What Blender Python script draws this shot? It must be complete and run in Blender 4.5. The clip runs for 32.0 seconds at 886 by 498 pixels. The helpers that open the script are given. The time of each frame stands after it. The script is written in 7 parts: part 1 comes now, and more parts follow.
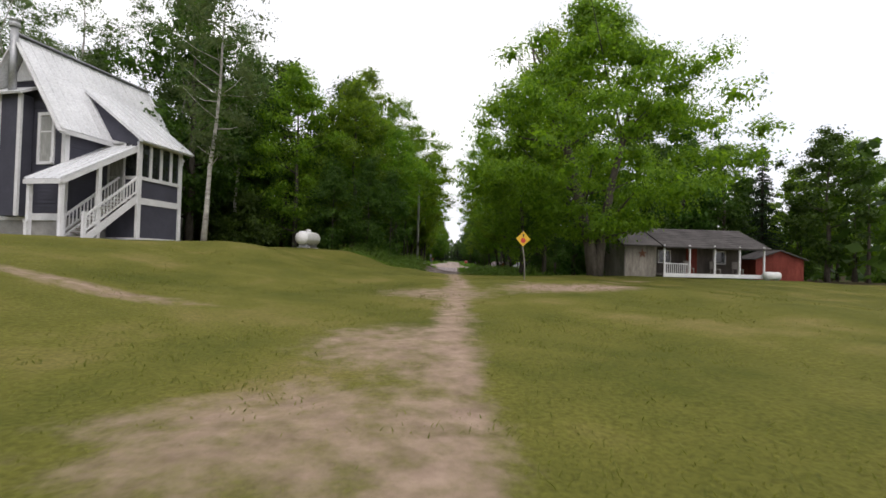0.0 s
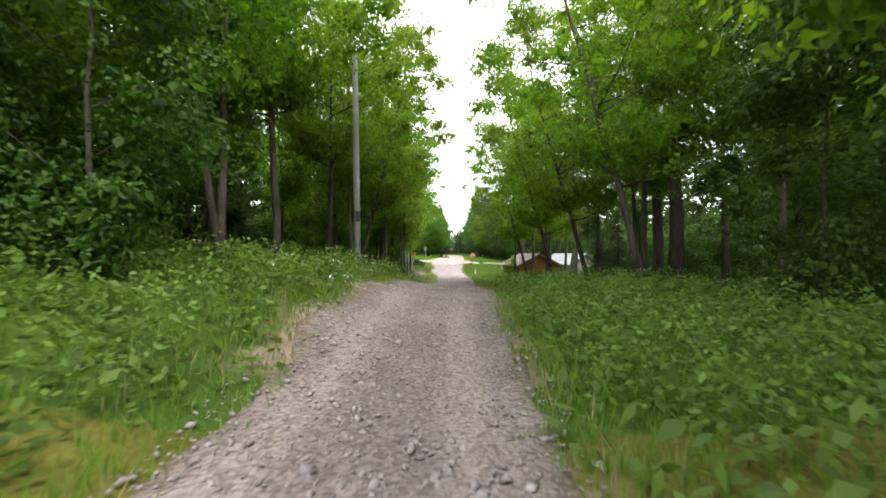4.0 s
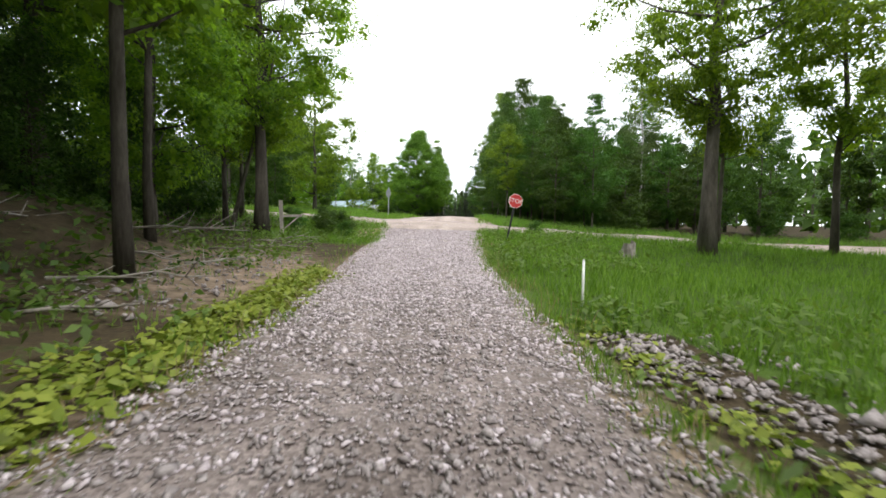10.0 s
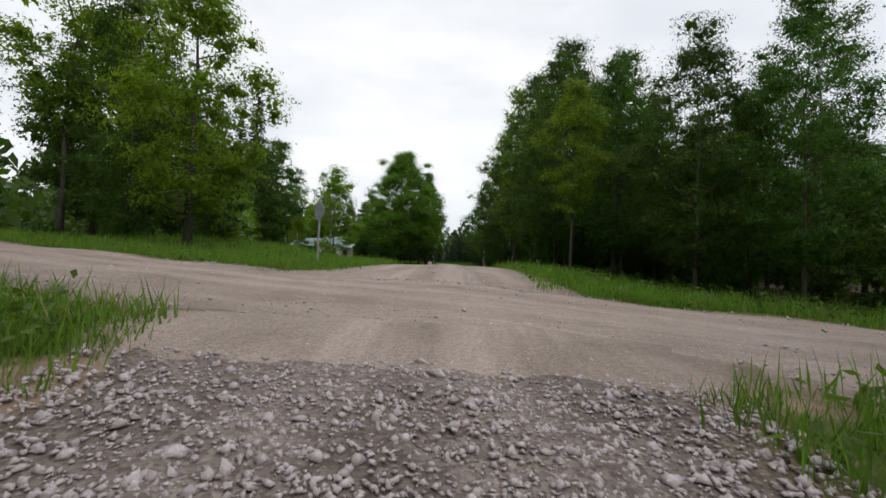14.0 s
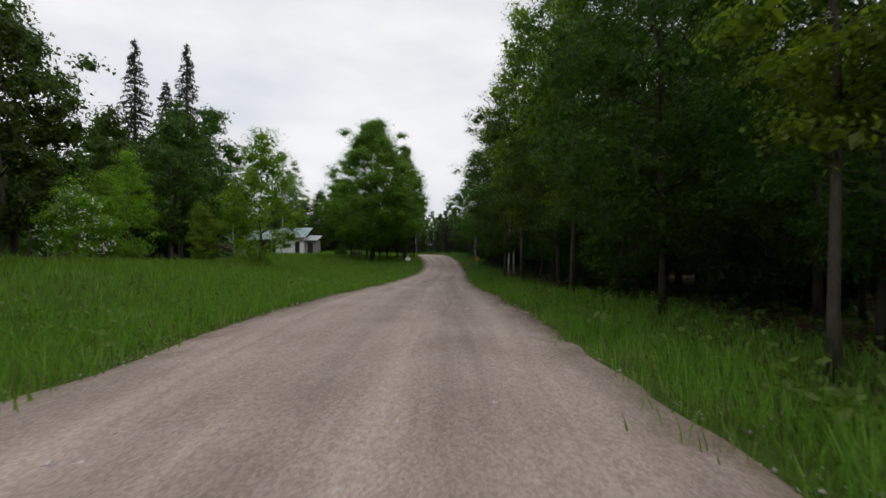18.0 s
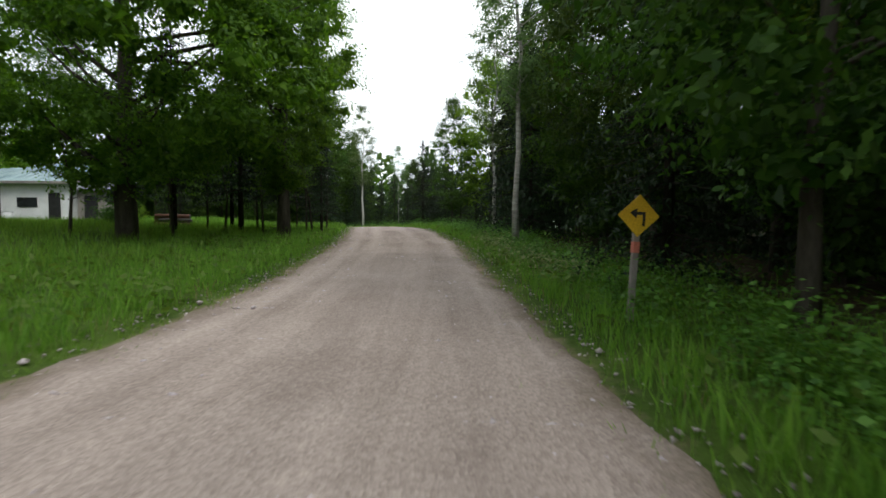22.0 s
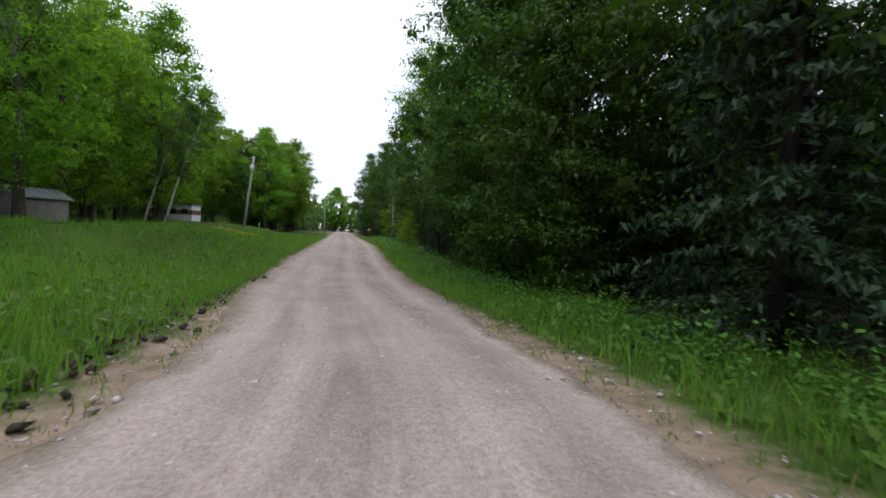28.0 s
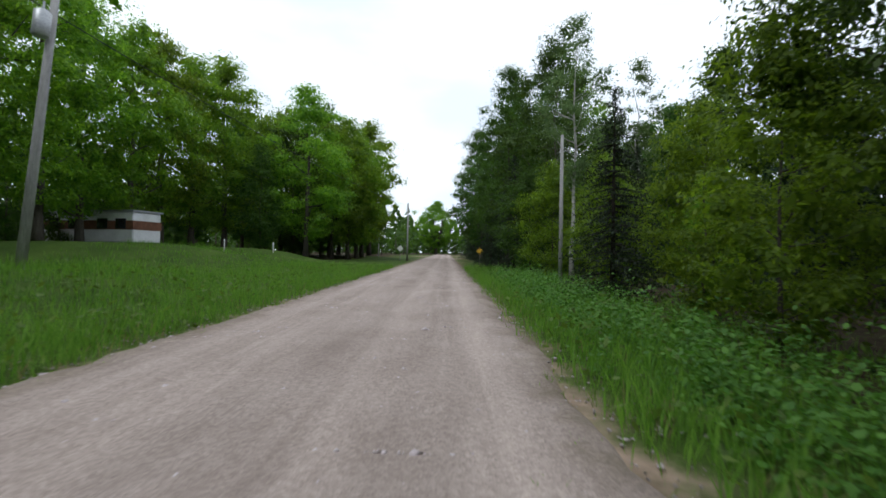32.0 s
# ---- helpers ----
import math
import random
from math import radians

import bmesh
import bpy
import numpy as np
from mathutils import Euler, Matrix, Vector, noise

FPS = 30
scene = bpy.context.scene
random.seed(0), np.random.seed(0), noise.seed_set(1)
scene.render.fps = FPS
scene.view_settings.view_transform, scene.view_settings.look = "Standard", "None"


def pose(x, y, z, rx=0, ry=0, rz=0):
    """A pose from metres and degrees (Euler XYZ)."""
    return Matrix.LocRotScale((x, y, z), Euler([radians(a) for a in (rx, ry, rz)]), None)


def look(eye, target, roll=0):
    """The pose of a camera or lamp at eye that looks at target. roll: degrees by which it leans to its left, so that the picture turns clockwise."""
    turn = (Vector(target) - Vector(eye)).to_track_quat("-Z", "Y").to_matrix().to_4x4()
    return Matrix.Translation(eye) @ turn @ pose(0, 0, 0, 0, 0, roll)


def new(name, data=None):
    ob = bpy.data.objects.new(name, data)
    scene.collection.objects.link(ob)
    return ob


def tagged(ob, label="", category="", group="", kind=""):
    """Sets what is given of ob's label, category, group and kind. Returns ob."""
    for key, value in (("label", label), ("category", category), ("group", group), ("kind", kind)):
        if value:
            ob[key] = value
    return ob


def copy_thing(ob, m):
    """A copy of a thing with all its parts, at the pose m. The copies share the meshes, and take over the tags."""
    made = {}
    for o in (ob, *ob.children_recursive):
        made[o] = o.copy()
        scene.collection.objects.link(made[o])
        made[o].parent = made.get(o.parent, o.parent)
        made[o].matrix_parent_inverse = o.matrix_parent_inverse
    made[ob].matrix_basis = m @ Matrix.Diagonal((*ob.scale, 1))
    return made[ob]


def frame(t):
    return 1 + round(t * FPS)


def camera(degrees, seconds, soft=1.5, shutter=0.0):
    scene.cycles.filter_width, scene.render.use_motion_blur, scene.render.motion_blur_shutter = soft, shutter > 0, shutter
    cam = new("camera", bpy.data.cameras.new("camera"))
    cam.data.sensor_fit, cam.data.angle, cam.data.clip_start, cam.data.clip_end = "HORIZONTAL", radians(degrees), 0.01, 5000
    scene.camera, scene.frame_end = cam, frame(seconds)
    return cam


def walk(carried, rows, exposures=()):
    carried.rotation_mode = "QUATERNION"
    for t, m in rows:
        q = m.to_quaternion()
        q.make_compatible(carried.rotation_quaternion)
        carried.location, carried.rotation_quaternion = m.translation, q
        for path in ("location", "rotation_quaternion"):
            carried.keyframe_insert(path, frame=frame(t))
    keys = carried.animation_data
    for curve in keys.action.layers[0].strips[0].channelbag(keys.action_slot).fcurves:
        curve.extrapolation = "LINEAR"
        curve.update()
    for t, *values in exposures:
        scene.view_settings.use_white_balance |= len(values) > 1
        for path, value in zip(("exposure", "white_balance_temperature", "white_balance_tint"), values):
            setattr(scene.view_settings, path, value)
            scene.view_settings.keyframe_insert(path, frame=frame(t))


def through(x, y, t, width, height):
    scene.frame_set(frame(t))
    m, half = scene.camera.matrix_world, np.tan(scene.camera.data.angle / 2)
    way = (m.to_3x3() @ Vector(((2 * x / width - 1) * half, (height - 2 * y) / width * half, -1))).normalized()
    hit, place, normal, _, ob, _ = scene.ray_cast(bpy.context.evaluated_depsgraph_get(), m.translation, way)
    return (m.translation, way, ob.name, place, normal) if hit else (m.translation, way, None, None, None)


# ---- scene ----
cam = camera(88, 32.0, soft=1.6, shutter=0.1)

# seconds, x, y, z, heading to the left of +y, tilt, lean
PATH = [
    (0.0, -6.05, -5.25, 3.5, -2.35, 1.25, 1.42), (0.5, -5.9, -1.86, 3.62, -2.82, 0.76, 0.21),
    (1.0, -5.69, 1.72, 3.72, -2.99, 0.6, 0.27), (1.5, -5.45, 5.44, 3.81, -3.45, 0.18, -0.55),
    (2.0, -5.07, 9.22, 3.9, -3.11, 0.59, -2.15), (2.5, -4.69, 12.88, 4.16, -1.91, 1.0, -0.89),
    (4.5, -3.89, 32.77, 3.48, -2.54, -0.17, -0.73), (5.0, -3.72, 37.73, 3.68, -3.85, -1.09, -0.68),
    (5.5, -3.36, 42.56, 3.67, -4.8, -2.56, 0.29), (6.0, -3.07, 46.99, 3.5, -5.07, -3.58, 0.45),
    (6.5, -2.63, 51.51, 3.25, -5.14, -4.4, 0.9), (7.0, -1.99, 56.12, 3.0, -4.41, -5.74, -0.12),
    (7.5, -1.75, 60.5, 2.54, -2.93, -6.47, -0.17), (8.0, -1.46, 65.15, 2.15, -1.9, -5.61, -0.7),
    (8.5, -1.05, 70.03, 2.14, -2.38, -5.27, 1.08), (9.0, -0.71, 74.59, 2.01, -2.65, -4.57, 0.47),
    (9.5, -0.38, 79.26, 1.92, -2.75, -3.51, 1.06), (10.0, -0.11, 84.01, 1.85, -1.74, -3.51, 0.87),
    (10.5, 0.01, 88.62, 1.75, -0.48, -2.83, -0.41), (11.0, 0.0, 93.0, 1.65, -0.01, -1.88, -0.42),
    (11.5, -0.03, 96.98, 1.69, 0.21, -0.68, 0.1), (12.0, -0.17, 100.46, 1.87, 0.17, 0.45, 1.2),
    (12.5, -0.04, 103.17, 2.07, -0.81, 1.0, 2.4), (13.0, 0.07, 105.36, 2.21, -2.13, 1.45, 2.4),
    (13.5, 0.17, 107.04, 2.3, -2.78, 1.23, 2.2), (14.0, 0.24, 108.28, 2.38, -3.13, 1.78, 2.2),
    (14.5, 0.3, 109.3, 2.46, -3.54, 2.12, 1.6), (16.5, 0.71, 112.78, 2.95, -4.06, 4.29, 0.06),
    (17.0, 1.16, 116.3, 3.2, -4.04, 2.4, -0.47), (17.5, 1.54, 120.17, 3.52, -4.18, 0.53, -0.35),
    (18.0, 1.99, 124.49, 3.8, -4.67, -0.24, 0.0), (18.5, 2.59, 129.49, 3.9, -5.43, -1.37, -0.36),
    (19.0, 3.22, 135.14, 3.85, -5.97, -3.54, 0.5), (19.5, 3.76, 141.2, 3.59, -6.23, -4.21, 0.61),
    (20.0, 4.24, 147.66, 3.2, -5.95, -3.62, 1.04), (20.5, 4.95, 154.9, 2.81, -5.86, -3.35, 1.69),
    (21.0, 5.7, 162.46, 2.53, -5.9, -2.88, 0.53), (21.5, 6.5, 169.42, 2.3, -6.18, -2.68, -0.16),
    (22.0, 7.29, 176.67, 2.08, -6.82, -2.51, 0.22), (22.5, 8.0, 182.56, 2.11, -6.81, -1.73, 0.3),
    (23.0, 8.21, 187.95, 2.35, -7.29, -1.39, 1.2), (23.5, 8.47, 192.73, 2.61, -7.38, -1.74, 2.2),
    (24.0, 8.75, 197.26, 2.9, -6.11, -2.92, 3.6), (24.5, 8.66, 201.39, 3.25, -4.94, -3.57, 4.2),
    (26.5, 7.6, 215.9, 3.8, 20.02, -7.26, 3.62), (27.0, 6.21, 219.19, 3.76, 31.47, -5.13, 1.29),
    (27.5, 4.07, 222.25, 3.7, 39.46, -3.32, 1.66), (28.0, 1.29, 225.16, 3.68, 46.57, -1.8, 2.37),
    (28.5, -2.34, 228.22, 3.53, 52.87, -1.24, 0.59), (29.0, -6.56, 231.14, 3.33, 56.22, -1.06, -0.51),
    (29.5, -11.05, 234.09, 3.17, 58.38, -0.22, -0.88), (30.0, -15.9, 237.06, 3.08, 59.51, 0.01, -0.9),
    (30.5, -21.03, 240.16, 3.15, 60.13, 0.64, -0.73), (31.0, -26.31, 243.5, 3.38, 59.87, 1.01, -0.61),
    (31.5, -31.8, 247.08, 3.56, 59.63, 0.89, -0.15), (32.0, -37.7, 250.91, 3.75, 59.75, 0.47, 0.99),
]
walk(cam, [(t, pose(x, y, z, 90 + tilt, 0, head) @ pose(0, 0, 0, 0, 0, lean)) for t, x, y, z, head, tilt, lean in PATH],
     exposures=[(0.0, -0.1, 6600, 15), (1.2, 0.16, 6600, 15), (2.2, 0.5, 6560, 13), (4.5, 1.52, 6560, 9), (6.0, 1.5, 6560, 9), (7.0, 1.46, 6560, 9), (9.0, 1.14, 6500, 9), (10.2, 0.78, 6400, 9), (11.0, 0.38, 6350, 8), (12.5, -0.24, 6400, 9), (14.0, -0.42, 6500, 10), (16.5, -0.62, 6500, 12), (18.0, -0.6, 6500, 11), (20.0, -0.15, 6450, 8), (22.0, 0.14, 6330, 6), (24.3, 0.22, 6200, 6), (26.5, -0.18, 6050, 10), (28.5, 0.02, 5950, 11), (31.0, -0.16, 5900, 8), (32.0, -0.14, 5900, 8)])

# ---- light: bright overcast sky, soft high sun ----
world = bpy.data.worlds.new("sky")
scene.world = world
world.use_nodes = True
wn, wl = world.node_tree.nodes, world.node_tree.links
wn.clear()
wout = wn.new("ShaderNodeOutputWorld")
wbg = wn.new("ShaderNodeBackground")
wbg.inputs["Strength"].default_value = 0.1
sky = wn.new("ShaderNodeTexSky")
sky.sky_type, sky.sun_disc = "NISHITA", False
sky.sun_elevation, sky.sun_rotation = radians(58), radians(200)
wco = wn.new("ShaderNodeTexCoord")
wmap = wn.new("ShaderNodeMapping")
wmap.inputs["Scale"].default_value = (1.0, 1.0, 3.0)
wnoise = wn.new("ShaderNodeTexNoise")
wnoise.inputs["Scale"].default_value, wnoise.inputs["Detail"].default_value = 2.2, 7
wramp = wn.new("ShaderNodeValToRGB")
wramp.color_ramp.elements[0].position, wramp.color_ramp.elements[1].position = 0.36, 0.62
wramp.color_ramp.elements[0].color = (12.0, 12.5, 13.3, 1)
wramp.color_ramp.elements[1].color = (15.6, 15.6, 15.6, 1)
wmix = wn.new("ShaderNodeMixRGB")
wmix.inputs["Fac"].default_value = 0.88
wl.new(wco.outputs["Generated"], wmap.inputs["Vector"])
wl.new(wmap.outputs["Vector"], wnoise.inputs["Vector"])
wl.new(wnoise.outputs["Fac"], wramp.inputs["Fac"])
wl.new(sky.outputs["Color"], wmix.inputs["Color1"])
wl.new(wramp.outputs["Color"], wmix.inputs["Color2"])
wl.new(wmix.outputs["Color"], wbg.inputs["Color"])
wl.new(wbg.outputs["Background"], wout.inputs["Surface"])

sun = new("sun", bpy.data.lights.new("sun", "SUN"))
sun.data.energy, sun.data.angle, sun.data.color = 1.3, radians(20), (1.0, 0.96, 0.9)
sun.matrix_world = look((0, 0, 60), (-18, 40, 0))

# ---- materials ----
def nodes_of(name, rough=0.8, spec=0.3, metal=0.0):
    m = bpy.data.materials.new(name)
    m.use_nodes = True
    nt = m.node_tree
    b = nt.nodes["Principled BSDF"]
    b.inputs["Roughness"].default_value = rough
    b.inputs["Specular IOR Level"].default_value = spec
    b.inputs["Metallic"].default_value = metal
    return m, nt, b


def noise_ramp(nt, vec, scale, stops, detail=6.0, rough=0.6, distort=0.0):
    n = nt.nodes.new("ShaderNodeTexNoise")
    n.inputs["Scale"].default_value, n.inputs["Detail"].default_value = scale, detail
    n.inputs["Roughness"].default_value, n.inputs["Distortion"].default_value = rough, distort
    nt.links.new(vec, n.inputs["Vector"])
    r = nt.nodes.new("ShaderNodeValToRGB")
    while len(r.color_ramp.elements) < len(stops):
        r.color_ramp.elements.new(0.5)
    for e, (p, c) in zip(r.color_ramp.elements, stops):
        e.position, e.color = p, (*c, 1)
    nt.links.new(n.outputs["Fac"], r.inputs["Fac"])
    return n, r


def mixed(nt, fac, a, b, blend="MIX"):
    m = nt.nodes.new("ShaderNodeMixRGB")
    m.blend_type = blend
    for sock, v in (("Fac", fac), ("Color1", a), ("Color2", b)):
        if isinstance(v, (int, float)):
            m.inputs[sock].default_value = v
        elif isinstance(v, tuple):
            m.inputs[sock].default_value = (*v, 1)
        else:
            nt.links.new(v, m.inputs[sock])
    return m.outputs["Color"]


def bumped(nt, b, height, strength, distance=0.02):
    n = nt.nodes.new("ShaderNodeBump")
    n.inputs["Strength"].default_value, n.inputs["Distance"].default_value = strength, distance
    nt.links.new(height, n.inputs["Height"])
    nt.links.new(n.outputs["Normal"], b.inputs["Normal"])


def coords(nt, kind="Object", scale=(1, 1, 1)):
    c = nt.nodes.new("ShaderNodeTexCoord")
    m = nt.nodes.new("ShaderNodeMapping")
    m.inputs["Scale"].default_value = scale
    nt.links.new(c.outputs[kind], m.inputs["Vector"])
    return m.outputs["Vector"]


def mottled(name, dark, light, scale=3.0, fine=40.0, rough=0.8, spec=0.3, bump=0.3, metal=0.0, stretch=(1, 1, 1), random_tint=0.0, dist=0.01):
    """A surface with broad stains and fine grain between two colours."""
    m, nt, b = nodes_of(name, rough, spec, metal)
    v = coords(nt, "Object", stretch)
    _, r1 = noise_ramp(nt, v, scale, [(0.3, dark), (0.7, light)])
    n2, r2 = noise_ramp(nt, v, fine, [(0.3, (0.72, 0.72, 0.72)), (0.7, (1.12, 1.12, 1.12))])
    col = mixed(nt, 1.0, r1.outputs["Color"], r2.outputs["Color"], "MULTIPLY")
    if random_tint:
        oi = nt.nodes.new("ShaderNodeObjectInfo")
        hsv = nt.nodes.new("ShaderNodeHueSaturation")
        mr = nt.nodes.new("ShaderNodeMapRange")
        mr.inputs["To Min"].default_value, mr.inputs["To Max"].default_value = 1 - random_tint, 1 + random_tint
        nt.links.new(oi.outputs["Random"], mr.inputs["Value"])
        nt.links.new(mr.outputs["Result"], hsv.inputs["Value"])
        nt.links.new(col, hsv.inputs["Color"])
        col = hsv.outputs["Color"]
    nt.links.new(col, b.inputs["Base Color"])
    bumped(nt, b, n2.outputs["Fac"], bump, dist)
    return m


def leafy(name, dark, light, through_col, through=0.45, rough=0.55):
    """Leaves: each clump its own tint, each tree its own shift, light passing through."""
    m, nt, b = nodes_of(name, rough, 0.25)
    g = nt.nodes.new("ShaderNodeNewGeometry")
    r = nt.nodes.new("ShaderNodeValToRGB")
    r.color_ramp.elements[0].color, r.color_ramp.elements[1].color = (*dark, 1), (*light, 1)
    nt.links.new(g.outputs["Random Per Island"], r.inputs["Fac"])
    oi = nt.nodes.new("ShaderNodeObjectInfo")
    hsv = nt.nodes.new("ShaderNodeHueSaturation")
    for lo, hi, sock in ((0.482, 0.515, "Hue"), (0.75, 1.25, "Value")):
        mr = nt.nodes.new("ShaderNodeMapRange")
        mr.inputs["To Min"].default_value, mr.inputs["To Max"].default_value = lo, hi
        nt.links.new(oi.outputs["Random"], mr.inputs["Value"])
        nt.links.new(mr.outputs["Result"], hsv.inputs[sock])
    nt.links.new(r.outputs["Color"], hsv.inputs["Color"])
    nt.links.new(hsv.outputs["Color"], b.inputs["Base Color"])
    tr = nt.nodes.new("ShaderNodeBsdfTranslucent")
    nt.links.new(mixed(nt, 1.0, hsv.outputs["Color"], through_col, "MULTIPLY"), tr.inputs["Color"])
    mx = nt.nodes.new("ShaderNodeMixShader")
    mx.inputs["Fac"].default_value = through
    nt.links.new(b.outputs["BSDF"], mx.inputs[1])
    nt.links.new(tr.outputs["BSDF"], mx.inputs[2])
    nt.links.new(mx.outputs["Shader"], nt.nodes["Material Output"].inputs["Surface"])
    return m


M_LEAF = leafy("maple leaves", (0.054, 0.105, 0.010), (0.138, 0.222, 0.020), (2.6, 2.6, 1.1), 0.5)
# leaf green darkened in the colour itself, standing in for shade in the woods
M_LEAF_SHADE = leafy("shade-toned forest leaves", (0.025, 0.060, 0.009), (0.068, 0.128, 0.015), (1.6, 1.7, 0.9), 0.4)
M_ROUND = leafy("basswood leaves", (0.042, 0.085, 0.010), (0.108, 0.178, 0.018), (2.2, 2.3, 1.0), 0.45)
M_ASPEN = leafy("aspen leaves", (0.06, 0.11, 0.035), (0.13, 0.19, 0.07), (1.6, 1.6, 1.2))
M_NEEDLE = leafy("conifer needles", (0.010, 0.024, 0.010), (0.028, 0.052, 0.018), (1.0, 1.0, 0.8), 0.15)
M_GRASSBLADE = leafy("grass blades", (0.070, 0.150, 0.016), (0.160, 0.285, 0.036), (1.6, 1.6, 1.0), 0.38)
M_WEED = leafy("weed leaves", (0.07, 0.14, 0.022), (0.14, 0.25, 0.045), (1.6, 1.6, 1.0), 0.4)
M_LAWN = leafy("mown grass", (0.084, 0.096, 0.015), (0.165, 0.166, 0.034), (1.4, 1.4, 1.0), 0.4)
M_FERN = leafy("fern fronds", (0.045, 0.11, 0.014), (0.105, 0.205, 0.03), (1.5, 1.6, 1.0), 0.35)
M_DRY = leafy("dry grass", (0.22, 0.19, 0.09), (0.36, 0.30, 0.15), (1.2, 1.2, 1.0), 0.25)
M_BARK = mottled("grey brown bark", (0.045, 0.038, 0.03), (0.13, 0.115, 0.095), 3, 18, 0.95, 0.1, 0.8, stretch=(1, 1, 0.25), random_tint=0.3, dist=0.03)
M_DARKBARK = mottled("dark conifer bark", (0.018, 0.015, 0.012), (0.055, 0.046, 0.038), 3, 18, 0.95, 0.1, 0.8, stretch=(1, 1, 0.25), random_tint=0.3, dist=0.03)
M_BIRCH = mottled("pale birch bark", (0.20, 0.19, 0.17), (0.56, 0.54, 0.49), 2.2, 14, 0.85, 0.2, 0.4, stretch=(0.5, 0.5, 2.2), random_tint=0.15)
M_DEADWOOD = mottled("weathered dead wood", (0.16, 0.14, 0.12), (0.36, 0.33, 0.29), 3, 22, 0.95, 0.1, 0.7, stretch=(1, 1, 0.2))
M_POLE = mottled("weathered pole wood", (0.24, 0.235, 0.225), (0.42, 0.41, 0.395), 2, 30, 0.9, 0.15, 0.5, stretch=(1, 1, 0.12))


def ground_material():
    m, nt, b = nodes_of("lawn and forest soil", 0.95, 0.1)
    g = nt.nodes.new("ShaderNodeNewGeometry")
    v = g.outputs["Position"]
    _, lawn = noise_ramp(nt, v, 0.35, [(0.3, (0.072, 0.084, 0.014)), (0.55, (0.128, 0.126, 0.026)), (0.72, (0.195, 0.162, 0.058))])
    n2, fine = noise_ramp(nt, v, 18, [(0.25, (0.55, 0.55, 0.5)), (0.75, (1.25, 1.25, 1.2))], 8)
    grass = mixed(nt, 1.0, lawn.outputs["Color"], fine.outputs["Color"], "MULTIPLY")
    _, litter = noise_ramp(nt, v, 2.5, [(0.3, (0.028, 0.022, 0.014)), (0.55, (0.07, 0.052, 0.032)), (0.7, (0.05, 0.075, 0.022))], 8)
    litter2 = mixed(nt, 1.0, litter.outputs["Color"], fine.outputs["Color"], "MULTIPLY")
    _, dirt = noise_ramp(nt, v, 3.0, [(0.3, (0.19, 0.138, 0.098)), (0.7, (0.36, 0.268, 0.20))], 9)
    at = nt.nodes.new("ShaderNodeAttribute")
    at.attribute_name = "cover"
    sep = nt.nodes.new("ShaderNodeSeparateColor")
    nt.links.new(at.outputs["Color"], sep.inputs["Color"])

    def ragged(sock, scale, amount, soft=0.12):
        n, _ = noise_ramp(nt, v, scale, [(0, (0, 0, 0)), (1, (1, 1, 1))], 6, 0.65)
        a = nt.nodes.new("ShaderNodeMath")
        a.operation, a.inputs[1].default_value = "MULTIPLY_ADD", amount
        nt.links.new(n.outputs["Fac"], a.inputs[0])
        nt.links.new(sock, a.inputs[2])
        r = nt.nodes.new("ShaderNodeMapRange")
        r.interpolation_type = "SMOOTHSTEP"
        r.inputs["From Min"].default_value, r.inputs["From Max"].default_value = 0.5 + amount / 2 - soft, 0.5 + amount / 2 + soft
        nt.links.new(a.outputs[0], r.inputs["Value"])
        return r.outputs["Result"]

    _, lush = noise_ramp(nt, v, 0.5, [(0.3, (0.038, 0.072, 0.012)), (0.7, (0.080, 0.130, 0.022))])
    grass = mixed(nt, ragged(sep.outputs["Blue"], 0.8, 0.5), grass, mixed(nt, 1.0, lush.outputs["Color"], fine.outputs["Color"], "MULTIPLY"))
    c = mixed(nt, ragged(sep.outputs["Red"], 0.8, 0.5), grass, litter2)
    c = mixed(nt, ragged(sep.outputs["Green"], 2.6, 1.1, 0.34), c, dirt.outputs["Color"])
    nt.links.new(c, b.inputs["Base Color"])
    bumped(nt, b, n2.outputs["Fac"], 0.6, 0.05)
    return m


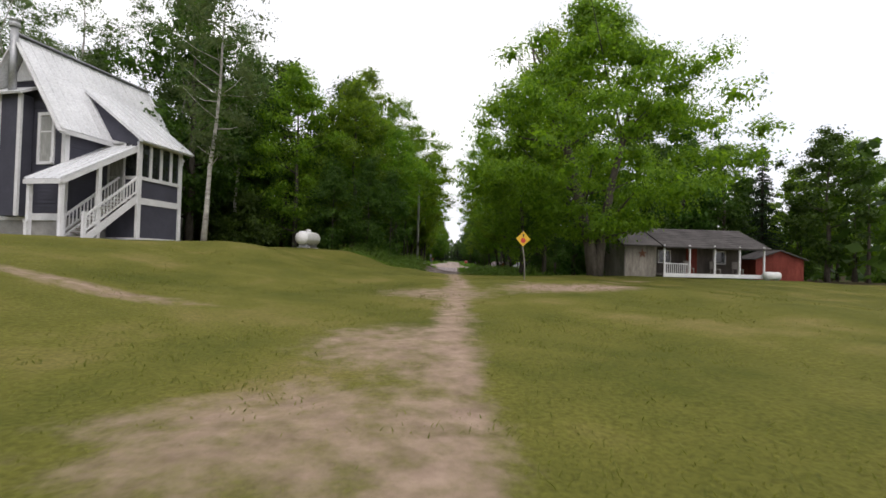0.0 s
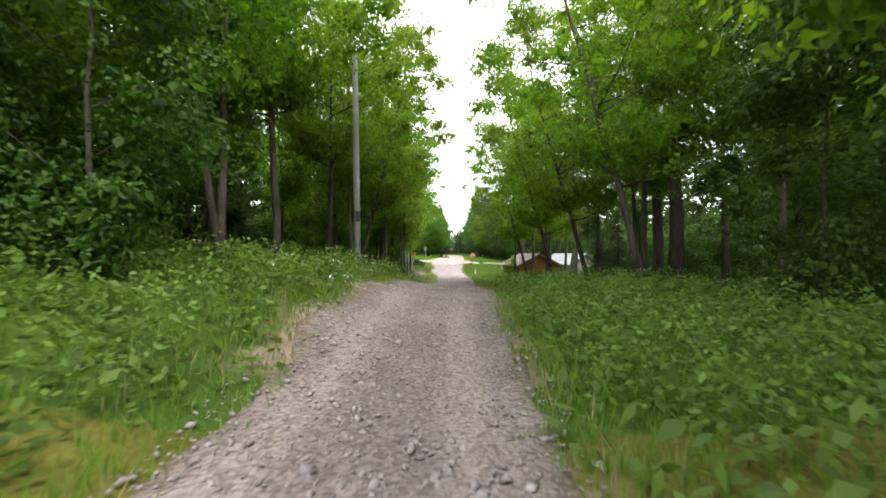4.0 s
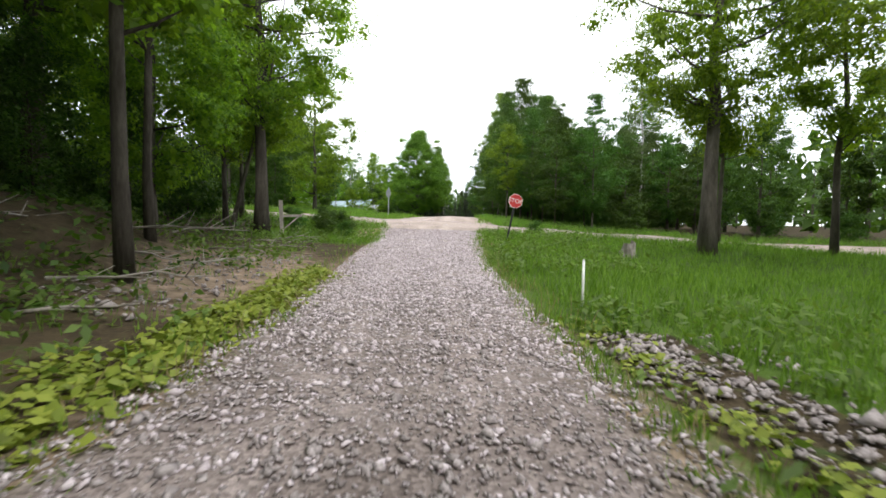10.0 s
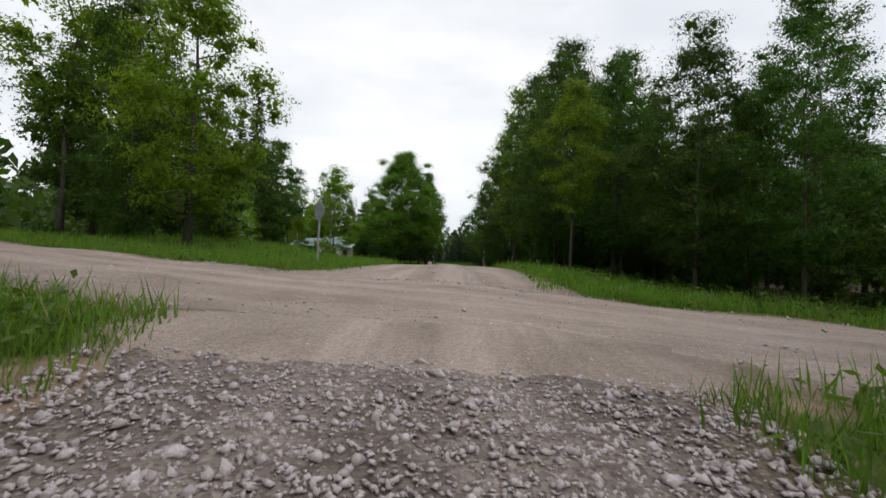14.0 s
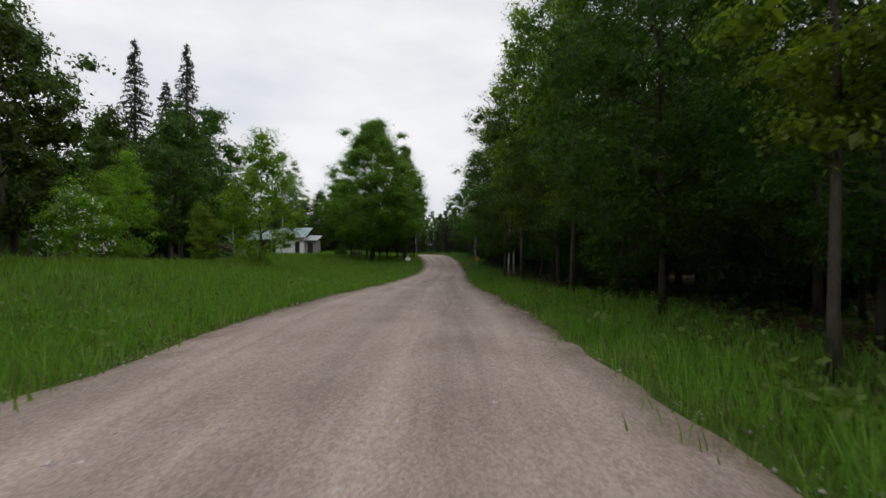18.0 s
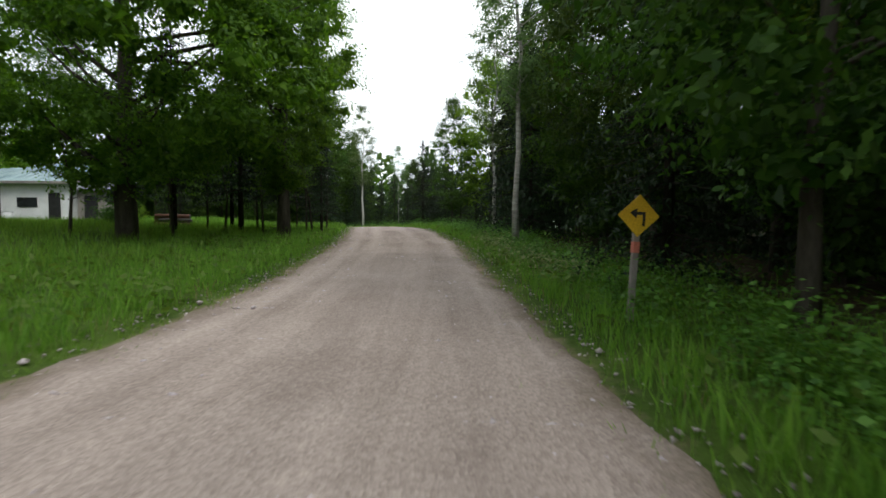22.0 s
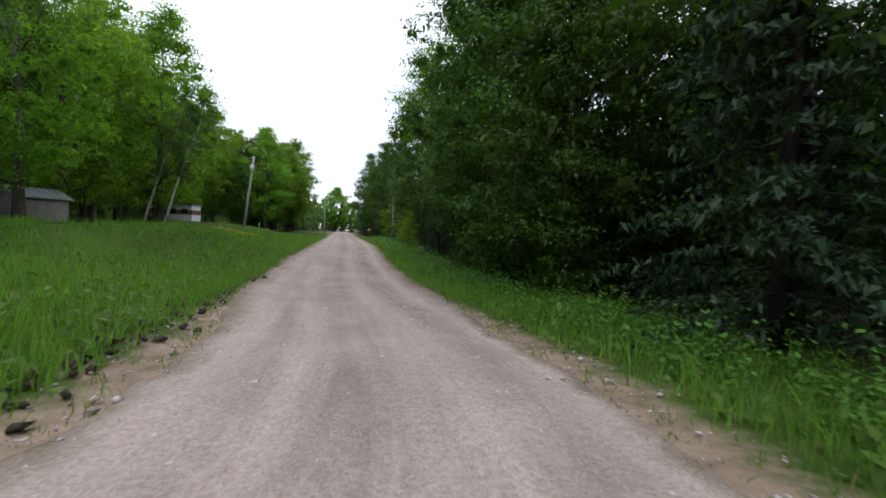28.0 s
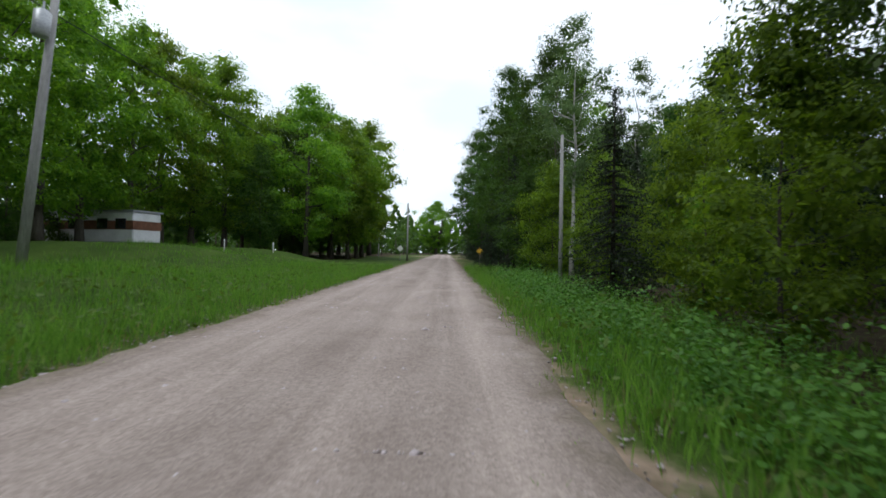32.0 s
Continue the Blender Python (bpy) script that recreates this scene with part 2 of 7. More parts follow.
def gravel_material(name, dark, light, stone, size=22.0, streak=(0, 0)):
    """Packed gravel: broad tone, dusty wheel tracks by the mesh's own 'track' value, stones of two sizes."""
    m, nt, b = nodes_of(name, 0.95, 0.15)
    g = nt.nodes.new("ShaderNodeNewGeometry")
    v = g.outputs["Position"]
    _, broad = noise_ramp(nt, v, 0.5, [(0.3, dark), (0.7, light)], 8)
    at = nt.nodes.new("ShaderNodeAttribute")
    at.attribute_name = "track"
    col = mixed(nt, at.outputs["Fac"], broad.outputs["Color"], tuple(x * 1.18 for x in light))
    la = nt.nodes.new("ShaderNodeAttribute")
    la.attribute_name = "lane"
    mp = nt.nodes.new("ShaderNodeMapping")
    mp.inputs["Scale"].default_value = (1.7, 0.11, 0.0)
    nt.links.new(la.outputs["Vector"], mp.inputs["Vector"])
    _, streaks = noise_ramp(nt, mp.outputs["Vector"], 1.0, [(0.3, (0.83, 0.82, 0.81)), (0.7, (1.13, 1.13, 1.13))], 6, 0.7, 1.2)
    col = mixed(nt, 1.0, col, streaks.outputs["Color"], "MULTIPLY")
    sx = nt.nodes.new("ShaderNodeSeparateXYZ")
    nt.links.new(la.outputs["Vector"], sx.inputs["Vector"])
    en, _ = noise_ramp(nt, v, 1.4, [(0, (0, 0, 0)), (1, (1, 1, 1))], 6)
    ed = nt.nodes.new("ShaderNodeMath")
    ed.operation, ed.inputs[1].default_value = "MULTIPLY_ADD", 0.5
    nt.links.new(en.outputs["Fac"], ed.inputs[0])
    nt.links.new(sx.outputs["Z"], ed.inputs[2])
    er = nt.nodes.new("ShaderNodeMapRange")
    er.inputs["From Min"].default_value, er.inputs["From Max"].default_value = 1.05, 1.3
    nt.links.new(ed.outputs[0], er.inputs["Value"])
    col = mixed(nt, er.outputs["Result"], col, (0.15, 0.12, 0.075))
    vo = nt.nodes.new("ShaderNodeTexVoronoi")
    vo.inputs["Scale"].default_value = size
    nt.links.new(v, vo.inputs["Vector"])
    r = nt.nodes.new("ShaderNodeValToRGB")
    r.color_ramp.elements[0].position, r.color_ramp.elements[1].position = 0.15, 0.9
    r.color_ramp.elements[0].color, r.color_ramp.elements[1].color = (0.55, 0.52, 0.5, 1), (1.35, 1.33, 1.3, 1)
    nt.links.new(vo.outputs["Color"], r.inputs["Fac"])
    col = mixed(nt, stone, col, mixed(nt, 1.0, col, r.outputs["Color"], "MULTIPLY"))
    n2, fine = noise_ramp(nt, v, 60, [(0.25, (0.7, 0.7, 0.7)), (0.75, (1.2, 1.2, 1.2))], 6)
    col = mixed(nt, 1.0, col, fine.outputs["Color"], "MULTIPLY")
    nt.links.new(col, b.inputs["Base Color"])
    bumped(nt, b, vo.outputs["Distance"], 0.35, 0.025)
    return m


M_GROUND = ground_material()
M_DRIVE = gravel_material("crushed stone", (0.140, 0.115, 0.105), (0.245, 0.208, 0.198), 0.9, 26)
M_ROAD = gravel_material("packed sandy gravel", (0.245, 0.198, 0.172), (0.385, 0.322, 0.288), 0.45, 34)
M_OLDSTONE = mottled("dusty field stones", (0.16, 0.136, 0.13), (0.43, 0.38, 0.37), 9, 60, 0.9, 0.2, 0.4)
M_STONE = mottled("limestone chips", (0.34, 0.29, 0.30), (0.67, 0.59, 0.605), 9, 60, 0.9, 0.2, 0.4)
M_SOIL = mottled("dark turned soil", (0.035, 0.027, 0.02), (0.10, 0.078, 0.055), 6, 40, 0.95, 0.1, 0.6)
M_SIDING = mottled("slate blue siding", (0.050, 0.050, 0.068), (0.075, 0.076, 0.100), 0.8, 30, 0.75, 0.3, 0.15)
M_WHITE = mottled("white painted trim", (0.62, 0.62, 0.63), (0.80, 0.80, 0.81), 1.2, 25, 0.6, 0.35, 0.1)
M_WHITEMETAL = mottled("white ribbed metal roofing", (0.66, 0.67, 0.69), (0.80, 0.81, 0.83), 0.6, 12, 0.4, 0.45, 0.05)
M_TEALMETAL = mottled("faded teal metal roofing", (0.22, 0.31, 0.33), (0.38, 0.48, 0.50), 0.7, 15, 0.5, 0.4, 0.05)
M_BROWNMETAL = mottled("brown ribbed metal roofing", (0.17, 0.125, 0.12), (0.27, 0.21, 0.205), 0.8, 15, 0.4, 0.45, 0.05)
M_GREYMETAL = mottled("galvanised metal", (0.32, 0.33, 0.34), (0.5, 0.51, 0.52), 2, 20, 0.45, 0.5, 0.05, metal=0.6)
M_BROWNBOARD = mottled("brown stained boards", (0.14, 0.065, 0.022), (0.26, 0.125, 0.045), 1.2, 22, 0.85, 0.2, 0.4, stretch=(1, 1, 0.3))
M_DARKBOARD = mottled("dark weathered boards", (0.06, 0.05, 0.045), (0.15, 0.13, 0.115), 1.2, 22, 0.9, 0.2, 0.4, stretch=(1, 1, 0.3))
M_GREYBOARD = mottled("grey weathered boards", (0.17, 0.155, 0.14), (0.34, 0.31, 0.28), 1.2, 22, 0.9, 0.2, 0.4, stretch=(1, 1, 0.3))
M_REDBOARD = mottled("faded barn red boards", (0.13, 0.028, 0.02), (0.25, 0.06, 0.045), 1.2, 22, 0.85, 0.2, 0.3, stretch=(1, 1, 0.3))
M_SHINGLE = mottled("dark grey shingles", (0.06, 0.056, 0.055), (0.13, 0.12, 0.118), 1.0, 14, 0.95, 0.2, 0.5)
M_GLASS = mottled("dark window glass", (0.012, 0.014, 0.016), (0.03, 0.034, 0.036), 0.6, 6, 0.08, 0.6, 0.0)
M_CURTAIN = mottled("pale curtain behind glass", (0.25, 0.26, 0.25), (0.42, 0.42, 0.40), 3, 12, 0.25, 0.5, 0.05, stretch=(4, 4, 0.4))
M_CONCRETE = mottled("grey concrete", (0.26, 0.25, 0.24), (0.42, 0.41, 0.39), 1.5, 30, 0.9, 0.2, 0.2)
M_TANK = mottled("white tank enamel", (0.66, 0.66, 0.65), (0.82, 0.82, 0.81), 1.5, 20, 0.35, 0.5, 0.03)
M_YELLOW = mottled("yellow sign sheeting", (0.60, 0.36, 0.02), (0.74, 0.46, 0.03), 2, 20, 0.45, 0.4, 0.02)
M_RED = mottled("red sign sheeting", (0.40, 0.022, 0.022), (0.52, 0.04, 0.035), 3, 20, 0.45, 0.4, 0.02)
M_BLACK = mottled("black paint", (0.012, 0.012, 0.012), (0.03, 0.03, 0.03), 3, 20, 0.6, 0.3, 0.05)
M_SIGNWHITE = mottled("white sign sheeting", (0.62, 0.62, 0.60), (0.78, 0.78, 0.76), 3, 20, 0.45, 0.4, 0.02)
M_ALU = mottled("grey back of a sign", (0.20, 0.21, 0.22), (0.34, 0.35, 0.36), 2, 20, 0.5, 0.5, 0.03, metal=0.5)
M_PINK = mottled("orange pink marking tape", (0.45, 0.13, 0.09), (0.6, 0.2, 0.14), 4, 20, 0.6, 0.3, 0.1)
M_FLOWER = mottled("white blossom", (0.55, 0.56, 0.50), (0.8, 0.8, 0.74), 4, 20, 0.8, 0.2, 0.1)
M_GOLD = mottled("yellow blossom", (0.45, 0.36, 0.02), (0.6, 0.5, 0.05), 4, 20, 0.8, 0.2, 0.1)
M_RUST = mottled("rusted brown metal", (0.10, 0.045, 0.025), (0.22, 0.10, 0.06), 2, 20, 0.8, 0.3, 0.2)

# ---- helpers for shapes ----
rng = np.random.default_rng(7)


def mesh_of(name, verts, faces, mats, slots=None, smooth=False):
    me = bpy.data.meshes.new(name)
    me.from_pydata([tuple(map(float, v)) for v in verts], [], [tuple(map(int, f)) for f in faces])
    for m in mats if isinstance(mats, (list, tuple)) else [mats]:
        me.materials.append(m)
    if slots is not None:
        me.polygons.foreach_set("material_index", np.asarray(slots, np.int32))
    if smooth:
        me.polygons.foreach_set("use_smooth", np.ones(len(me.polygons), bool))
    me.update()
    return me


def under(ob, parent):
    ob.parent = parent
    return ob


class Shape:
    """Collects boxes, tubes and panels into one mesh."""

    def __init__(self):
        self.v, self.f = [], []

    def add(self, verts, faces):
        k = len(self.v)
        self.v += [tuple(p) for p in verts]
        self.f += [tuple(k + i for i in f) for f in faces]
        return self

    def box(self, x0, y0, z0, x1, y1, z1):
        p = [(x0, y0, z0), (x1, y0, z0), (x1, y1, z0), (x0, y1, z0), (x0, y0, z1), (x1, y0, z1), (x1, y1, z1), (x0, y1, z1)]
        return self.add(p, [(3, 2, 1, 0), (4, 5, 6, 7), (0, 1, 5, 4), (1, 2, 6, 5), (2, 3, 7, 6), (3, 0, 4, 7)])

    def beam(self, a, b, w, h, up=(0, 0, 1)):
        a, b = Vector(a), Vector(b)
        d = (b - a).normalized()
        s = d.cross(Vector(up))
        s = s.normalized() if s.length > 1e-4 else Vector((1, 0, 0))
        u = s.cross(d).normalized()
        p = [q + s * (i * w / 2) + u * (j * h / 2) for q in (a, b) for i, j in ((-1, -1), (1, -1), (1, 1), (-1, 1))]
        return self.add(p, [(3, 2, 1, 0), (4, 5, 6, 7), (0, 1, 5, 4), (1, 2, 6, 5), (2, 3, 7, 6), (3, 0, 4, 7)])

    def tube(self, pts, radii, seg=7):
        pts = [Vector(p) for p in pts]
        k, n = len(self.v), len(pts)
        side = Vector((1, 0, 0))
        for i, p in enumerate(pts):
            d = (pts[min(i + 1, n - 1)] - pts[max(i - 1, 0)]).normalized()
            s = side - d * side.dot(d)
            s = s.normalized() if s.length > 1e-3 else d.orthogonal().normalized()
            side, u = s, d.cross(s)
            for j in range(seg):
                a = 2 * math.pi * j / seg
                self.v.append(tuple(p + (s * math.cos(a) + u * math.sin(a)) * radii[i]))
        for i in range(n - 1):
            for j in range(seg):
                a, b = k + i * seg + j, k + i * seg + (j + 1) % seg
                self.f.append((a, b, b + seg, a + seg))
        self.f.append(tuple(k + j for j in range(seg))[::-1])
        self.f.append(tuple(k + (n - 1) * seg + j for j in range(seg)))
        return self

    def prism(self, outline, y0, y1):
        """An outline in x and z, run from y0 to y1."""
        n = len(outline)
        p = [(x, y0, z) for x, z in outline] + [(x, y1, z) for x, z in outline]
        f = [tuple(range(n)), tuple(range(2 * n - 1, n - 1, -1))]
        f += [(i, i + n, (i + 1) % n + n, (i + 1) % n) for i in range(n)]
        return self.add(p, f)

    def slab(self, a, b, c, d, t):
        """A panel with corners a b c d and thickness t below it."""
        q = [Vector(p) for p in (a, b, c, d)]
        n = (q[1] - q[0]).cross(q[3] - q[0]).normalized()
        q2 = [p - n * t for p in q]
        return self.add(q + q2, [(0, 1, 2, 3), (7, 6, 5, 4), (0, 4, 5, 1), (1, 5, 6, 2), (2, 6, 7, 3), (3, 7, 4, 0)])

    def ribs(self, a, b, c, d, step, h=0.03, w=0.05):
        """Raised ribs on the panel a b c d, running from edge ab to edge dc."""
        a, b, c, d = (Vector(p) for p in (a, b, c, d))
        n = (b - a).cross(d - a).normalized()
        k = max(2, int((b - a).length / step))
        for i in range(k + 1):
            u = i / k
            self.beam(a.lerp(b, u) + n * h / 2, d.lerp(c, u) + n * h / 2, w, h, n)
        return self


def part(name, shape, material, parent, label="", bevel=0.0, smooth=False, matrix=None):
    ob = new(name, mesh_of(name, shape.v, shape.f, material, smooth=smooth))
    if bevel:
        bm = bmesh.new()
        bm.from_mesh(ob.data)
        bmesh.ops.bevel(bm, geom=bm.edges[:], offset=bevel, segments=1, affect="EDGES", clamp_overlap=True)
        bm.to_mesh(ob.data)
        bm.free()
    if parent:
        ob.parent = parent
    if matrix is not None:
        ob.matrix_local = matrix
    return tagged(ob, label)


def thing(name, m, label, category, group=""):
    ob = new(name)
    ob.empty_display_size = 0.3
    ob.matrix_world = m
    return tagged(ob, label, category, group)

# ---- the lie of the land ----
WAY = np.array([(x, y, z) for _, x, y, z, *_ in PATH])
SECS = np.array([row[0] for row in PATH])
RISE = np.array([np.average(WAY[:, 2] - 1.65, weights=np.exp(-(np.hypot(*(WAY[:, :2] - p[:2]).T) / 5.0) ** 2) * np.gradient(np.r_[0, np.cumsum(np.hypot(*np.diff(WAY[:, :2], axis=0).T))])) for p in WAY])
KNOWN = np.concatenate([
    np.c_[WAY[:, :2], RISE],
    np.array([(-4.4, 17, 2.65), (-4.2, 22, 2.6), (-4.0, 26, 2.4), (-4.0, 29, 2.1), (0.4, 111, 1.0), (8.8, 206, 1.85), (8.6, 211, 2.02)]),
    np.array([(-16.5, 18, 4.1), (-13, 25, 4.0), (-22, 12, 4.0), (-24, 22, 4.2), (-20, 2, 3.4), (-30, 10, 4.2), (-18, -12, 3.0), (-9, 20, 3.1), (-24, 20, 4.05), (-14.5, 29, 4.1)]),
    np.array([(11.7, 28, 2.5), (20, 30, 2.4), (12, 12, 2.1), (26, 16, 1.9), (12, -8, 1.7), (32, 30, 2.2), (0, 14, 2.65), (-2.3, 13.7, 2.75), (4, 22, 2.65), (6, 16, 2.4)]),
    np.array([(-7.0, 46.3, 2.95), (-7.2, 41, 3.15), (-7.0, 51, 2.55), (-8.5, 36, 3.3), (-12, 40, 3.6), (-12, 34, 3.9), (-12, 47, 3.1), (-12, 56, 2.2), (-12, 66, 1.4), (-14, 76, 1.3), (-13, 86, 1.6), (-14, 96, 2.6)]),
    np.array([(10, 40, 2.0), (10, 52, 1.4), (10, 64, 0.5), (11, 76, 0.1), (9, 90, -0.1), (10, 100, 0.0), (20, 90, -0.2)]),
    np.array([(x, 118.1 - 0.33 * (x - 1) + o, 1.55 - 0.05 * x + 0.04 * o) for x in (-40, -28, -20, -13, -7, -2, 4, 8, 14, 22) for o in (-4, 0, 4)]),
    np.array([(-70, 145, 5.5), (40, 108, 0.2), (60, 101, -0.4), (-14, 140, 3.2), (-16, 155, 2.6), (-18, 175, 2.0), (-14, 195, 2.0), (-16, 209, 2.2)]),
    np.array([(-25, 215, 2.4), (14, 150, 1.0), (14, 170, 0.5), (15, 190, 0.8), (16, 205, 1.6), (18, 220, 2.2), (-10, 221, 2.7)]),
    np.array([(-47, 235, 3.3), (-55, 246.6, 3.0), (-78, 247, 4.1), (-90, 255, 3.9), (-54, 266.4, 2.6), (-30, 230, 3.5), (-12, 245, 1.5), (-35, 259, 2.1)]),
    np.array([(-260, 384, 3.3), (-120, 280, 3.1), (-160, 305, 3.3)]),
    np.array([(WAY[-1, 0] - 0.86 * s - 0.51 * o, WAY[-1, 1] + 0.51 * s - 0.86 * o, RISE[-1] + (2.92 - RISE[-1]) * s / 190) for s in range(4, 192, 5) for o in (-5, -1.5, 1.5)]),
])


def land(x, y):
    """The height of the ground, with no small bumps."""
    x, y = np.asarray(x, float), np.asarray(y, float)
    top, bottom = np.zeros(x.shape), np.zeros(x.shape)
    for px, py, pz in KNOWN:
        w = ((x - px) ** 2 + (y - py) ** 2 + 7.0) ** -2
        top, bottom = top + w * pz, bottom + w
    return top / bottom


def bumps(x, y):
    return 0.05 * np.sin(0.9 * x + 1.3 * np.sin(0.35 * y)) * np.sin(0.7 * y + 0.8 * np.sin(0.5 * x)) + 0.02 * np.sin(3.1 * x) * np.sin(2.7 * y)


def lz(x, y):
    return float(land(x, y))


def resampled(pts, step):
    pts = np.asarray(pts, float)
    d = np.r_[0, np.cumsum(np.hypot(*np.diff(pts[:, :2], axis=0).T))]
    s = np.arange(0, d[-1], step)
    return np.c_[np.interp(s, d, pts[:, 0]), np.interp(s, d, pts[:, 1])]


def smoothed(p, k):
    w = np.ones(2 * k + 1) / (2 * k + 1)
    q = np.c_[np.convolve(np.pad(p[:, 0], k, "edge"), w, "valid"), np.convolve(np.pad(p[:, 1], k, "edge"), w, "valid")]
    return q


def shifted(p, left):
    t = np.gradient(p, axis=0)
    t /= np.hypot(t[:, 0], t[:, 1])[:, None]
    return p + left * np.c_[-t[:, 1], t[:, 0]]


drive_pts = [(x - np.interp(y, [36, 44, 60, 68], [0.45, 0.2, 0.2, 0.4]), y) for x, y, _ in WAY if 30 < y < 111]
drive_line = smoothed(resampled([(-4.5, 26.5)] + drive_pts + [(0.4, 115.2)], 0.4), 8)
after = [(x, y) for (x, y, _), t in zip(WAY, SECS) if t > 17.2 and y > 120.2]
END = np.array((-0.86, 0.51)) / math.hypot(0.86, 0.51)
far_end = [tuple(np.array(after[-1]) + END * s) for s in (20, 60, 120, 185)]
road_mid = smoothed(resampled([(1.25, 119.0)] + after + far_end, 0.5), 12)
road_line = smoothed(shifted(road_mid, np.interp(np.arange(len(road_mid)) * 0.5, [0, 10, 54, 68, 90, 100, 112, 124, 140, 1000], [1.0, 1.5, 1.5, 1.05, 0.8, -0.1, -0.1, 1.25, 1.6, 1.6])[:, None]), 8)
county_line = resampled([(x, 118.1 - 0.33 * (x - 1)) for x in (280, 60, 25, 0, -25, -60, -280)], 0.5)
trail_line = smoothed(resampled([(-6.0, -14)] + [(x + 0.1, y) for x, y, _ in WAY if y < 14] + [(-4.45, 20), (-4.3, 27)], 0.5), 4)


def gap_to(line, x, y, every=4):
    """Distance from points to a line, and the side: positive to its left."""
    x, y = np.asarray(x, float), np.asarray(y, float)
    best, side = np.full(x.shape, 1e9), np.zeros(x.shape)
    p = line[::every]
    t = np.gradient(p, axis=0)
    for (px, py), (tx, ty) in zip(p, t):
        d = (x - px) ** 2 + (y - py) ** 2
        near = d < best
        best = np.where(near, d, best)
        side = np.where(near, tx * (y - py) - ty * (x - px), side)
    return np.sqrt(best), side


def drive_half(y):
    return np.interp(y, [26, 34, 44, 60, 74, 97, 106, 112, 117], [1.0, 1.75, 2.05, 2.05, 2.25, 2.3, 2.5, 2.9, 4.0])


def road_half(s):
    return np.interp(s, [0, 4, 6, 10, 16, 27, 54, 68, 96, 102, 114, 120, 1000], [5.2, 4.6, 4.0, 3.6, 3.3, 3.2, 3.2, 2.8, 2.8, 2.7, 2.7, 3.3, 3.4])


# open ground: nothing of the woods grows there
def is_open(x, y):
    d_drive, s_drive = gap_to(drive_line, x, y)
    d_road, s_road = gap_to(road_line, x, y)
    d_county, _ = gap_to(county_line, x, y)
    o = (y < 29.5) & (x > -36) & (x < 5)
    o |= (y < 31) & (x > -19) & (x < -11)
    o |= (y < 42) & (x > 10) & (x < 30)
    o |= (y < 33 + 0.1 * x) & (x >= 5) & (x < 30)
    o |= (x >= 30) & (y < 32)
    o |= (x <= -36) & (y < 12)
    o |= d_drive < np.where(s_drive > 0, 5.0, np.interp(y, [31, 36, 66, 72], [5.2, 8.2, 8.0, 5.2]))
    o |= d_county < np.where((x < -6) & (y < 120 - 0.33 * x), 6.8, 9.5)
    o |= d_road < np.where(s_road > 0, 9.0, np.interp(y, [118, 126, 200, 215, 240], [9, 6.2, 6.2, 7.0, 6.2]))
    o |= (x > 3) & (x < 20) & (y > 84) & (y < 118)
    o |= (x > 3) & (x < 30) & (y > 66) & (y < 96)
    o |= (x > -9) & (x < 0) & (y > 98) & (y < 118)
    o |= (x > -24) & (x < 6) & (y > 126) & (y < 214)
    o |= (x > -38) & (x < 10) & (y > 200) & (y < 229) & (d_road > 0)
    o |= (s_road > 0) & (d_road < np.interp(x, [-110, -75, -55, -40, -8], [12, 26, 23, 18, 14])) & (x < -8) & (y > 205)
    o |= (x > -96) & (x < -62) & (s_road > 0) & (d_road < 29)
    return o


def in_ditch(x, y):
    """The stony ditch between the driveway and the shed."""
    return (np.abs(x - (4.1 - (y - 76) * 0.085)) < 0.85) & (y > 71) & (y < 91)


def is_sandy(x, y):
    """Thin sandy ground beside the mouth of the driveway."""
    a = ((x + 3.2) / 1.2) ** 2 + ((y - 110.8) / 2.2) ** 2 < 1
    b = ((x - 4.2) / 1.3) ** 2 + ((y - 112.6) / 1.0) ** 2 < 1
    return (a | b) & (np.sin(5.1 * x + 1) * np.sin(4.3 * y) < 0.1)


def axis(lo, hi, fine, far):
    mid = list(np.arange(lo, hi, fine))
    left, right, s = [], [], fine
    while (left[-1] if left else lo) > lo - far:
        s *= 1.25
        left.append((left[-1] if left else lo) - s)
    s = fine
    while (right[-1] if right else hi) < hi + far:
        s *= 1.25
        right.append((right[-1] if right else mid[-1]) + s)
    return np.array(left[::-1] + mid + right)


gx = np.unique(np.round(np.r_[axis(-100, 34, 1.0, 2200), np.arange(-28, 24, 0.5)], 3))
gy = np.unique(np.round(np.r_[axis(-14, 275, 0.8, 2200), np.arange(-11, 31, 0.4)], 3))
GX, GY = np.meshgrid(gx, gy)
GZ = land(GX, GY)
d1, _ = gap_to(drive_line, GX, GY)
d2, _ = gap_to(road_line, GX, GY, 2)
d3, _ = gap_to(county_line, GX, GY)
nearest = np.minimum(np.minimum(d1, d2), d3)
GZ = GZ + bumps(GX, GY) * np.clip((nearest - 3) / 4, 0, 1)
wood = ~is_open(GX, GY)
d5, s5 = gap_to(drive_line, GX, GY)
wood |= (d5 > 1.9) & (s5 > 0) & (d5 < np.interp(GY, [86, 92], [5.2, 9.5])) & (GY > 54) & (GY < 106)
d4, _ = gap_to(trail_line, GX, GY, 1)


def blob(cx, cy, rx, ry, turn=0.0):
    c, s = math.cos(radians(turn)), math.sin(radians(turn))
    u, v = (GX - cx) * c + (GY - cy) * s, -(GX - cx) * s + (GY - cy) * c
    return np.clip(1.15 - 0.5 * np.hypot(u / rx, v / ry) ** 2, 0, 1)


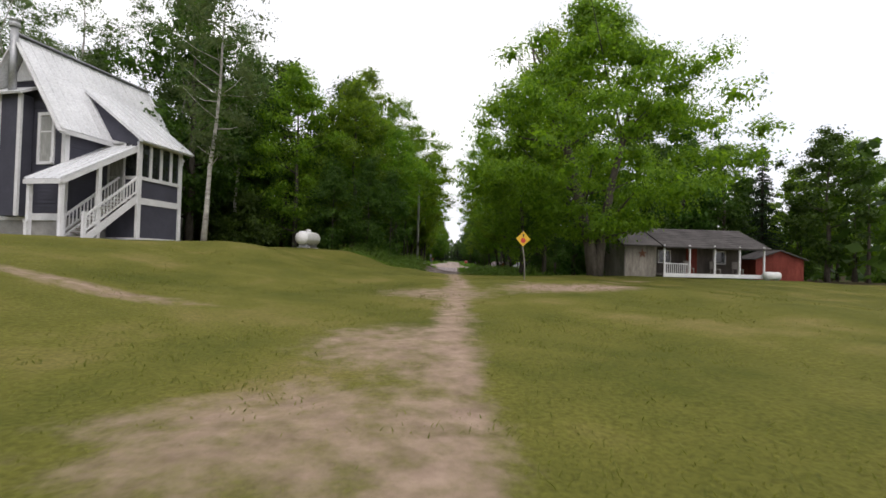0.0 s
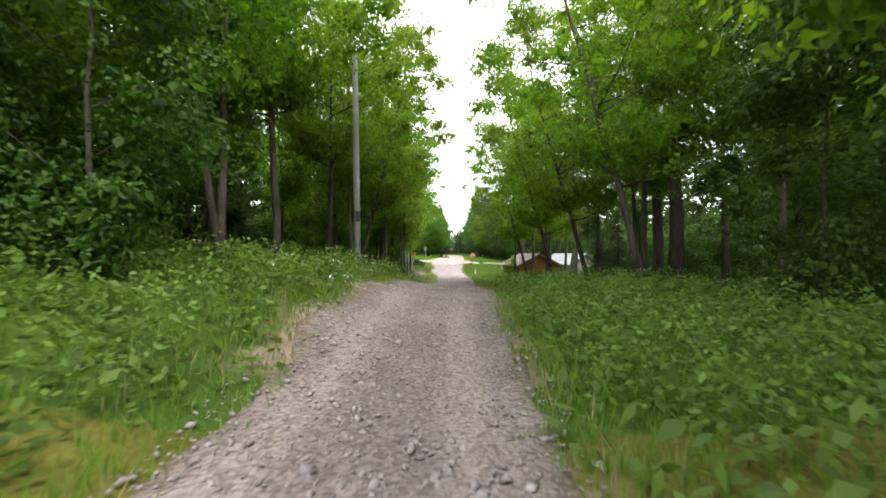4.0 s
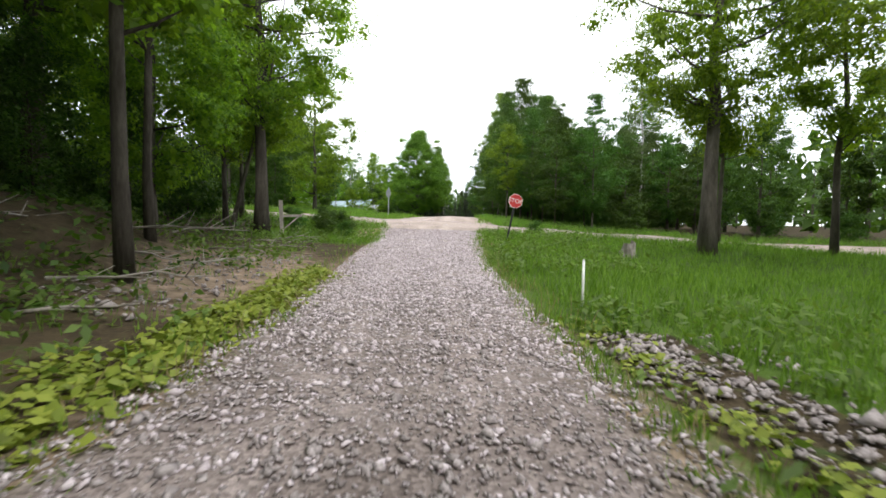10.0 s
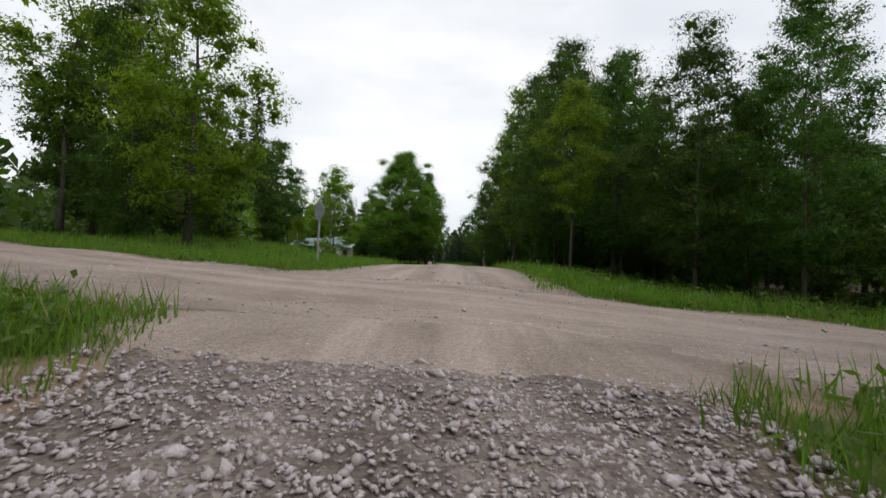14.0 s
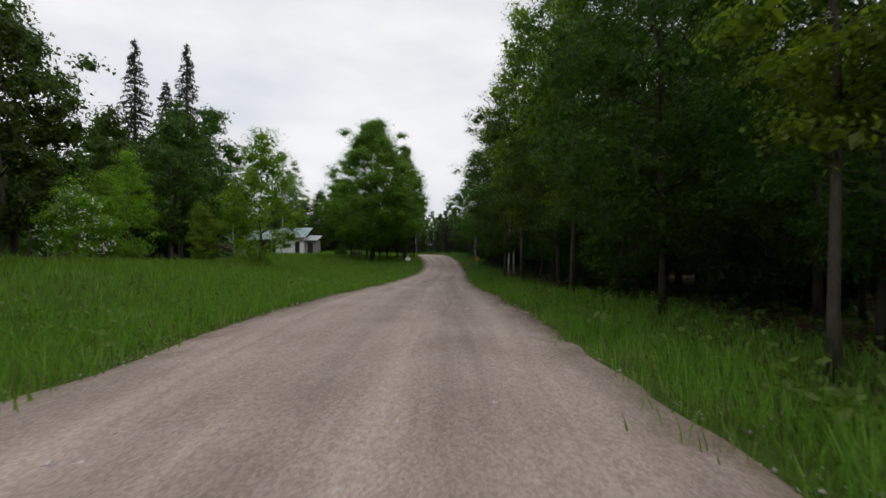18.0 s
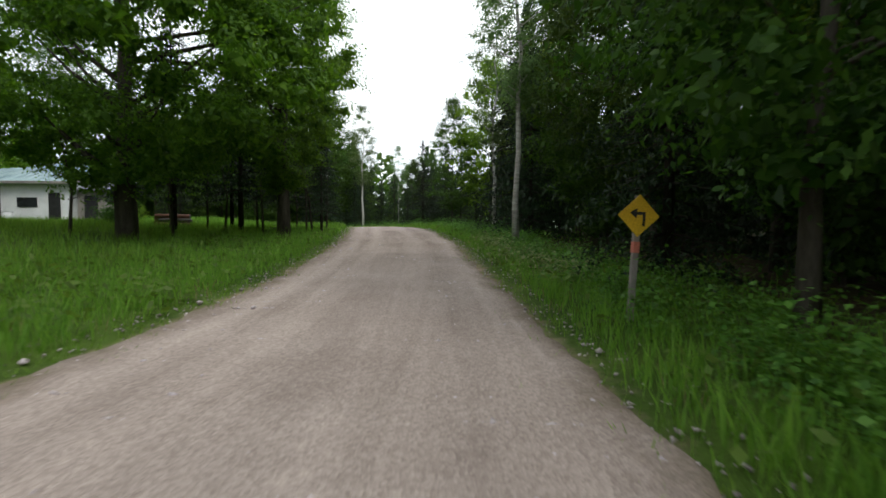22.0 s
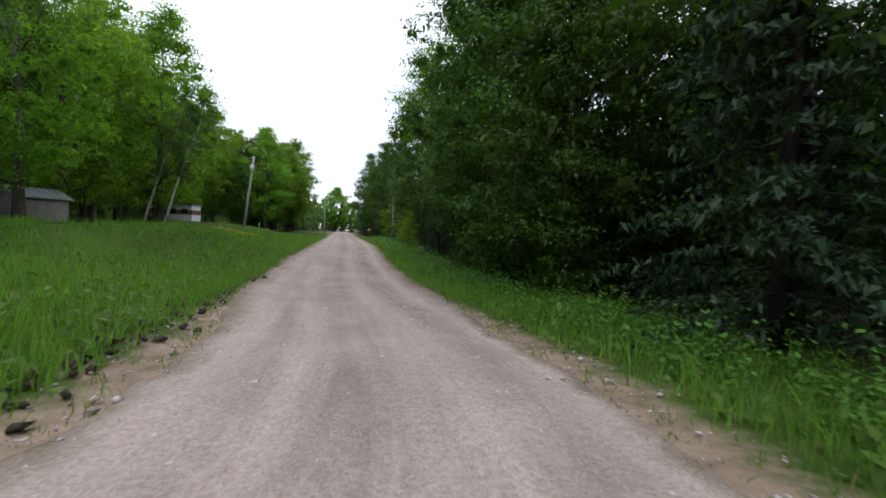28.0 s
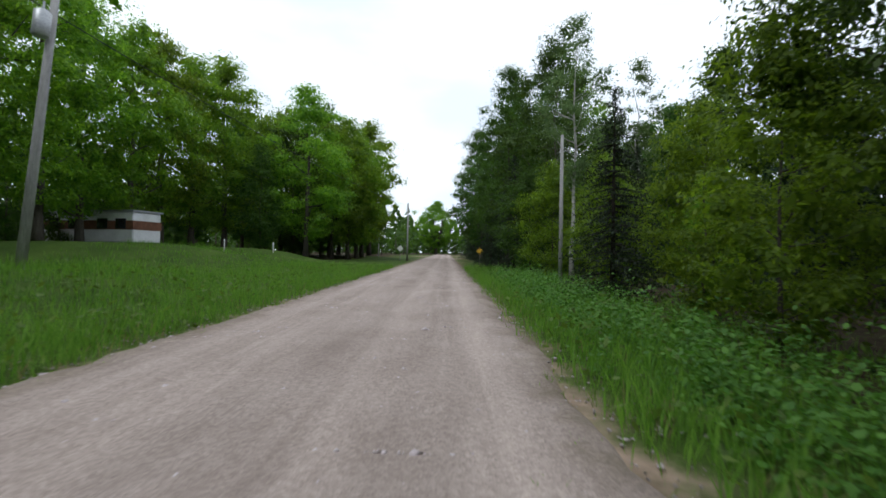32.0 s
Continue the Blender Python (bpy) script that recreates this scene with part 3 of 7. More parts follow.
dirt = np.clip(1.35 - d4 / 0.5, 0, 1) * 0.82 * (GY < 30)
for b in (blob(-7.2, -1.2, 1.5, 1.2), blob(-6.6, -3.5, 1.6, 1.2), blob(-0.6, 11.3, 2.9, 1.5, 15), blob(-0.8, 11.2, 2.0, 1.0, 15), blob(-5.6, 9.6, 1.7, 1.4), blob(-13.5, 5.0, 2.4, 0.5), blob(-6.5, 2.2, 1.3, 1.6),
          blob(3.6, 17.5, 1.1, 0.4), blob(5.6, 19.5, 0.9, 0.3), blob(-4.6, 22.5, 1.2, 3.0), blob(-1.9, 13.2, 0.5, 0.3), blob(-4.2, 28, 1.6, 3), 
          blob(-5.2, 97, 2.2, 5.0, 10)):
    dirt = np.maximum(dirt, 0.6 * b)
dirt = np.maximum(dirt, 0.95 * blob(-0.4, 11.4, 2.2, 1.0, 12))
wood |= in_ditch(GX, GY)
wood &= np.minimum(d1, d2) < 130
shoulder = np.maximum(np.clip(1.15 - (d2 - np.where((GY > 172) & (GY < 224), 2.5, 2.95)) / 0.65, 0, 1) * (GY > 124), np.clip(1.1 - np.abs(d3 - 4.3) / 0.9, 0, 1))
shoulder = np.maximum(shoulder, np.clip(1.0 - (d1 - drive_half(GY)) / 0.7, 0, 1) * (GY > 33) * 0.85)
dirt = np.maximum(dirt, 0.85 * shoulder)
dirt = np.maximum(dirt, 0.95 * (blob(-3.2, 110.8, 1.3, 2.3) > 0.6))
gm = bpy.data.meshes.new("ground")
nx, ny = len(gx), len(gy)
idx = np.arange(nx * ny).reshape(ny, nx)
quads = np.stack([idx[:-1, :-1], idx[:-1, 1:], idx[1:, 1:], idx[1:, :-1]], -1).reshape(-1, 4)
gm.vertices.add(nx * ny)
gm.vertices.foreach_set("co", np.stack([GX, GY, GZ], -1).ravel())
gm.loops.add(quads.size)
gm.loops.foreach_set("vertex_index", quads.ravel())
gm.polygons.add(len(quads))
gm.polygons.foreach_set("loop_start", np.arange(0, quads.size, 4))
gm.update(calc_edges=True)
gm.polygons.foreach_set("use_smooth", np.ones(len(quads), bool))
cov = gm.color_attributes.new("cover", "FLOAT_COLOR", "POINT")
cov.data.foreach_set("color", np.stack([wood * 1.0, dirt, ((GY > 31) & ~wood) * 1.0, 1 + 0 * dirt], -1).ravel())
gm.materials.append(M_GROUND)
tagged(new("ground", gm), "mown lawn, grassy verges and leaf-littered forest floor", "ground", kind="structure")


def road_strip(name, line, half, lift, material, label, tracks, seed):
    """A road laid on the ground: crowned, its edges ragged and sunk into the verge, wheel tracks marked."""
    r = np.random.default_rng(seed)
    n = len(line)
    s = np.r_[0, np.cumsum(np.hypot(*np.diff(line, axis=0).T))]
    h = half(line, s)
    t = np.gradient(line, axis=0)
    t /= np.hypot(t[:, 0], t[:, 1])[:, None]
    left = np.c_[-t[:, 1], t[:, 0]]
    us = np.array([-1.0, -0.93, -0.82, -0.66, -0.5, -0.34, -0.17, 0, 0.17, 0.34, 0.5, 0.66, 0.82, 0.93, 1.0])
    wob = [0.13 * np.convolve(r.normal(size=n + 8), np.ones(5) / 5, "valid")[:n] + 0.05 * r.normal(size=n) for _ in range(2)]
    sink = 0.14 * np.clip(1 - np.minimum(s, s[-1] - s) / 1.2, 0, 1)
    verts, tr, lane = [], [], []
    for u in us:
        e = np.where(u < 0, wob[0], wob[1]) * max(0, abs(u) - 0.6) / 0.4
        off = u * h + np.sign(u) * e
        p = line + left * off[:, None]
        z = land(p[:, 0], p[:, 1]) + lift + 0.06 * (1 - u * u) - (0.16 if abs(u) > 0.97 else 0.0) + 0.012 * r.normal(size=n) - sink
        tv = sum(np.exp(-(((off - c) / 0.32) ** 2)) for c in tracks)
        verts.append(np.c_[p, z])
        lane.append(np.c_[off, s, np.full(n, abs(u))])
        tr.append(np.clip(tv + 0 * off, 0, 1) * 0.8)
    k = len(us)
    V = np.stack(verts, 1).reshape(-1, 3)
    i = np.arange(n * k).reshape(n, k)
    F = np.stack([i[:-1, 1:], i[:-1, :-1], i[1:, :-1], i[1:, 1:]], -1).reshape(-1, 4)[:, ::-1]
    me = mesh_of(name, V, F, material, smooth=True)
    at = me.attributes.new("track", "FLOAT", "POINT")
    at.data.foreach_set("value", np.stack(tr, 1).ravel())
    ln = me.attributes.new("lane", "FLOAT_VECTOR", "POINT")
    ln.data.foreach_set("vector", np.stack(lane, 1).ravel())
    return tagged(new(name, me), label, "road", kind="structure")


road_strip("driveway", drive_line, lambda p, s: drive_half(p[:, 1]), 0.03, M_DRIVE, "driveway of pale crushed stone between the trees", (-0.75, 0.85), 1)
road_strip("county_road", county_line, lambda p, s: np.full(len(p), 4.35), 0.03, M_ROAD, "wide sandy gravel road that crosses the driveway", (-2.6, -0.9, 0.9, 2.6), 2)
apron_line = resampled([(0.2, 112.0), (0.3, 113.2), (0.5, 116.0)], 0.4)
road_strip("road_apron", apron_line, lambda p, s: np.interp(s, [0, 1.5, 4], [3.1, 4.2, 5.2]), 0.055, M_ROAD, "sandy apron where driveway and roads meet", (-0.75, 0.9), 4)
road_strip("gravel_road", road_line, lambda p, s: road_half(s), 0.06, M_ROAD, "packed pinkish gravel road with pale wheel tracks", (-2.2, -0.75, 0.9, 2.0), 3)

# ---- trees ----
def leaf_cloud(c, size, r, flat=0.5, droop=0.25, aspect=0.6, out=None):
    """Kite-shaped leaves, folded along the middle, at the centres c."""
    n = len(c)
    nrm = r.normal(size=(n, 3)) * (1, 1, 0.6) + (0, 0, flat * 2) if out is None else out + r.normal(size=(n, 3)) * 0.45 + (0, 0, 0.35)
    nrm /= np.linalg.norm(nrm, axis=1)[:, None]
    u = np.cross(nrm, r.normal(size=(n, 3)))
    u /= np.linalg.norm(u, axis=1)[:, None] + 1e-9
    v = np.cross(nrm, u)
    s = np.reshape(size, (-1, 1)) * r.uniform(0.6, 1.35, (n, 1))
    dz = np.zeros((n, 3))
    dz[:, 2] = -droop * s[:, 0]
    P = np.stack([c - u * s * 0.5, c + v * s * aspect * 0.5 - nrm * s * 0.12, c + u * s * 0.6 + dz, c - v * s * aspect * 0.5 - nrm * s * 0.12], 1).reshape(-1, 3)
    i = np.arange(n)[:, None] * 4
    return P, np.concatenate([i + (0, 1, 2, 3)], 1)


def fast_mesh(name, P, F, mat):
    me = bpy.data.meshes.new(name)
    me.vertices.add(len(P))
    me.vertices.foreach_set("co", np.asarray(P, np.float32).ravel())
    me.loops.add(F.size)
    me.loops.foreach_set("vertex_index", F.ravel().astype(np.int32))
    me.polygons.add(len(F))
    me.polygons.foreach_set("loop_start", np.arange(0, F.size, F.shape[1], dtype=np.int32))
    me.update(calc_edges=True)
    me.materials.append(mat)
    return me


def make_tree(name, trunk, crown_pf, bark, leaf, label):
    t = thing(name, Matrix(), label, "tree")
    part("trunk", trunk, bark, t, smooth=True)
    if crown_pf is not None:
        ob = new("crown", fast_mesh("crown", *crown_pf, leaf))
        ob.parent = t
    return t


SPRAY = 7   # leaves on a twig


def hardwood(name, seed, h, r, clear, clumps, per, leaf, bark, mat, label, stems=1, full=0.75, lean=0.0, thick=0.016, sig=0.5, limbs=11, flat=0.6, core=0.4):
    g = np.random.default_rng(seed)
    sh = Shape()
    tips = []
    for s in range(stems):
        a0 = g.uniform(0, 6.28)
        spread = 0.0 if stems == 1 else r * 0.5
        pts, rad = [], []
        for i in range(8):
            f = i / 7
            pts.append((spread * f ** 1.3 * math.cos(a0) + lean * f * h + g.normal() * 0.012 * h * f, spread * f ** 1.3 * math.sin(a0) + g.normal() * 0.012 * h * f, -0.25 + f * (h * 0.88 + 0.25)))
            rad.append(h * thick * (1.25 if i == 0 else 1) * (1 - 0.88 * f) * (1 if stems == 1 else 0.72))
        sh.tube(pts, rad, 8)
        for k in range(max(3, limbs // stems)):
            f = g.uniform(max(clear / h, 0.12), 0.86)
            j = min(int(f * 7), 6)
            base = Vector(pts[j]).lerp(Vector(pts[j + 1]), f * 7 - j)
            zz = (base.z - clear) / (h - clear)
            out = r * max(0.25, math.sin(math.pi * min(max(zz, 0.06), 0.98) ** 0.75)) * g.uniform(0.6, 0.95)
            a = g.uniform(0, 6.28)
            tip = base + Vector((math.cos(a) * out, math.sin(a) * out, out * g.uniform(0.25, 0.9)))
            wide = math.hypot(tip.x - lean * tip.z, tip.y)
            if wide > 0.85 * r or tip.z > 0.9 * h:
                tip = base.lerp(tip, min(0.85 * r / max(wide, 0.01), 0.5))
            mid = base.lerp(tip, 0.5) + Vector((0, 0, -0.06 * out))
            rr = max(0.02, rad[j] * 0.42)
            sh.tube([base, mid, tip], [rr, rr * 0.6, rr * 0.15], 5)
            tips.append(tip)
    # foliage in rounded lobes: small leaves on the upper shell, large ones in the shaded heart
    k = max(10, int(clumps * 0.62))
    z = clear + (h - clear) * g.beta(1.2, 1.2, k)
    f = np.clip((z - clear) / (h - clear), 0.02, 0.99)
    big = sig * 2.0
    R = np.maximum(0.15 * r, r * np.maximum(0.22, np.sin(np.pi * f ** full)) * g.uniform(0.85, 1.12, k) - 0.5 * big)
    a = g.uniform(0, 2 * np.pi, k)
    q = np.sqrt(g.uniform(0.2, 1.0, k))
    C = np.c_[R * q * np.cos(a) + lean * z, R * q * np.sin(a), z]
    tips = [tuple(p) for p in tips if math.hypot(p.x - lean * p.z, p.y) < r * 0.92 and p.z < h * 0.95]
    C = np.concatenate([C, np.array(tips).reshape(-1, 3)])
    rad = big * g.uniform(0.65, 1.25, len(C))
    m = max(5, int(per * 0.66))
    d = g.normal(size=(len(C) * m, 3)) + (0, 0, 0.4)
    d /= np.linalg.norm(d, axis=1)[:, None]
    T = np.repeat(C, m, 0) + d * np.repeat(rad, m)[:, None] * g.uniform(0.55, 1.15, (len(d), 1)) * (1, 1, 0.55)
    # each twig carries a flat spray of small leaves
    d = np.repeat(d, SPRAY, 0)
    L = np.repeat(T, SPRAY, 0) + g.normal(size=(len(d), 3)) * leaf * (0.85, 0.85, 0.42)
    mc = max(4, int(per * core * 1.4))
    dc = g.normal(size=(len(C) * mc, 3))
    dc /= np.linalg.norm(dc, axis=1)[:, None]
    Lc = np.repeat(C, mc, 0) + dc * np.repeat(rad, mc)[:, None] * g.uniform(0.1, 0.6, (len(dc), 1)) * (1, 1, 0.55)
    P, D = np.concatenate([L, Lc]), np.concatenate([d, dc])
    size = np.r_[np.full(len(L), leaf * 0.64), np.full(len(Lc), leaf * 1.5)]
    ok = P[:, 2] > 0.2
    return make_tree(name, sh, leaf_cloud(P[ok], size[ok], g, flat, out=D[ok]), bark, mat, label)


def conifer(name, seed, h, r, label, skirt=0.05, step=0.5, mat=None, sparse=1.0, size=0.3):
    g = np.random.default_rng(seed)
    sh = Shape().tube([(0, 0, -0.25), (0, 0, h * 0.5), (0, 0, h)], [h * 0.014, h * 0.008, 0.015], 7)
    P = []
    z = h * skirt + 0.2
    while z < h * 0.985:
        f = (z - h * skirt) / (h * (1 - skirt))
        R = r * (1 - f) ** 0.85 * g.uniform(0.8, 1.15) + 0.12
        for k in range(int(6 + 3 * (1 - f))):
            a = g.uniform(0, 6.28)
            L = R * g.uniform(0.75, 1.1)
            n = max(3, int(L * 9 * sparse))
            u = np.linspace(0.12, 1, n)
            side = g.normal(size=n) * 0.16 * L * (1.1 - u)
            P.append(np.c_[np.cos(a) * u * L - np.sin(a) * side, np.sin(a) * u * L + np.cos(a) * side, z - 0.28 * L * u ** 1.5 + g.normal(size=n) * 0.05])
            if L > 0.7:
                sh.tube([(0, 0, z), (math.cos(a) * L * 0.6, math.sin(a) * L * 0.6, z - 0.12 * L)], [0.03, 0.008], 4)
        z += step * (0.55 + 0.75 * (1 - f)) * g.uniform(0.8, 1.2)
    return make_tree(name, sh, leaf_cloud(np.concatenate(P), size, g, 0.35, 0.45, 0.42), M_DARKBARK, mat or M_NEEDLE, label)


STORE = Matrix.Translation((0, 0, 0))
K = {}
K["maple"] = [hardwood("maple_tree", 11 + i, 13 + i, 4.2, 1.6, 165, 38, 0.23, M_BARK, M_LEAF, "leafy green maple at the edge of the woods") for i in range(2)]
K["forest"] = [hardwood("forest_tree", 21 + i, 17 + 1.5 * i, 3.6, 6.0 - i, 95, 34, 0.25, M_BARK, M_LEAF, "tall slender hardwood with a bare lower trunk", full=0.9, thick=0.0085, limbs=14) for i in range(3)]
K["young"] = [hardwood("young_tree", 31 + i, 7.5 + i, 2.5, 0.3, 115, 36, 0.17, M_BARK, M_LEAF, "young hardwood with leaves down to the ground", full=0.7, thick=0.008, sig=0.45) for i in range(3)]
K["aspen"] = [hardwood("aspen_tree", 41 + i, 17 + i, 2.6, 6.5, 120, 24, 0.19, M_BIRCH, M_ASPEN, "tall aspen with a pale trunk and airy crown", full=1.0, thick=0.0095, limbs=16, sig=0.34, core=0.12) for i in range(2)]
K["spruce"] = [conifer("spruce_tree", 51 + i, 15 + 2 * i, 3.0, "dark green spruce with drooping boughs", step=0.38, sparse=2.8, size=0.22) for i in range(2)]
K["fir"] = [conifer("fir_tree", 61 + i, 8 + i, 2.5, "dense dark fir reaching to the ground", 0.02, 0.26, sparse=3.6, size=0.115) for i in range(2)]
K["shrub"] = [hardwood("shrub", 71 + i, 2.3 + 0.4 * i, 1.35, 0.15, 40, 26, 0.15, M_BARK, M_LEAF_SHADE, "low leafy shrub at the wood's edge", full=0.6, thick=0.01, sig=0.3, limbs=6) for i in range(2)]
K["edge_maple"] = [hardwood("maple_tree", 211 + i, 13.5 + i, 4.2, 0.6, 215, 40, 0.2, M_BARK, M_LEAF_SHADE, "dense maple with shade-darkened leaves at the roadside", thick=0.009) for i in range(2)]
K["edge_young"] = [hardwood("young_tree", 231 + i, 8 + i, 2.6, 0.2, 150, 36, 0.16, M_BARK, M_LEAF_SHADE, "dense young hardwood at the roadside", full=0.7, thick=0.008, sig=0.45) for i in range(2)]
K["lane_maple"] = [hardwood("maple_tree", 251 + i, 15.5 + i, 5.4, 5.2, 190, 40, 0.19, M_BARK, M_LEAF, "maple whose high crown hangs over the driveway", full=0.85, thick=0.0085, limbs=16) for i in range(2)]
K["wall_maple"] = [hardwood("maple_tree", 261 + i, 17.5 + i, 5.2, 1.9 + 0.5 * i, 250, 40, 0.2, M_BARK, M_LEAF_SHADE, "tall maple with shade-darkened low boughs at the roadside", full=0.72, thick=0.0075, limbs=22, sig=0.55) for i in range(3)]
K["old_maple"] = [hardwood("maple_tree", 281, 18, 5.6, 5.5, 200, 40, 0.2, M_BARK, M_LEAF, "old maple with a stout dark trunk beside the driveway", full=0.85, thick=0.02, limbs=18)]
K["lean_maple"] = [hardwood("maple_tree", 291 + i, 15 + i, 5.2, 4.4, 170, 40, 0.19, M_BARK, M_LEAF, "maple leaning out over the driveway", full=0.8, thick=0.0095, limbs=16, lean=0.22) for i in range(2)]
K["thicket"] = [hardwood("young_tree", 301 + i, 4.2 + i, 2.6, 0.1, 80, 26, 0.26, M_BARK, M_LEAF_SHADE, "dense young growth with shade-darkened leaves under the trees", full=0.6, thick=0.01, sig=0.5, limbs=8) for i in range(2)]
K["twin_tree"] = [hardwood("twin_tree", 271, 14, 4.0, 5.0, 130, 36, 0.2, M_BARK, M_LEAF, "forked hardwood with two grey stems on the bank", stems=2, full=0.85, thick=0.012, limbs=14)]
K["deep_maple"] = [hardwood("maple_tree", 111 + i, 14 + i, 4.3, 2.0, 125, 26, 0.36, M_BARK, M_LEAF_SHADE, "maple standing deeper in the woods") for i in range(2)]
K["deep_forest"] = [hardwood("forest_tree", 121 + i, 17 + 1.5 * i, 3.6, 6.0 - i, 90, 26, 0.36, M_BARK, M_LEAF_SHADE, "tall hardwood standing deeper in the woods", full=0.9, thick=0.011) for i in range(2)]
K["deep_aspen"] = [hardwood("aspen_tree", 141, 17, 2.6, 6.5, 90, 22, 0.28, M_BIRCH, M_ASPEN, "pale-trunked aspen deeper in the woods", full=1.0, thick=0.0095)]
K["deep_spruce"] = [conifer("spruce_tree", 151, 16, 3.0, "dark spruce deeper in the woods", step=0.75, size=0.5, sparse=0.7)]
used = set()
planted = []


def plant(kind, x, y, scale=1.0, turn=None, i=None, label="", tilt=0.0, z=None):
    g = rng
    src = K[kind][g.integers(len(K[kind])) if i is None else i % len(K[kind])]
    turn = g.uniform(0, 360) if turn is None else turn
    m = pose(x, y, (lz(x, y) if z is None else z) - 0.05, tilt, 0, turn) @ Matrix.Scale(scale, 4)
    if id(src) not in used:
        used.add(id(src))
        src.matrix_basis = m
        ob = src
    else:
        ob = copy_thing(src, m)
        ob.matrix_basis = m
    if label:
        ob["label"] = label
    planted.append((x, y))
    return ob

# ---- the house by the lawn ----
def wall_window(parent, x0, z0, x1, z1, y, frame_w=0.12, cross=(), mat=None, label="", depth=0.06, face=-1):
    """A framed window in the plane y, its pane a little behind the frame; cross: heights of bars."""
    w = new("window")
    w.parent = parent
    s = Shape()
    s.box(x0 - frame_w, y + face * depth - 0.01, z0 - frame_w, x0, y + 0.02, z1 + frame_w).box(x1, y + face * depth - 0.01, z0 - frame_w, x1 + frame_w, y + 0.02, z1 + frame_w)
    s.box(x0, y + face * depth - 0.01, z1, x1, y + 0.02, z1 + frame_w).box(x0, y + face * depth - 0.01, z0 - frame_w, x1, y + 0.02, z0)
    for z in cross:
        s.box(x0, y + face * depth * 0.8, z - 0.03, x1, y + 0.02, z + 0.03)
    part("window_frame", s, M_WHITE, w)
    part("pane", Shape().box(x0, y + face * 0.02 - 0.005, z0, x1, y + face * 0.02 + 0.005, z1), mat or M_GLASS, w)
    return w


def build_house():
    h = thing("house", pose(-24.75, 18.3, 4.08, 0, 0, -13) @ Matrix.Scale(1.2, 4), "slate-blue two-storey house with white trim and a steep white metal roof", "house")
    W, Y, L, E, R = 4.3, 0.6, 6.6, 4.85, 8.6   # gable width, front, back, eave, ridge
    sl = (R - E + 0.25) / (W / 2 + 0.35)
    part("wall", Shape().prism([(-W, 0.9), (0, 0.9), (0, E - 0.05), (-W / 2, R - 0.25), (-W, E - 0.05)], Y, L), M_SIDING, h)
    part("foundation", Shape().box(-W + 0.03, Y + 0.04, -0.8, -0.03, L - 0.04, 0.9), M_CONCRETE, h, "grey block foundation")
    # clapboard laps on the gable and the long side
    for i in range(40):
        z = 1.0 + i * 0.165
        half = W / 2 if z < E else max(0.1, (W / 2) * (R - 0.4 - z) / (R - 0.4 - E))
        part("siding_board", Shape().box(-W / 2 - half, Y - 0.022, z, -W / 2 + half, Y + 0.002, z + 0.018), M_SIDING, h)
    for i in range(20):
        z = 1.0 + i * 0.165
        part("siding_board", Shape().box(-0.002, Y, z, 0.02, L, z + 0.018), M_SIDING, h)
    for side in (-1, 1):
        xe = -W - 0.35 if side < 0 else 0.35
        A, B, C_, D = (xe, Y - 0.5, E - 0.25), (xe, L + 0.4, E - 0.25), (-W / 2, L + 0.4, R), (-W / 2, Y - 0.5, R)
        q = (A, B, C_, D) if side > 0 else (B, A, D, C_)
        roof = part("roof", Shape().slab(*q, 0.12), M_WHITEMETAL, h, "steep white ribbed metal roof")
        part("roof_rib", Shape().ribs(*q, 0.45, 0.035, 0.05), M_WHITEMETAL, roof)
    part("ridge_cap", Shape().beam((-W / 2, Y - 0.52, R + 0.1), (-W / 2, L + 0.42, R + 0.1), 0.3, 0.06), M_GREYMETAL, h)
    # barge boards, corner boards and band
    for x0, x1 in ((-W - 0.35, -W / 2), (0.35, -W / 2)):
        part("barge_board", Shape().beam((x0, Y - 0.48, E - 0.40), (x1, Y - 0.48, R - 0.13), 0.06, 0.3, (0, 1, 0)), M_WHITE, h)
    part("eave_board", Shape().box(0.26, Y - 0.5, E - 0.45, 0.32, L + 0.4, E - 0.24), M_WHITE, h)
    for x in (-W, -0.16):
        part("corner_board", Shape().box(x, Y - 0.05, 0.9, x + 0.18, Y, E + 0.1), M_WHITE, h)
    part("corner_board", Shape().box(0.0, Y - 0.05, 0.9, 0.045, Y + 0.14, E - 0.3), M_WHITE, h)
    part("corner_board", Shape().box(0.0, L - 0.16, 0.9, 0.045, L, E - 0.3), M_WHITE, h)
    part("trim_band", Shape().box(-W, Y - 0.06, 0.75, 0.05, Y - 0.005, 1.05), M_WHITE, h)
    part("gable_panel", Shape().prism([(-W / 2 - 0.62, R - 1.75), (-W / 2 + 0.62, R - 1.75), (-W / 2, R - 0.45)], Y - 0.1, Y - 0.02), M_WHITE, h, "white louvred gable peak")
    wall_window(h, -1.3, 3.3, -0.68, 5.3, Y, 0.13, (4.6,), M_CURTAIN)
    wall_window(h, -3.75, 3.3, -3.1, 5.3, Y, 0.13, (4.6,), M_CURTAIN)
    # chimney bump-out, its small roof and the pipe
    part("bump_out", Shape().box(-2.85, Y - 0.55, 0.9, -1.72, Y - 0.03, 6.1), M_SIDING, h)
    for x in (-2.9, -1.82):
        part("corner_board", Shape().box(x, Y - 0.6, 0.9, x + 0.16, Y - 0.5, 6.1), M_WHITE, h)
    part("bump_out_roof", Shape().slab((-3.2, Y - 0.85, 6.1), (-1.4, Y - 0.85, 6.1), (-1.4, Y, 6.6), (-3.2, Y, 6.6), 0.1), M_WHITEMETAL, h)
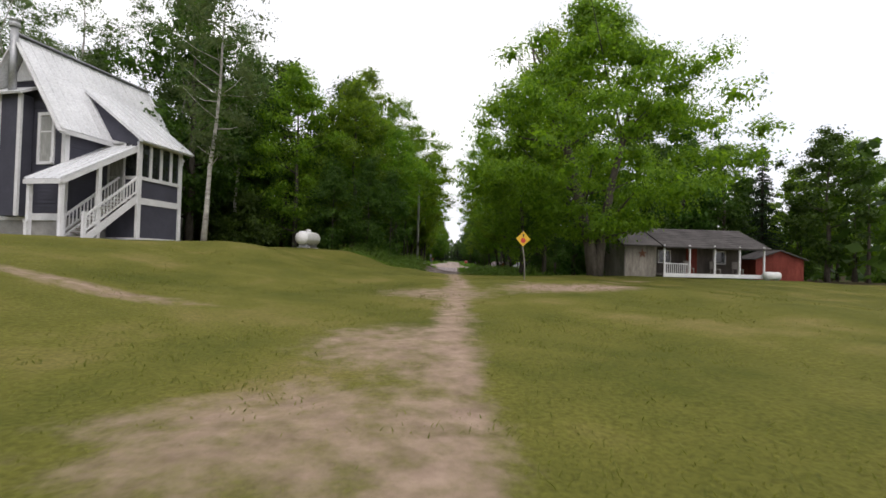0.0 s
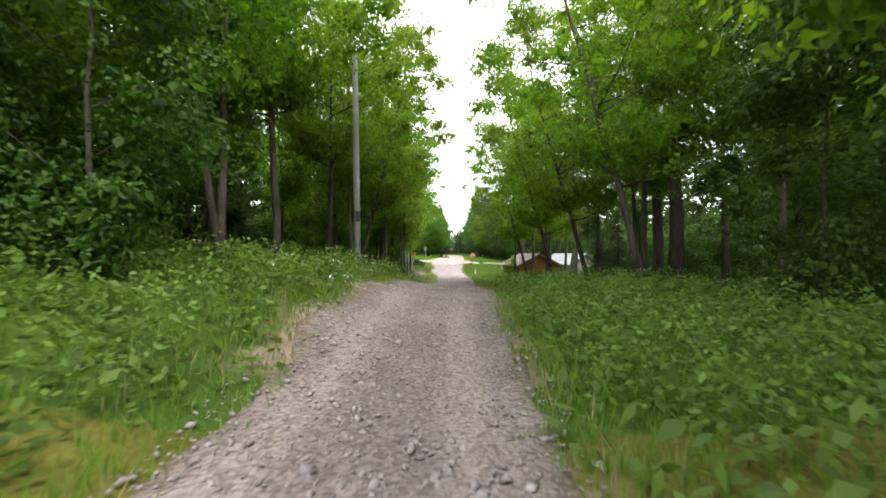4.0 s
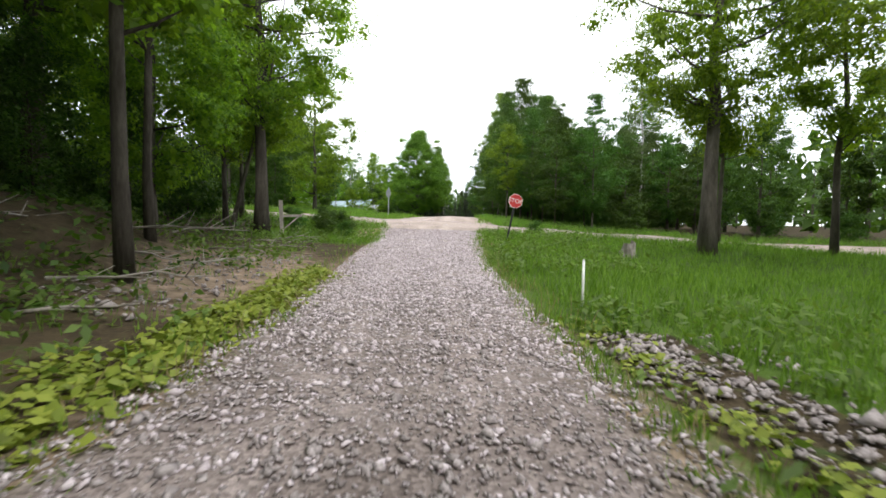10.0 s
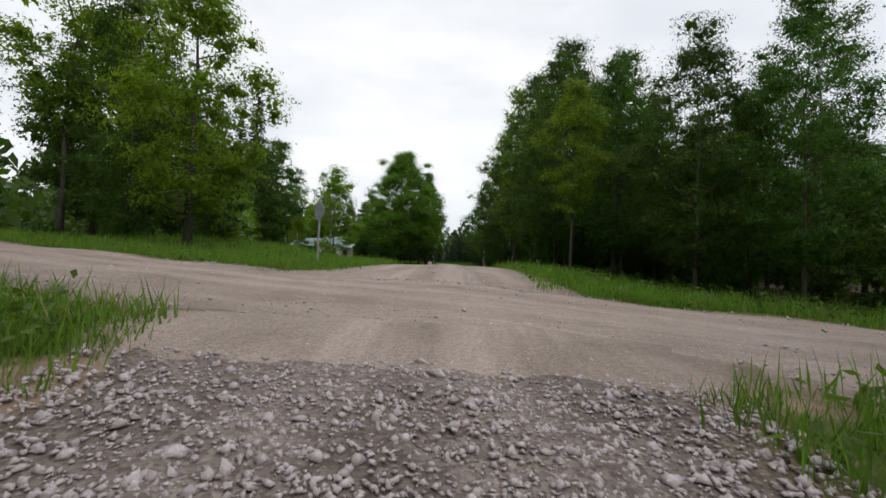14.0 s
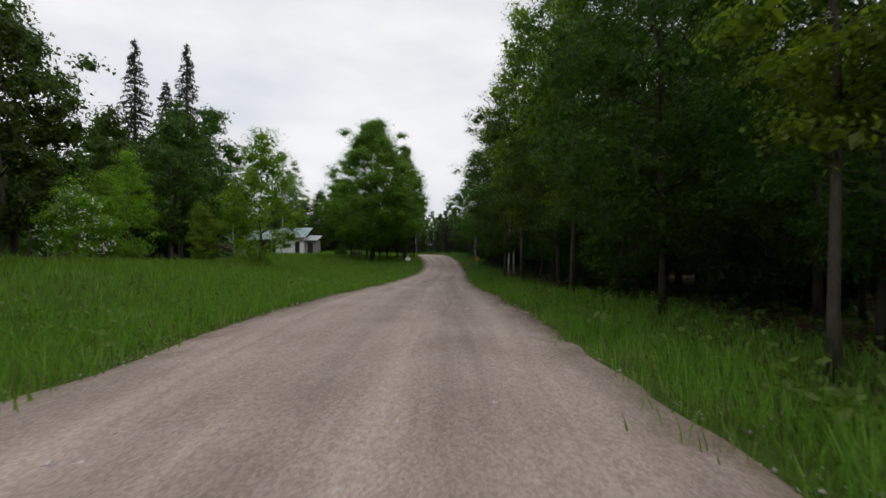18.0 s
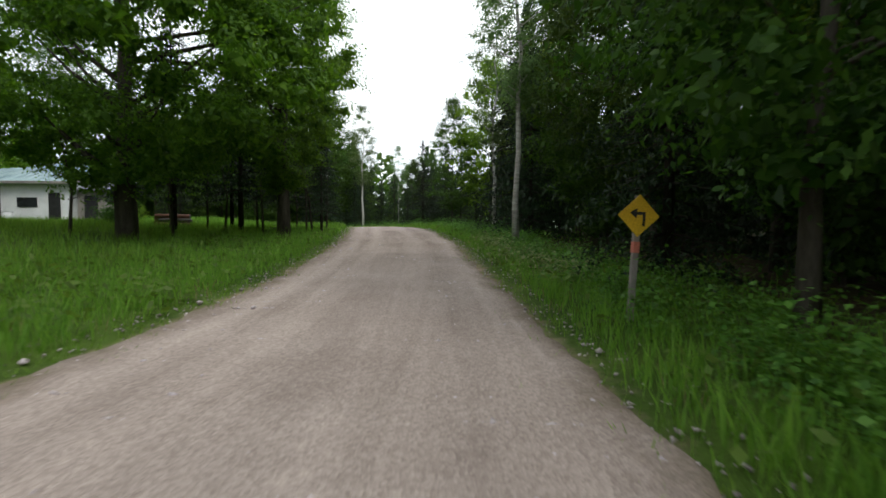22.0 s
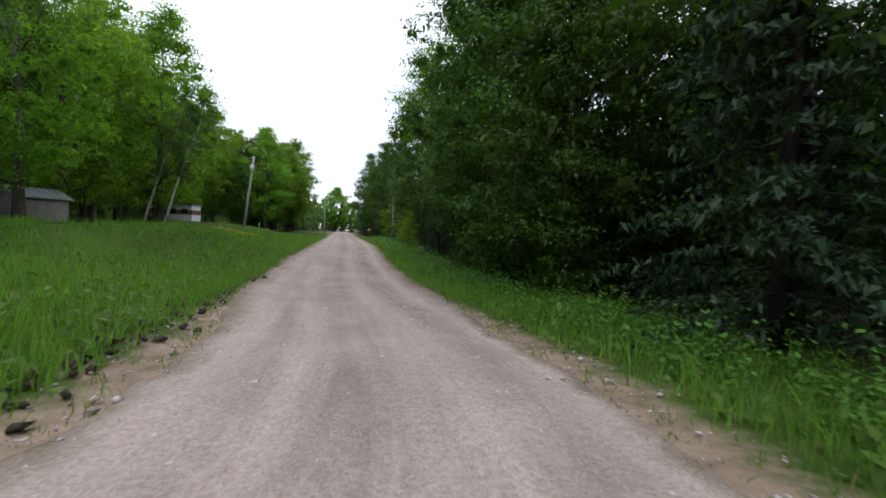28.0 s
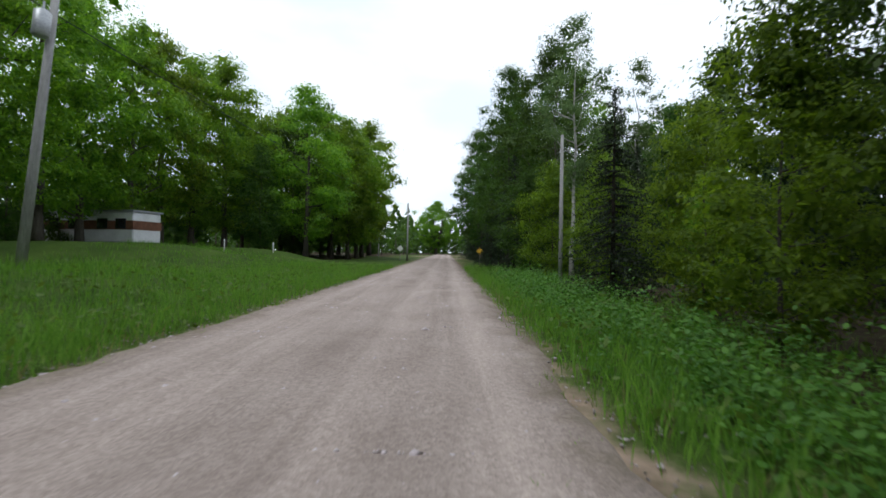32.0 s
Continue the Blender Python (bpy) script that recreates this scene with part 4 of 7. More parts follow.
    pipe = part("chimney_pipe", Shape().tube([(-2.15, Y - 0.6, 6.2), (-2.15, Y - 0.6, 9.0)], [0.14, 0.14], 12), M_GREYMETAL, h, "shiny steel stove pipe", smooth=True)
    part("pipe_cap", Shape().tube([(-2.15, Y - 0.6, 8.95), (-2.15, Y - 0.6, 9.05), (-2.15, Y - 0.6, 9.15), (-2.15, Y - 0.6, 9.25)], [0.2, 0.22, 0.16, 0.2], 12), M_GREYMETAL, pipe)
    part("wall_lamp", Shape().tube([(-0.5, Y - 0.16, 3.2), (-0.5, Y - 0.16, 3.45)], [0.07, 0.06], 8), M_WHITE, h)
    # screened porch on the long side
    x0, x1, y0, y1 = 0.05, 1.75, 2.6, 5.1
    porch = new("porch")
    porch.parent = h
    part("lower_wall", Shape().box(x0, y0 + 0.02, -0.2, x1, y1, 1.85), M_SIDING, porch)
    part("upper_wall", Shape().box(x0, y0 + 0.02, 1.95, x1 - 0.02, y1 - 0.02, 2.95), M_SIDING, porch)
    for z0, z1 in ((-0.15, 0.15), (1.72, 2.02), (2.86, 3.02)):
        part("trim_band", Shape().box(x0, y0 - 0.03, z0, x1 + 0.05, y1 + 0.04, z1), M_WHITE, porch)
    part("header_beam", Shape().box(x0, y0 - 0.03, 4.55, x1 + 0.05, y1 + 0.04, 4.75), M_WHITE, porch)
    ys = np.linspace(y0, y1, 5)
    for i, y in enumerate(ys):
        part("corner_post" if i in (0, 4) else "mullion", Shape().box(x1 - 0.06, y - (0.1 if i in (0, 4) else 0.05), 0.1 if i in (0, 4) else 3.0, x1 + 0.06, y + (0.1 if i in (0, 4) else 0.05), 4.6), M_WHITE, porch)
    for a, b in zip(ys[:-1], ys[1:]):
        part("screen", Shape().box(x1 - 0.035, a + 0.05, 3.02, x1 - 0.02, b - 0.05, 4.55), M_GLASS, porch, "dark insect screen")
    xs = np.linspace(x0, x1, 3)
    for x in xs[:-1]:
        part("mullion", Shape().box(x, y0 - 0.04, 2.0, x + 0.1, y0 + 0.04, 4.6), M_WHITE, porch)
    part("screen", Shape().box(xs[1] + 0.1, y0 - 0.005, 3.02, x1 - 0.06, y0 + 0.01, 4.55), M_GLASS, porch, "dark insect screen")
    part("screen_door", Shape().box(x0 + 0.12, y0 - 0.03, 2.0, xs[1] - 0.02, y0 + 0.01, 4.5), M_CURTAIN, porch)
    # long dormer roof that comes down over the porch
    A, B, C_, D = (x1 + 0.45, y0 - 0.3, 4.6), (x1 + 0.45, y1 + 0.4, 4.6), (-1.05, y1 + 0.4, 7.05), (-1.05, y0 - 0.3, 7.05)
    dorm = part("dormer_roof", Shape().slab(A, B, C_, D, 0.1), M_WHITEMETAL, h, "white metal roof over dormer and porch")
    part("roof_rib", Shape().ribs(A, B, C_, D, 0.45, 0.035, 0.05), M_WHITEMETAL, dorm)
    for yy in (y0, y1):
        part("dormer_cheek", Shape().prism([(-0.95, 6.6), (0.0, E - 0.05), (x1 - 0.05, 4.4), (x1 - 0.05, 4.72), (-0.95, 6.9)], yy - 0.05, yy + 0.05), M_SIDING, h)
    # stair along the wall under its own lean-to roof
    A, B, C_, D = (-0.02, -0.95, 2.3), (x1 - 0.03, -0.95, 2.3), (x1 - 0.03, y0 + 0.2, 4.55), (-0.02, y0 + 0.2, 4.55)
    sr = part("stair_roof", Shape().slab(A, B, C_, D, 0.08), M_WHITEMETAL, h, "sloping white metal roof over the stair")
    part("roof_rib", Shape().ribs(A, B, C_, D, 0.4, 0.035, 0.05), M_WHITEMETAL, sr)
    part("fascia", Shape().box(-0.02, -1.01, 2.07, x1, -0.95, 2.25), M_WHITE, h)
    part("fascia", Shape().beam((x1 - 0.02, -0.95, 2.15), (x1 - 0.02, y0 + 0.15, 4.38), 0.05, 0.18, (0, 0, 1)), M_WHITE, h)
    for x, y in ((0.12, -0.85), (x1 - 0.1, -0.85), (x1 - 0.1, 0.7)):
        part("roof_post", Shape().box(x - 0.07, y - 0.07, -0.6, x + 0.07, y + 0.07, 2.22 + 0.6 * (y + 0.9)), M_WHITE, h)
    stair = new("stair")
    stair.parent = h
    n = 11
    for i in range(n):
        y, z = 0.1 + i * (y0 - 0.3) / n, -0.05 + i * 1.98 / n
        part("tread", Shape().box(0.75, y, z + 0.1, x1 - 0.05, y + 0.24, z + 0.14), M_GREYBOARD, stair)
    for x in (0.72, x1 - 0.02):
        part("stringer", Shape().beam((x, 0.1, -0.05), (x, y0 - 0.05, 1.95), 0.06, 0.28, (0, 0, 1)), M_WHITE, stair)
        part("handrail", Shape().beam((x, 0.05, 0.9), (x, y0 - 0.05, 2.95), 0.07, 0.09, (0, 0, 1)), M_WHITE, stair)
        part("bottom_rail", Shape().beam((x, 0.05, 0.28), (x, y0 - 0.05, 2.3), 0.05, 0.07, (0, 0, 1)), M_WHITE, stair)
        for i in range(16):
            u = (i + 0.5) / 16
            y = 0.05 + u * (y0 - 0.1)
            part("baluster", Shape().box(x - 0.02, y - 0.02, 0.28 + u * 2.02, x + 0.02, y + 0.02, 0.9 + u * 2.05), M_WHITE, stair)
        part("newel_post", Shape().box(x - 0.06, -0.03, -0.5, x + 0.06, 0.09, 1.1), M_WHITE, stair)
    part("slab", Shape().box(0.0, -1.9, -0.6, 2.6, 0.3, -0.02), M_CONCRETE, h, "concrete pad at the foot of the stair")
    return h


build_house()
for x, y in ((-23.2, 15.2), (-25.4, 14.6)):
    t = thing("marker_post", pose(x, y, lz(x, y) - 0.1), "short white post with a flat cap on the lawn", "post", "posts by the house")
    part("shaft", Shape().box(-0.06, -0.06, 0, 0.06, 0.06, 0.75), M_WHITE, t)
    part("cap", Shape().box(-0.09, -0.09, 0.75, 0.09, 0.09, 0.8), M_WHITE, t)


def build_tank(x, y, turn):
    t = thing("propane_tank", pose(x, y, lz(x, y), 0, 0, turn), "white horizontal propane tank on the grass", "gas tank")
    s = Shape()
    n, r, L = 9, 0.5, 1.0
    pts, rad = [], []
    for i in range(n):
        a = math.pi / 2 * i / (n - 1)
        pts.append((-L - r * 0.8 * math.cos(a), 0, 0.72)), rad.append(max(0.02, r * math.sin(a)))
    for i in range(n):
        a = math.pi / 2 * (1 - i / (n - 1))
        pts.append((L + r * 0.8 * math.cos(a), 0, 0.72)), rad.append(max(0.02, r * math.sin(a)))
    part("shell", s.tube(pts, rad, 24), M_TANK, t, smooth=True)
    part("dome", Shape().tube([(0, 0, 1.18), (0, 0, 1.33), (0, 0, 1.38)], [0.2, 0.2, 0.12], 14), M_TANK, t, smooth=True)
    for u in (-0.75, 0.75):
        part("leg", Shape().box(u - 0.06, -0.32, -0.1, u + 0.06, 0.32, 0.34), M_GREYMETAL, t)
        part("block", Shape().box(u - 0.2, -0.4, -0.15, u + 0.2, 0.4, 0.08), M_CONCRETE, t)
    return t


build_tank(-14.6, 28.9, 80)


# ---- signs ----
def diamond(side, y, t=0.012):
    d = side / math.sqrt(2)
    return Shape().prism([(0, -d), (d, 0), (0, d), (-d, 0)], y, y + t)


def build_trail_sign(x, y):
    t = thing("trail_sign", pose(x, y, lz(x, y), 0, 2, 6), "small yellow diamond stop-ahead sign on a thin bent stake", "sign")
    part("stake", Shape().tube([(0.16, 0.0, -0.3), (0.13, 0.0, 0.7), (0.02, 0.02, 1.4), (0, 0.03, 2.15)], [0.028, 0.026, 0.024, 0.022], 8), M_GREYBOARD, t, smooth=True)
    plate = part("plate", diamond(0.46, -0.02), M_YELLOW, t, matrix=pose(0, 0, 1.78))
    part("red_disc", Shape().prism([(0.11 * math.cos(a), 0.11 * math.sin(a) - 0.07) for a in np.linspace(0, 2 * math.pi, 17)[:-1]], -0.028, -0.021), M_RED, plate)
    part("arrow", Shape().prism([(-0.025, 0.08), (0.025, 0.08), (0.025, 0.15), (0.08, 0.15), (0, 0.23), (-0.08, 0.15), (-0.025, 0.15)], -0.028, -0.021), M_BLACK, plate)
    return t


build_trail_sign(-1.85, 14.4)


def text_part(name, body, size, material, parent, m, depth=0.004):
    cu = bpy.data.curves.new(name, "FONT")
    cu.body, cu.size, cu.align_x, cu.align_y, cu.extrude = body, size, "CENTER", "CENTER", depth
    tmp = bpy.data.objects.new(name + "_tmp", cu)
    scene.collection.objects.link(tmp)
    bpy.context.view_layer.update()
    me = bpy.data.meshes.new_from_object(tmp.evaluated_get(bpy.context.evaluated_depsgraph_get()))
    bpy.data.objects.remove(tmp)
    me.materials.clear()
    me.materials.append(material)
    ob = new(name, me)
    ob.parent = parent
    ob.matrix_local = m
    return ob


def build_stop_sign(x, y):
    t = thing("stop_sign", pose(x, y, lz(x, y), -3, 12, 4), "red octagonal stop sign on a leaning dark steel post", "sign")
    part("post", Shape().box(-0.03, -0.02, -0.4, 0.03, 0.03, 2.55).box(-0.05, 0.0, -0.4, -0.03, 0.035, 2.55).box(0.03, 0.0, -0.4, 0.05, 0.035, 2.55), M_BLACK, t, "dark steel channel post")
    oc = lambda r: [(r * math.cos(math.pi / 8 + i * math.pi / 4), r * math.sin(math.pi / 8 + i * math.pi / 4)) for i in range(8)]
    plate = part("plate", Shape().prism(oc(0.385), -0.04, -0.022), M_SIGNWHITE, t, "white rim of the octagon", matrix=pose(0, 0, 2.15))
    part("red_field", Shape().prism(oc(0.36), -0.046, -0.041), M_RED, plate)
    text_part("lettering", "STOP", 0.31, M_SIGNWHITE, plate, pose(0, -0.05, 0, 90, 0, 0))
    part("bolt", Shape().tube([(0, -0.055, 0.3), (0, -0.04, 0.3)], [0.015, 0.015], 6), M_GREYMETAL, plate)
    part("bolt", Shape().tube([(0, -0.055, -0.3), (0, -0.04, -0.3)], [0.015, 0.015], 6), M_GREYMETAL, plate)
    return t


build_stop_sign(3.85, 107.4)


def build_arrow_sign(x, y, turn):
    t = thing("curve_sign", pose(x, y, lz(x, y), 0, 3, turn), "yellow diamond turn-arrow sign on a wooden post with orange tape", "sign")
    part("post", Shape().box(-0.045, -0.02, -0.3, 0.045, 0.06, 2.05), M_GREYBOARD, t)
    plate = part("plate", diamond(0.76, -0.05), M_YELLOW, t, matrix=pose(0, 0, 1.72) @ Matrix.Scale(0.64, 4))
    part("arrow", Shape().prism([(0.10, -0.26), (0.17, -0.26), (0.17, 0.10), (-0.05, 0.10), (-0.05, 0.19), (-0.24, 0.06), (-0.05, -0.07), (-0.05, 0.02), (0.10, 0.02)], -0.056, -0.051), M_BLACK, plate)
    part("tape", Shape().box(-0.052, -0.03, 1.12, 0.052, 0.065, 1.3), M_PINK, t, "orange marking tape")
    return t


build_arrow_sign(11.22, 183.7, -4)


def build_back_sign(x, y, turn, side, z, plate_mat, label, shape="diamond", post=M_GREYBOARD):
    t = thing("road_sign", pose(x, y, lz(x, y), 0, 1.5, turn), label, "sign")
    part("post", Shape().box(-0.04, 0.0, -0.3, 0.04, 0.06, z + side * 0.72), post, t)
    if shape == "diamond":
        part("plate", diamond(side, -0.02), plate_mat, t, matrix=pose(0, 0, z))
    elif shape == "octagon":
        part("plate", Shape().prism([(side * 0.54 * math.cos(math.pi / 8 + i * math.pi / 4), side * 0.54 * math.sin(math.pi / 8 + i * math.pi / 4)) for i in range(8)], -0.02, -0.005), plate_mat, t, matrix=pose(0, 0, z))
    else:
        part("plate", Shape().box(-side / 2, -0.02, -side / 2, side / 2, -0.005, side / 2), plate_mat, t, matrix=pose(0, 0, z))
    return t


ws = build_back_sign(2.25, 182.7, 8, 0.5, 1.7, M_SIGNWHITE, "pale back of a diamond sign on a weathered post")
part("tape", Shape().box(-0.055, -0.035, 1.72, 0.055, 0.07, 2.0), M_PINK, ws, "orange marking tape")
part("batten", Shape().box(-0.03, -0.045, 1.1, 0.03, -0.021, 1.71), M_DARKBOARD, ws, "dark narrow batten across the plate")
build_back_sign(-4.1, 128.3, -48, 0.74, 2.45, M_ALU, "grey back of an octagonal road sign on a steel post", shape="octagon", post=M_GREYMETAL)


# ---- poles and wires ----
def build_pole(x, y, h, label, turn=0, lean=(0, 0), box=False, r=0.15, plate=False):
    t = thing("utility_pole", pose(x, y, lz(x, y), lean[0], lean[1], turn), label, "pole")
    part("shaft", Shape().tube([(0, 0, -0.4), (0, 0, h * 0.5), (0, 0, h)], [r, r * 0.88, r * 0.7], 14), M_POLE, t, smooth=True)
    if box:
        tr = part("transformer", Shape().tube([(0, -0.38, h - 2.0), (0, -0.38, h - 1.95), (0, -0.38, h - 1.2), (0, -0.38, h - 1.12)], [0.2, 0.24, 0.24, 0.12], 14), M_GREYMETAL, t, "grey pole transformer can", smooth=True)
        part("bushing", Shape().tube([(0, -0.38, h - 1.12), (0, -0.38, h - 0.85)], [0.05, 0.03], 8), M_GREYMETAL, tr)
        part("bracket", Shape().box(-0.05, -0.3, h - 1.7, 0.05, 0.0, h - 1.6), M_GREYMETAL, t)
    if plate:
        part("tag", Shape().box(-0.09, -r - 0.02, 2.1, 0.09, -r + 0.03, 2.5), M_BLACK, t, "dark tag nailed on the pole")
    return t


build_pole(-6.8, 46.4, 9.0, "grey wooden utility pole in weeds beside the driveway", 20, plate=True)
build_pole(-57.8, 246.5, 9.6, "leaning grey utility pole with a transformer can", 60, (0, 6), box=True, r=0.16)
build_pole(-140.5, 293, 9.5, "distant utility pole along the road")
build_pole(-102, 282, 9.0, "distant utility pole along the road")
build_pole(-53.6, 266.6, 7.0, "slim pale pole on the road verge", r=0.1)


def build_wire(a, b, sag):
    pts = [Vector(a).lerp(Vector(b), u) - Vector((0, 0, sag * 4 * u * (1 - u))) for u in np.linspace(0, 1, 13)]
    ob = part("power_line", Shape().tube(pts, [0.018] * 13, 5), M_BLACK, None, "thin sagging power line between poles")
    tagged(ob, category="cable")
    return ob


build_wire((-57.8, 245.9, lz(-57.8, 246.5) + 9.3), (-102, 282, lz(-102, 282) + 8.6), 0.8)
build_wire((-102, 282, lz(-102, 282) + 8.6), (-140.5, 293, lz(-140, 293) + 9.1), 0.6)
build_wire((-57.8, 245.9, lz(-57.8, 246.5) + 9.3), (-30, 225, lz(-30, 225) + 9), 0.8)

# ---- cabins and sheds ----
def gable_box(parent, W, L, E, R, wall, roof, over=0.35, board=0.22, ribs=0.45, roof_label="", thick=0.08, boards=True):
    """Walls with a gable on the short sides, ridge along y; the roof's two slopes are parts of their own."""
    part("wall", Shape().prism([(-W / 2, -0.3), (W / 2, -0.3), (W / 2, E), (0, R - 0.05), (-W / 2, E)], 0, L), wall, parent)
    if boards:
        k = int(L / board)
        for s in (-1, 1):
            for i in range(k):
                y = (i + 0.5) * L / k
                part("board", Shape().box(s * W / 2 - 0.012, y - L / k / 2 + 0.008, -0.25, s * W / 2 + 0.012, y + L / k / 2 - 0.008, E - 0.02), wall, parent)
        k = int(W / board)
        for yy in (0, L):
            for i in range(k):
                x = -W / 2 + (i + 0.5) * W / k
                top = E + (R - 0.1 - E) * (1 - (abs(x) + W / k / 2) / (W / 2))
                part("board", Shape().box(x - W / k / 2 + 0.008, yy - 0.012, -0.25, x + W / k / 2 - 0.008, yy + 0.012, top), wall, parent)
    sl = (R - E) / (W / 2)
    for s in (-1, 1):
        a, b = (s * (W / 2 + over), -over, E - sl * over), (s * (W / 2 + over), L + over, E - sl * over)
        c, d = (0, L + over, R), (0, -over, R)
        q = (a, b, c, d) if s > 0 else (b, a, d, c)
        up = (0, 0, 0.05)
        q = [tuple(np.add(p, up)) for p in q]
        ro = part("roof", Shape().slab(*q, thick), roof, parent, roof_label)
        if ribs:
            part("roof_rib", Shape().ribs(*q, ribs, 0.03, 0.05), roof, ro)


def build_brown_shed():
    t = thing("brown_shed", pose(8.9, 79.6, lz(8.9, 82) - 0.1, 0, 0, 6), "small brown board shed with a brown metal roof in the grass", "shed")
    gable_box(t, 4.6, 6.6, 2.0, 3.15, M_BROWNBOARD, M_BROWNMETAL, 0.4, 0.3, 0.4, "brown ribbed metal roof slope")
    part("door", Shape().box(-0.5, -0.05, 0.0, 0.5, -0.016, 1.9), M_BROWNBOARD, t)
    part("corner_board", Shape().box(-2.36, -0.06, -0.2, -2.24, 0.05, 1.9), M_BROWNBOARD, t)
    part("corner_board", Shape().box(2.24, -0.06, -0.2, 2.36, 0.05, 1.9), M_BROWNBOARD, t)


build_brown_shed()
t = thing("grey_shed", pose(16.5, 86.0, lz(16.5, 86) - 0.1, 0, 0, 20), "grey shed with a pale metal roof behind the trees", "shed")
gable_box(t, 4.5, 6.0, 2.1, 3.3, M_GREYBOARD, M_GREYMETAL, 0.4, 0.5, 0.4, "pale metal roof slope")


t = thing("small_shed", pose(-38.6, 224.8, lz(-38.6, 224.8) + 0.1, 0, 0, 35), "small grey shed at the wood's edge above the road", "shed")
gable_box(t, 2.4, 3.2, 1.9, 2.5, M_GREYBOARD, M_GREYMETAL, 0.2, 0.4, 0.4, "pale metal roof slope")


def build_cabin():
    z = lz(14, 30)
    t = thing("cabin", pose(12.6, 33.0, z, 0, 0, 3) @ Matrix.Scale(1.13, 4), "weathered grey cabin with a shingled roof and an open front porch", "cabin")
    # wing with the star panel, then the main room with its porch
    part("wing_wall", Shape().prism([(0, -0.3), (5.2, -0.3), (5.2, 2.6), (2.6, 3.3), (0, 2.5)], 0, 0.12), M_GREYBOARD, t, matrix=pose(-1.2, 0.4, 0, 0, 0, 90))
    part("wing_front", Shape().box(-1.3, 0.35, -0.3, 1.2, 0.5, 2.45), M_GREYBOARD, t)
    for i in range(9):
        x = -1.25 + i * 0.275
        part("board", Shape().box(x + 0.01, 0.33, -0.25, x + 0.265, 0.352, 2.45), M_DEADWOOD, t)
    part("wing_back", Shape().box(-1.3, 5.4, -0.3, 9.3, 5.55, 2.5), M_GREYBOARD, t)
    part("end_wall", Shape().box(9.2, 1.9, -0.3, 9.35, 5.5, 2.5), M_GREYBOARD, t)
    part("front_wall", Shape().box(1.2, 1.9, -0.3, 9.3, 2.05, 2.5), M_DARKBOARD, t)
    part("divider", Shape().box(1.1, 0.4, -0.3, 1.25, 2.0, 2.5), M_GREYBOARD, t)
    star = [(0.34 * (1 if i % 2 == 0 else 0.42) * math.sin(i * math.pi / 5), 0.34 * (1 if i % 2 == 0 else 0.42) * math.cos(i * math.pi / 5)) for i in range(10)]
    part("star", Shape().prism(star, 0.25, 0.31), M_RUST, t, "rusty metal star ornament", matrix=pose(0.05, 0, 1.7))
    roofA = ((-1.7, -0.2, 2.35), (1.6, -0.2, 2.35), (1.6, 2.9, 3.75), (-1.7, 2.9, 3.75))
    roofB = ((1.3, -0.6, 2.25), (9.9, -0.6, 2.25), (9.9, 2.9, 3.85), (1.3, 2.9, 3.85))
    roofC = ((9.9, 6.0, 2.3), (-1.7, 6.0, 2.3), (-1.7, 2.9, 3.75), (9.9, 2.9, 3.85))
    for q in (roofA, roofB, roofC):
        part("roof", Shape().slab(*q, 0.12), M_SHINGLE, t, "dark shingled roof slope")
    for i in range(9):
        u = (i + 1) / 10
        A, B, C_, D = (Vector(p) for p in roofB)
        part("shingle_course", Shape().beam(A.lerp(D, u) + Vector((0, 0, 0.012)), B.lerp(C_, u) + Vector((0, 0, 0.012)), 0.05, 0.02), M_SHINGLE, t)
    part("deck", Shape().box(1.25, -0.5, 0.1, 9.6, 1.9, 0.24), M_GREYBOARD, t, "grey porch deck")
    part("deck_edge", Shape().box(1.25, -0.55, 0.0, 9.6, -0.5, 0.28), M_WHITE, t)
    for x in (1.4, 3.4, 5.4, 7.4, 9.4):
        part("porch_post", Shape().box(x - 0.05, -0.45, 0.2, x + 0.05, -0.35, 2.4), M_WHITE, t)
    part("porch_rail", Shape().box(1.4, -0.43, 0.95, 3.4, -0.37, 1.02), M_WHITE, t)
    for i in range(12):
        x = 1.5 + i * 0.16
        part("baluster", Shape().box(x - 0.02, -0.42, 0.24, x + 0.02, -0.38, 0.95), M_WHITE, t)
    part("door", Shape().box(4.6, 1.84, 0.24, 5.5, 1.9, 2.25), M_REDBOARD, t, "dark red plank door")
    for x in (2.3, 7.0):
        wall_window(t, x, 1.1, x + 0.9, 2.0, 1.9, 0.08)
    for x in (4.2, 6.4, 8.3):
        c = new("porch_chair")
        c.matrix_world = t.matrix_world @ pose(x, 0.9, 0.24)
        tagged(c, "pale slatted chair on the cabin porch", "chair", "porch chairs")
        part("seat", Shape().box(-0.28, -0.28, 0.38, 0.28, 0.28, 0.44), M_GREYBOARD, c)
        part("backrest", Shape().box(-0.28, 0.26, 0.42, 0.28, 0.32, 1.0), M_GREYBOARD, c)
        for i in (-1, 1):
            for j in (-1, 1):
                part("leg", Shape().box(i * 0.24 - 0.03, j * 0.24 - 0.03, 0, i * 0.24 + 0.03, j * 0.24 + 0.03, 0.4), M_GREYBOARD, c)
    tk = thing("small_tank", t.matrix_world @ pose(9.6, -0.9, -0.1), "small white tank lying beside the cabin porch", "gas tank")
    part("shell", Shape().tube([(-0.62, 0, 0.35), (-0.55, 0, 0.35), (0.55, 0, 0.35), (0.62, 0, 0.35)], [0.1, 0.3, 0.3, 0.1], 16), M_TANK, tk, smooth=True)
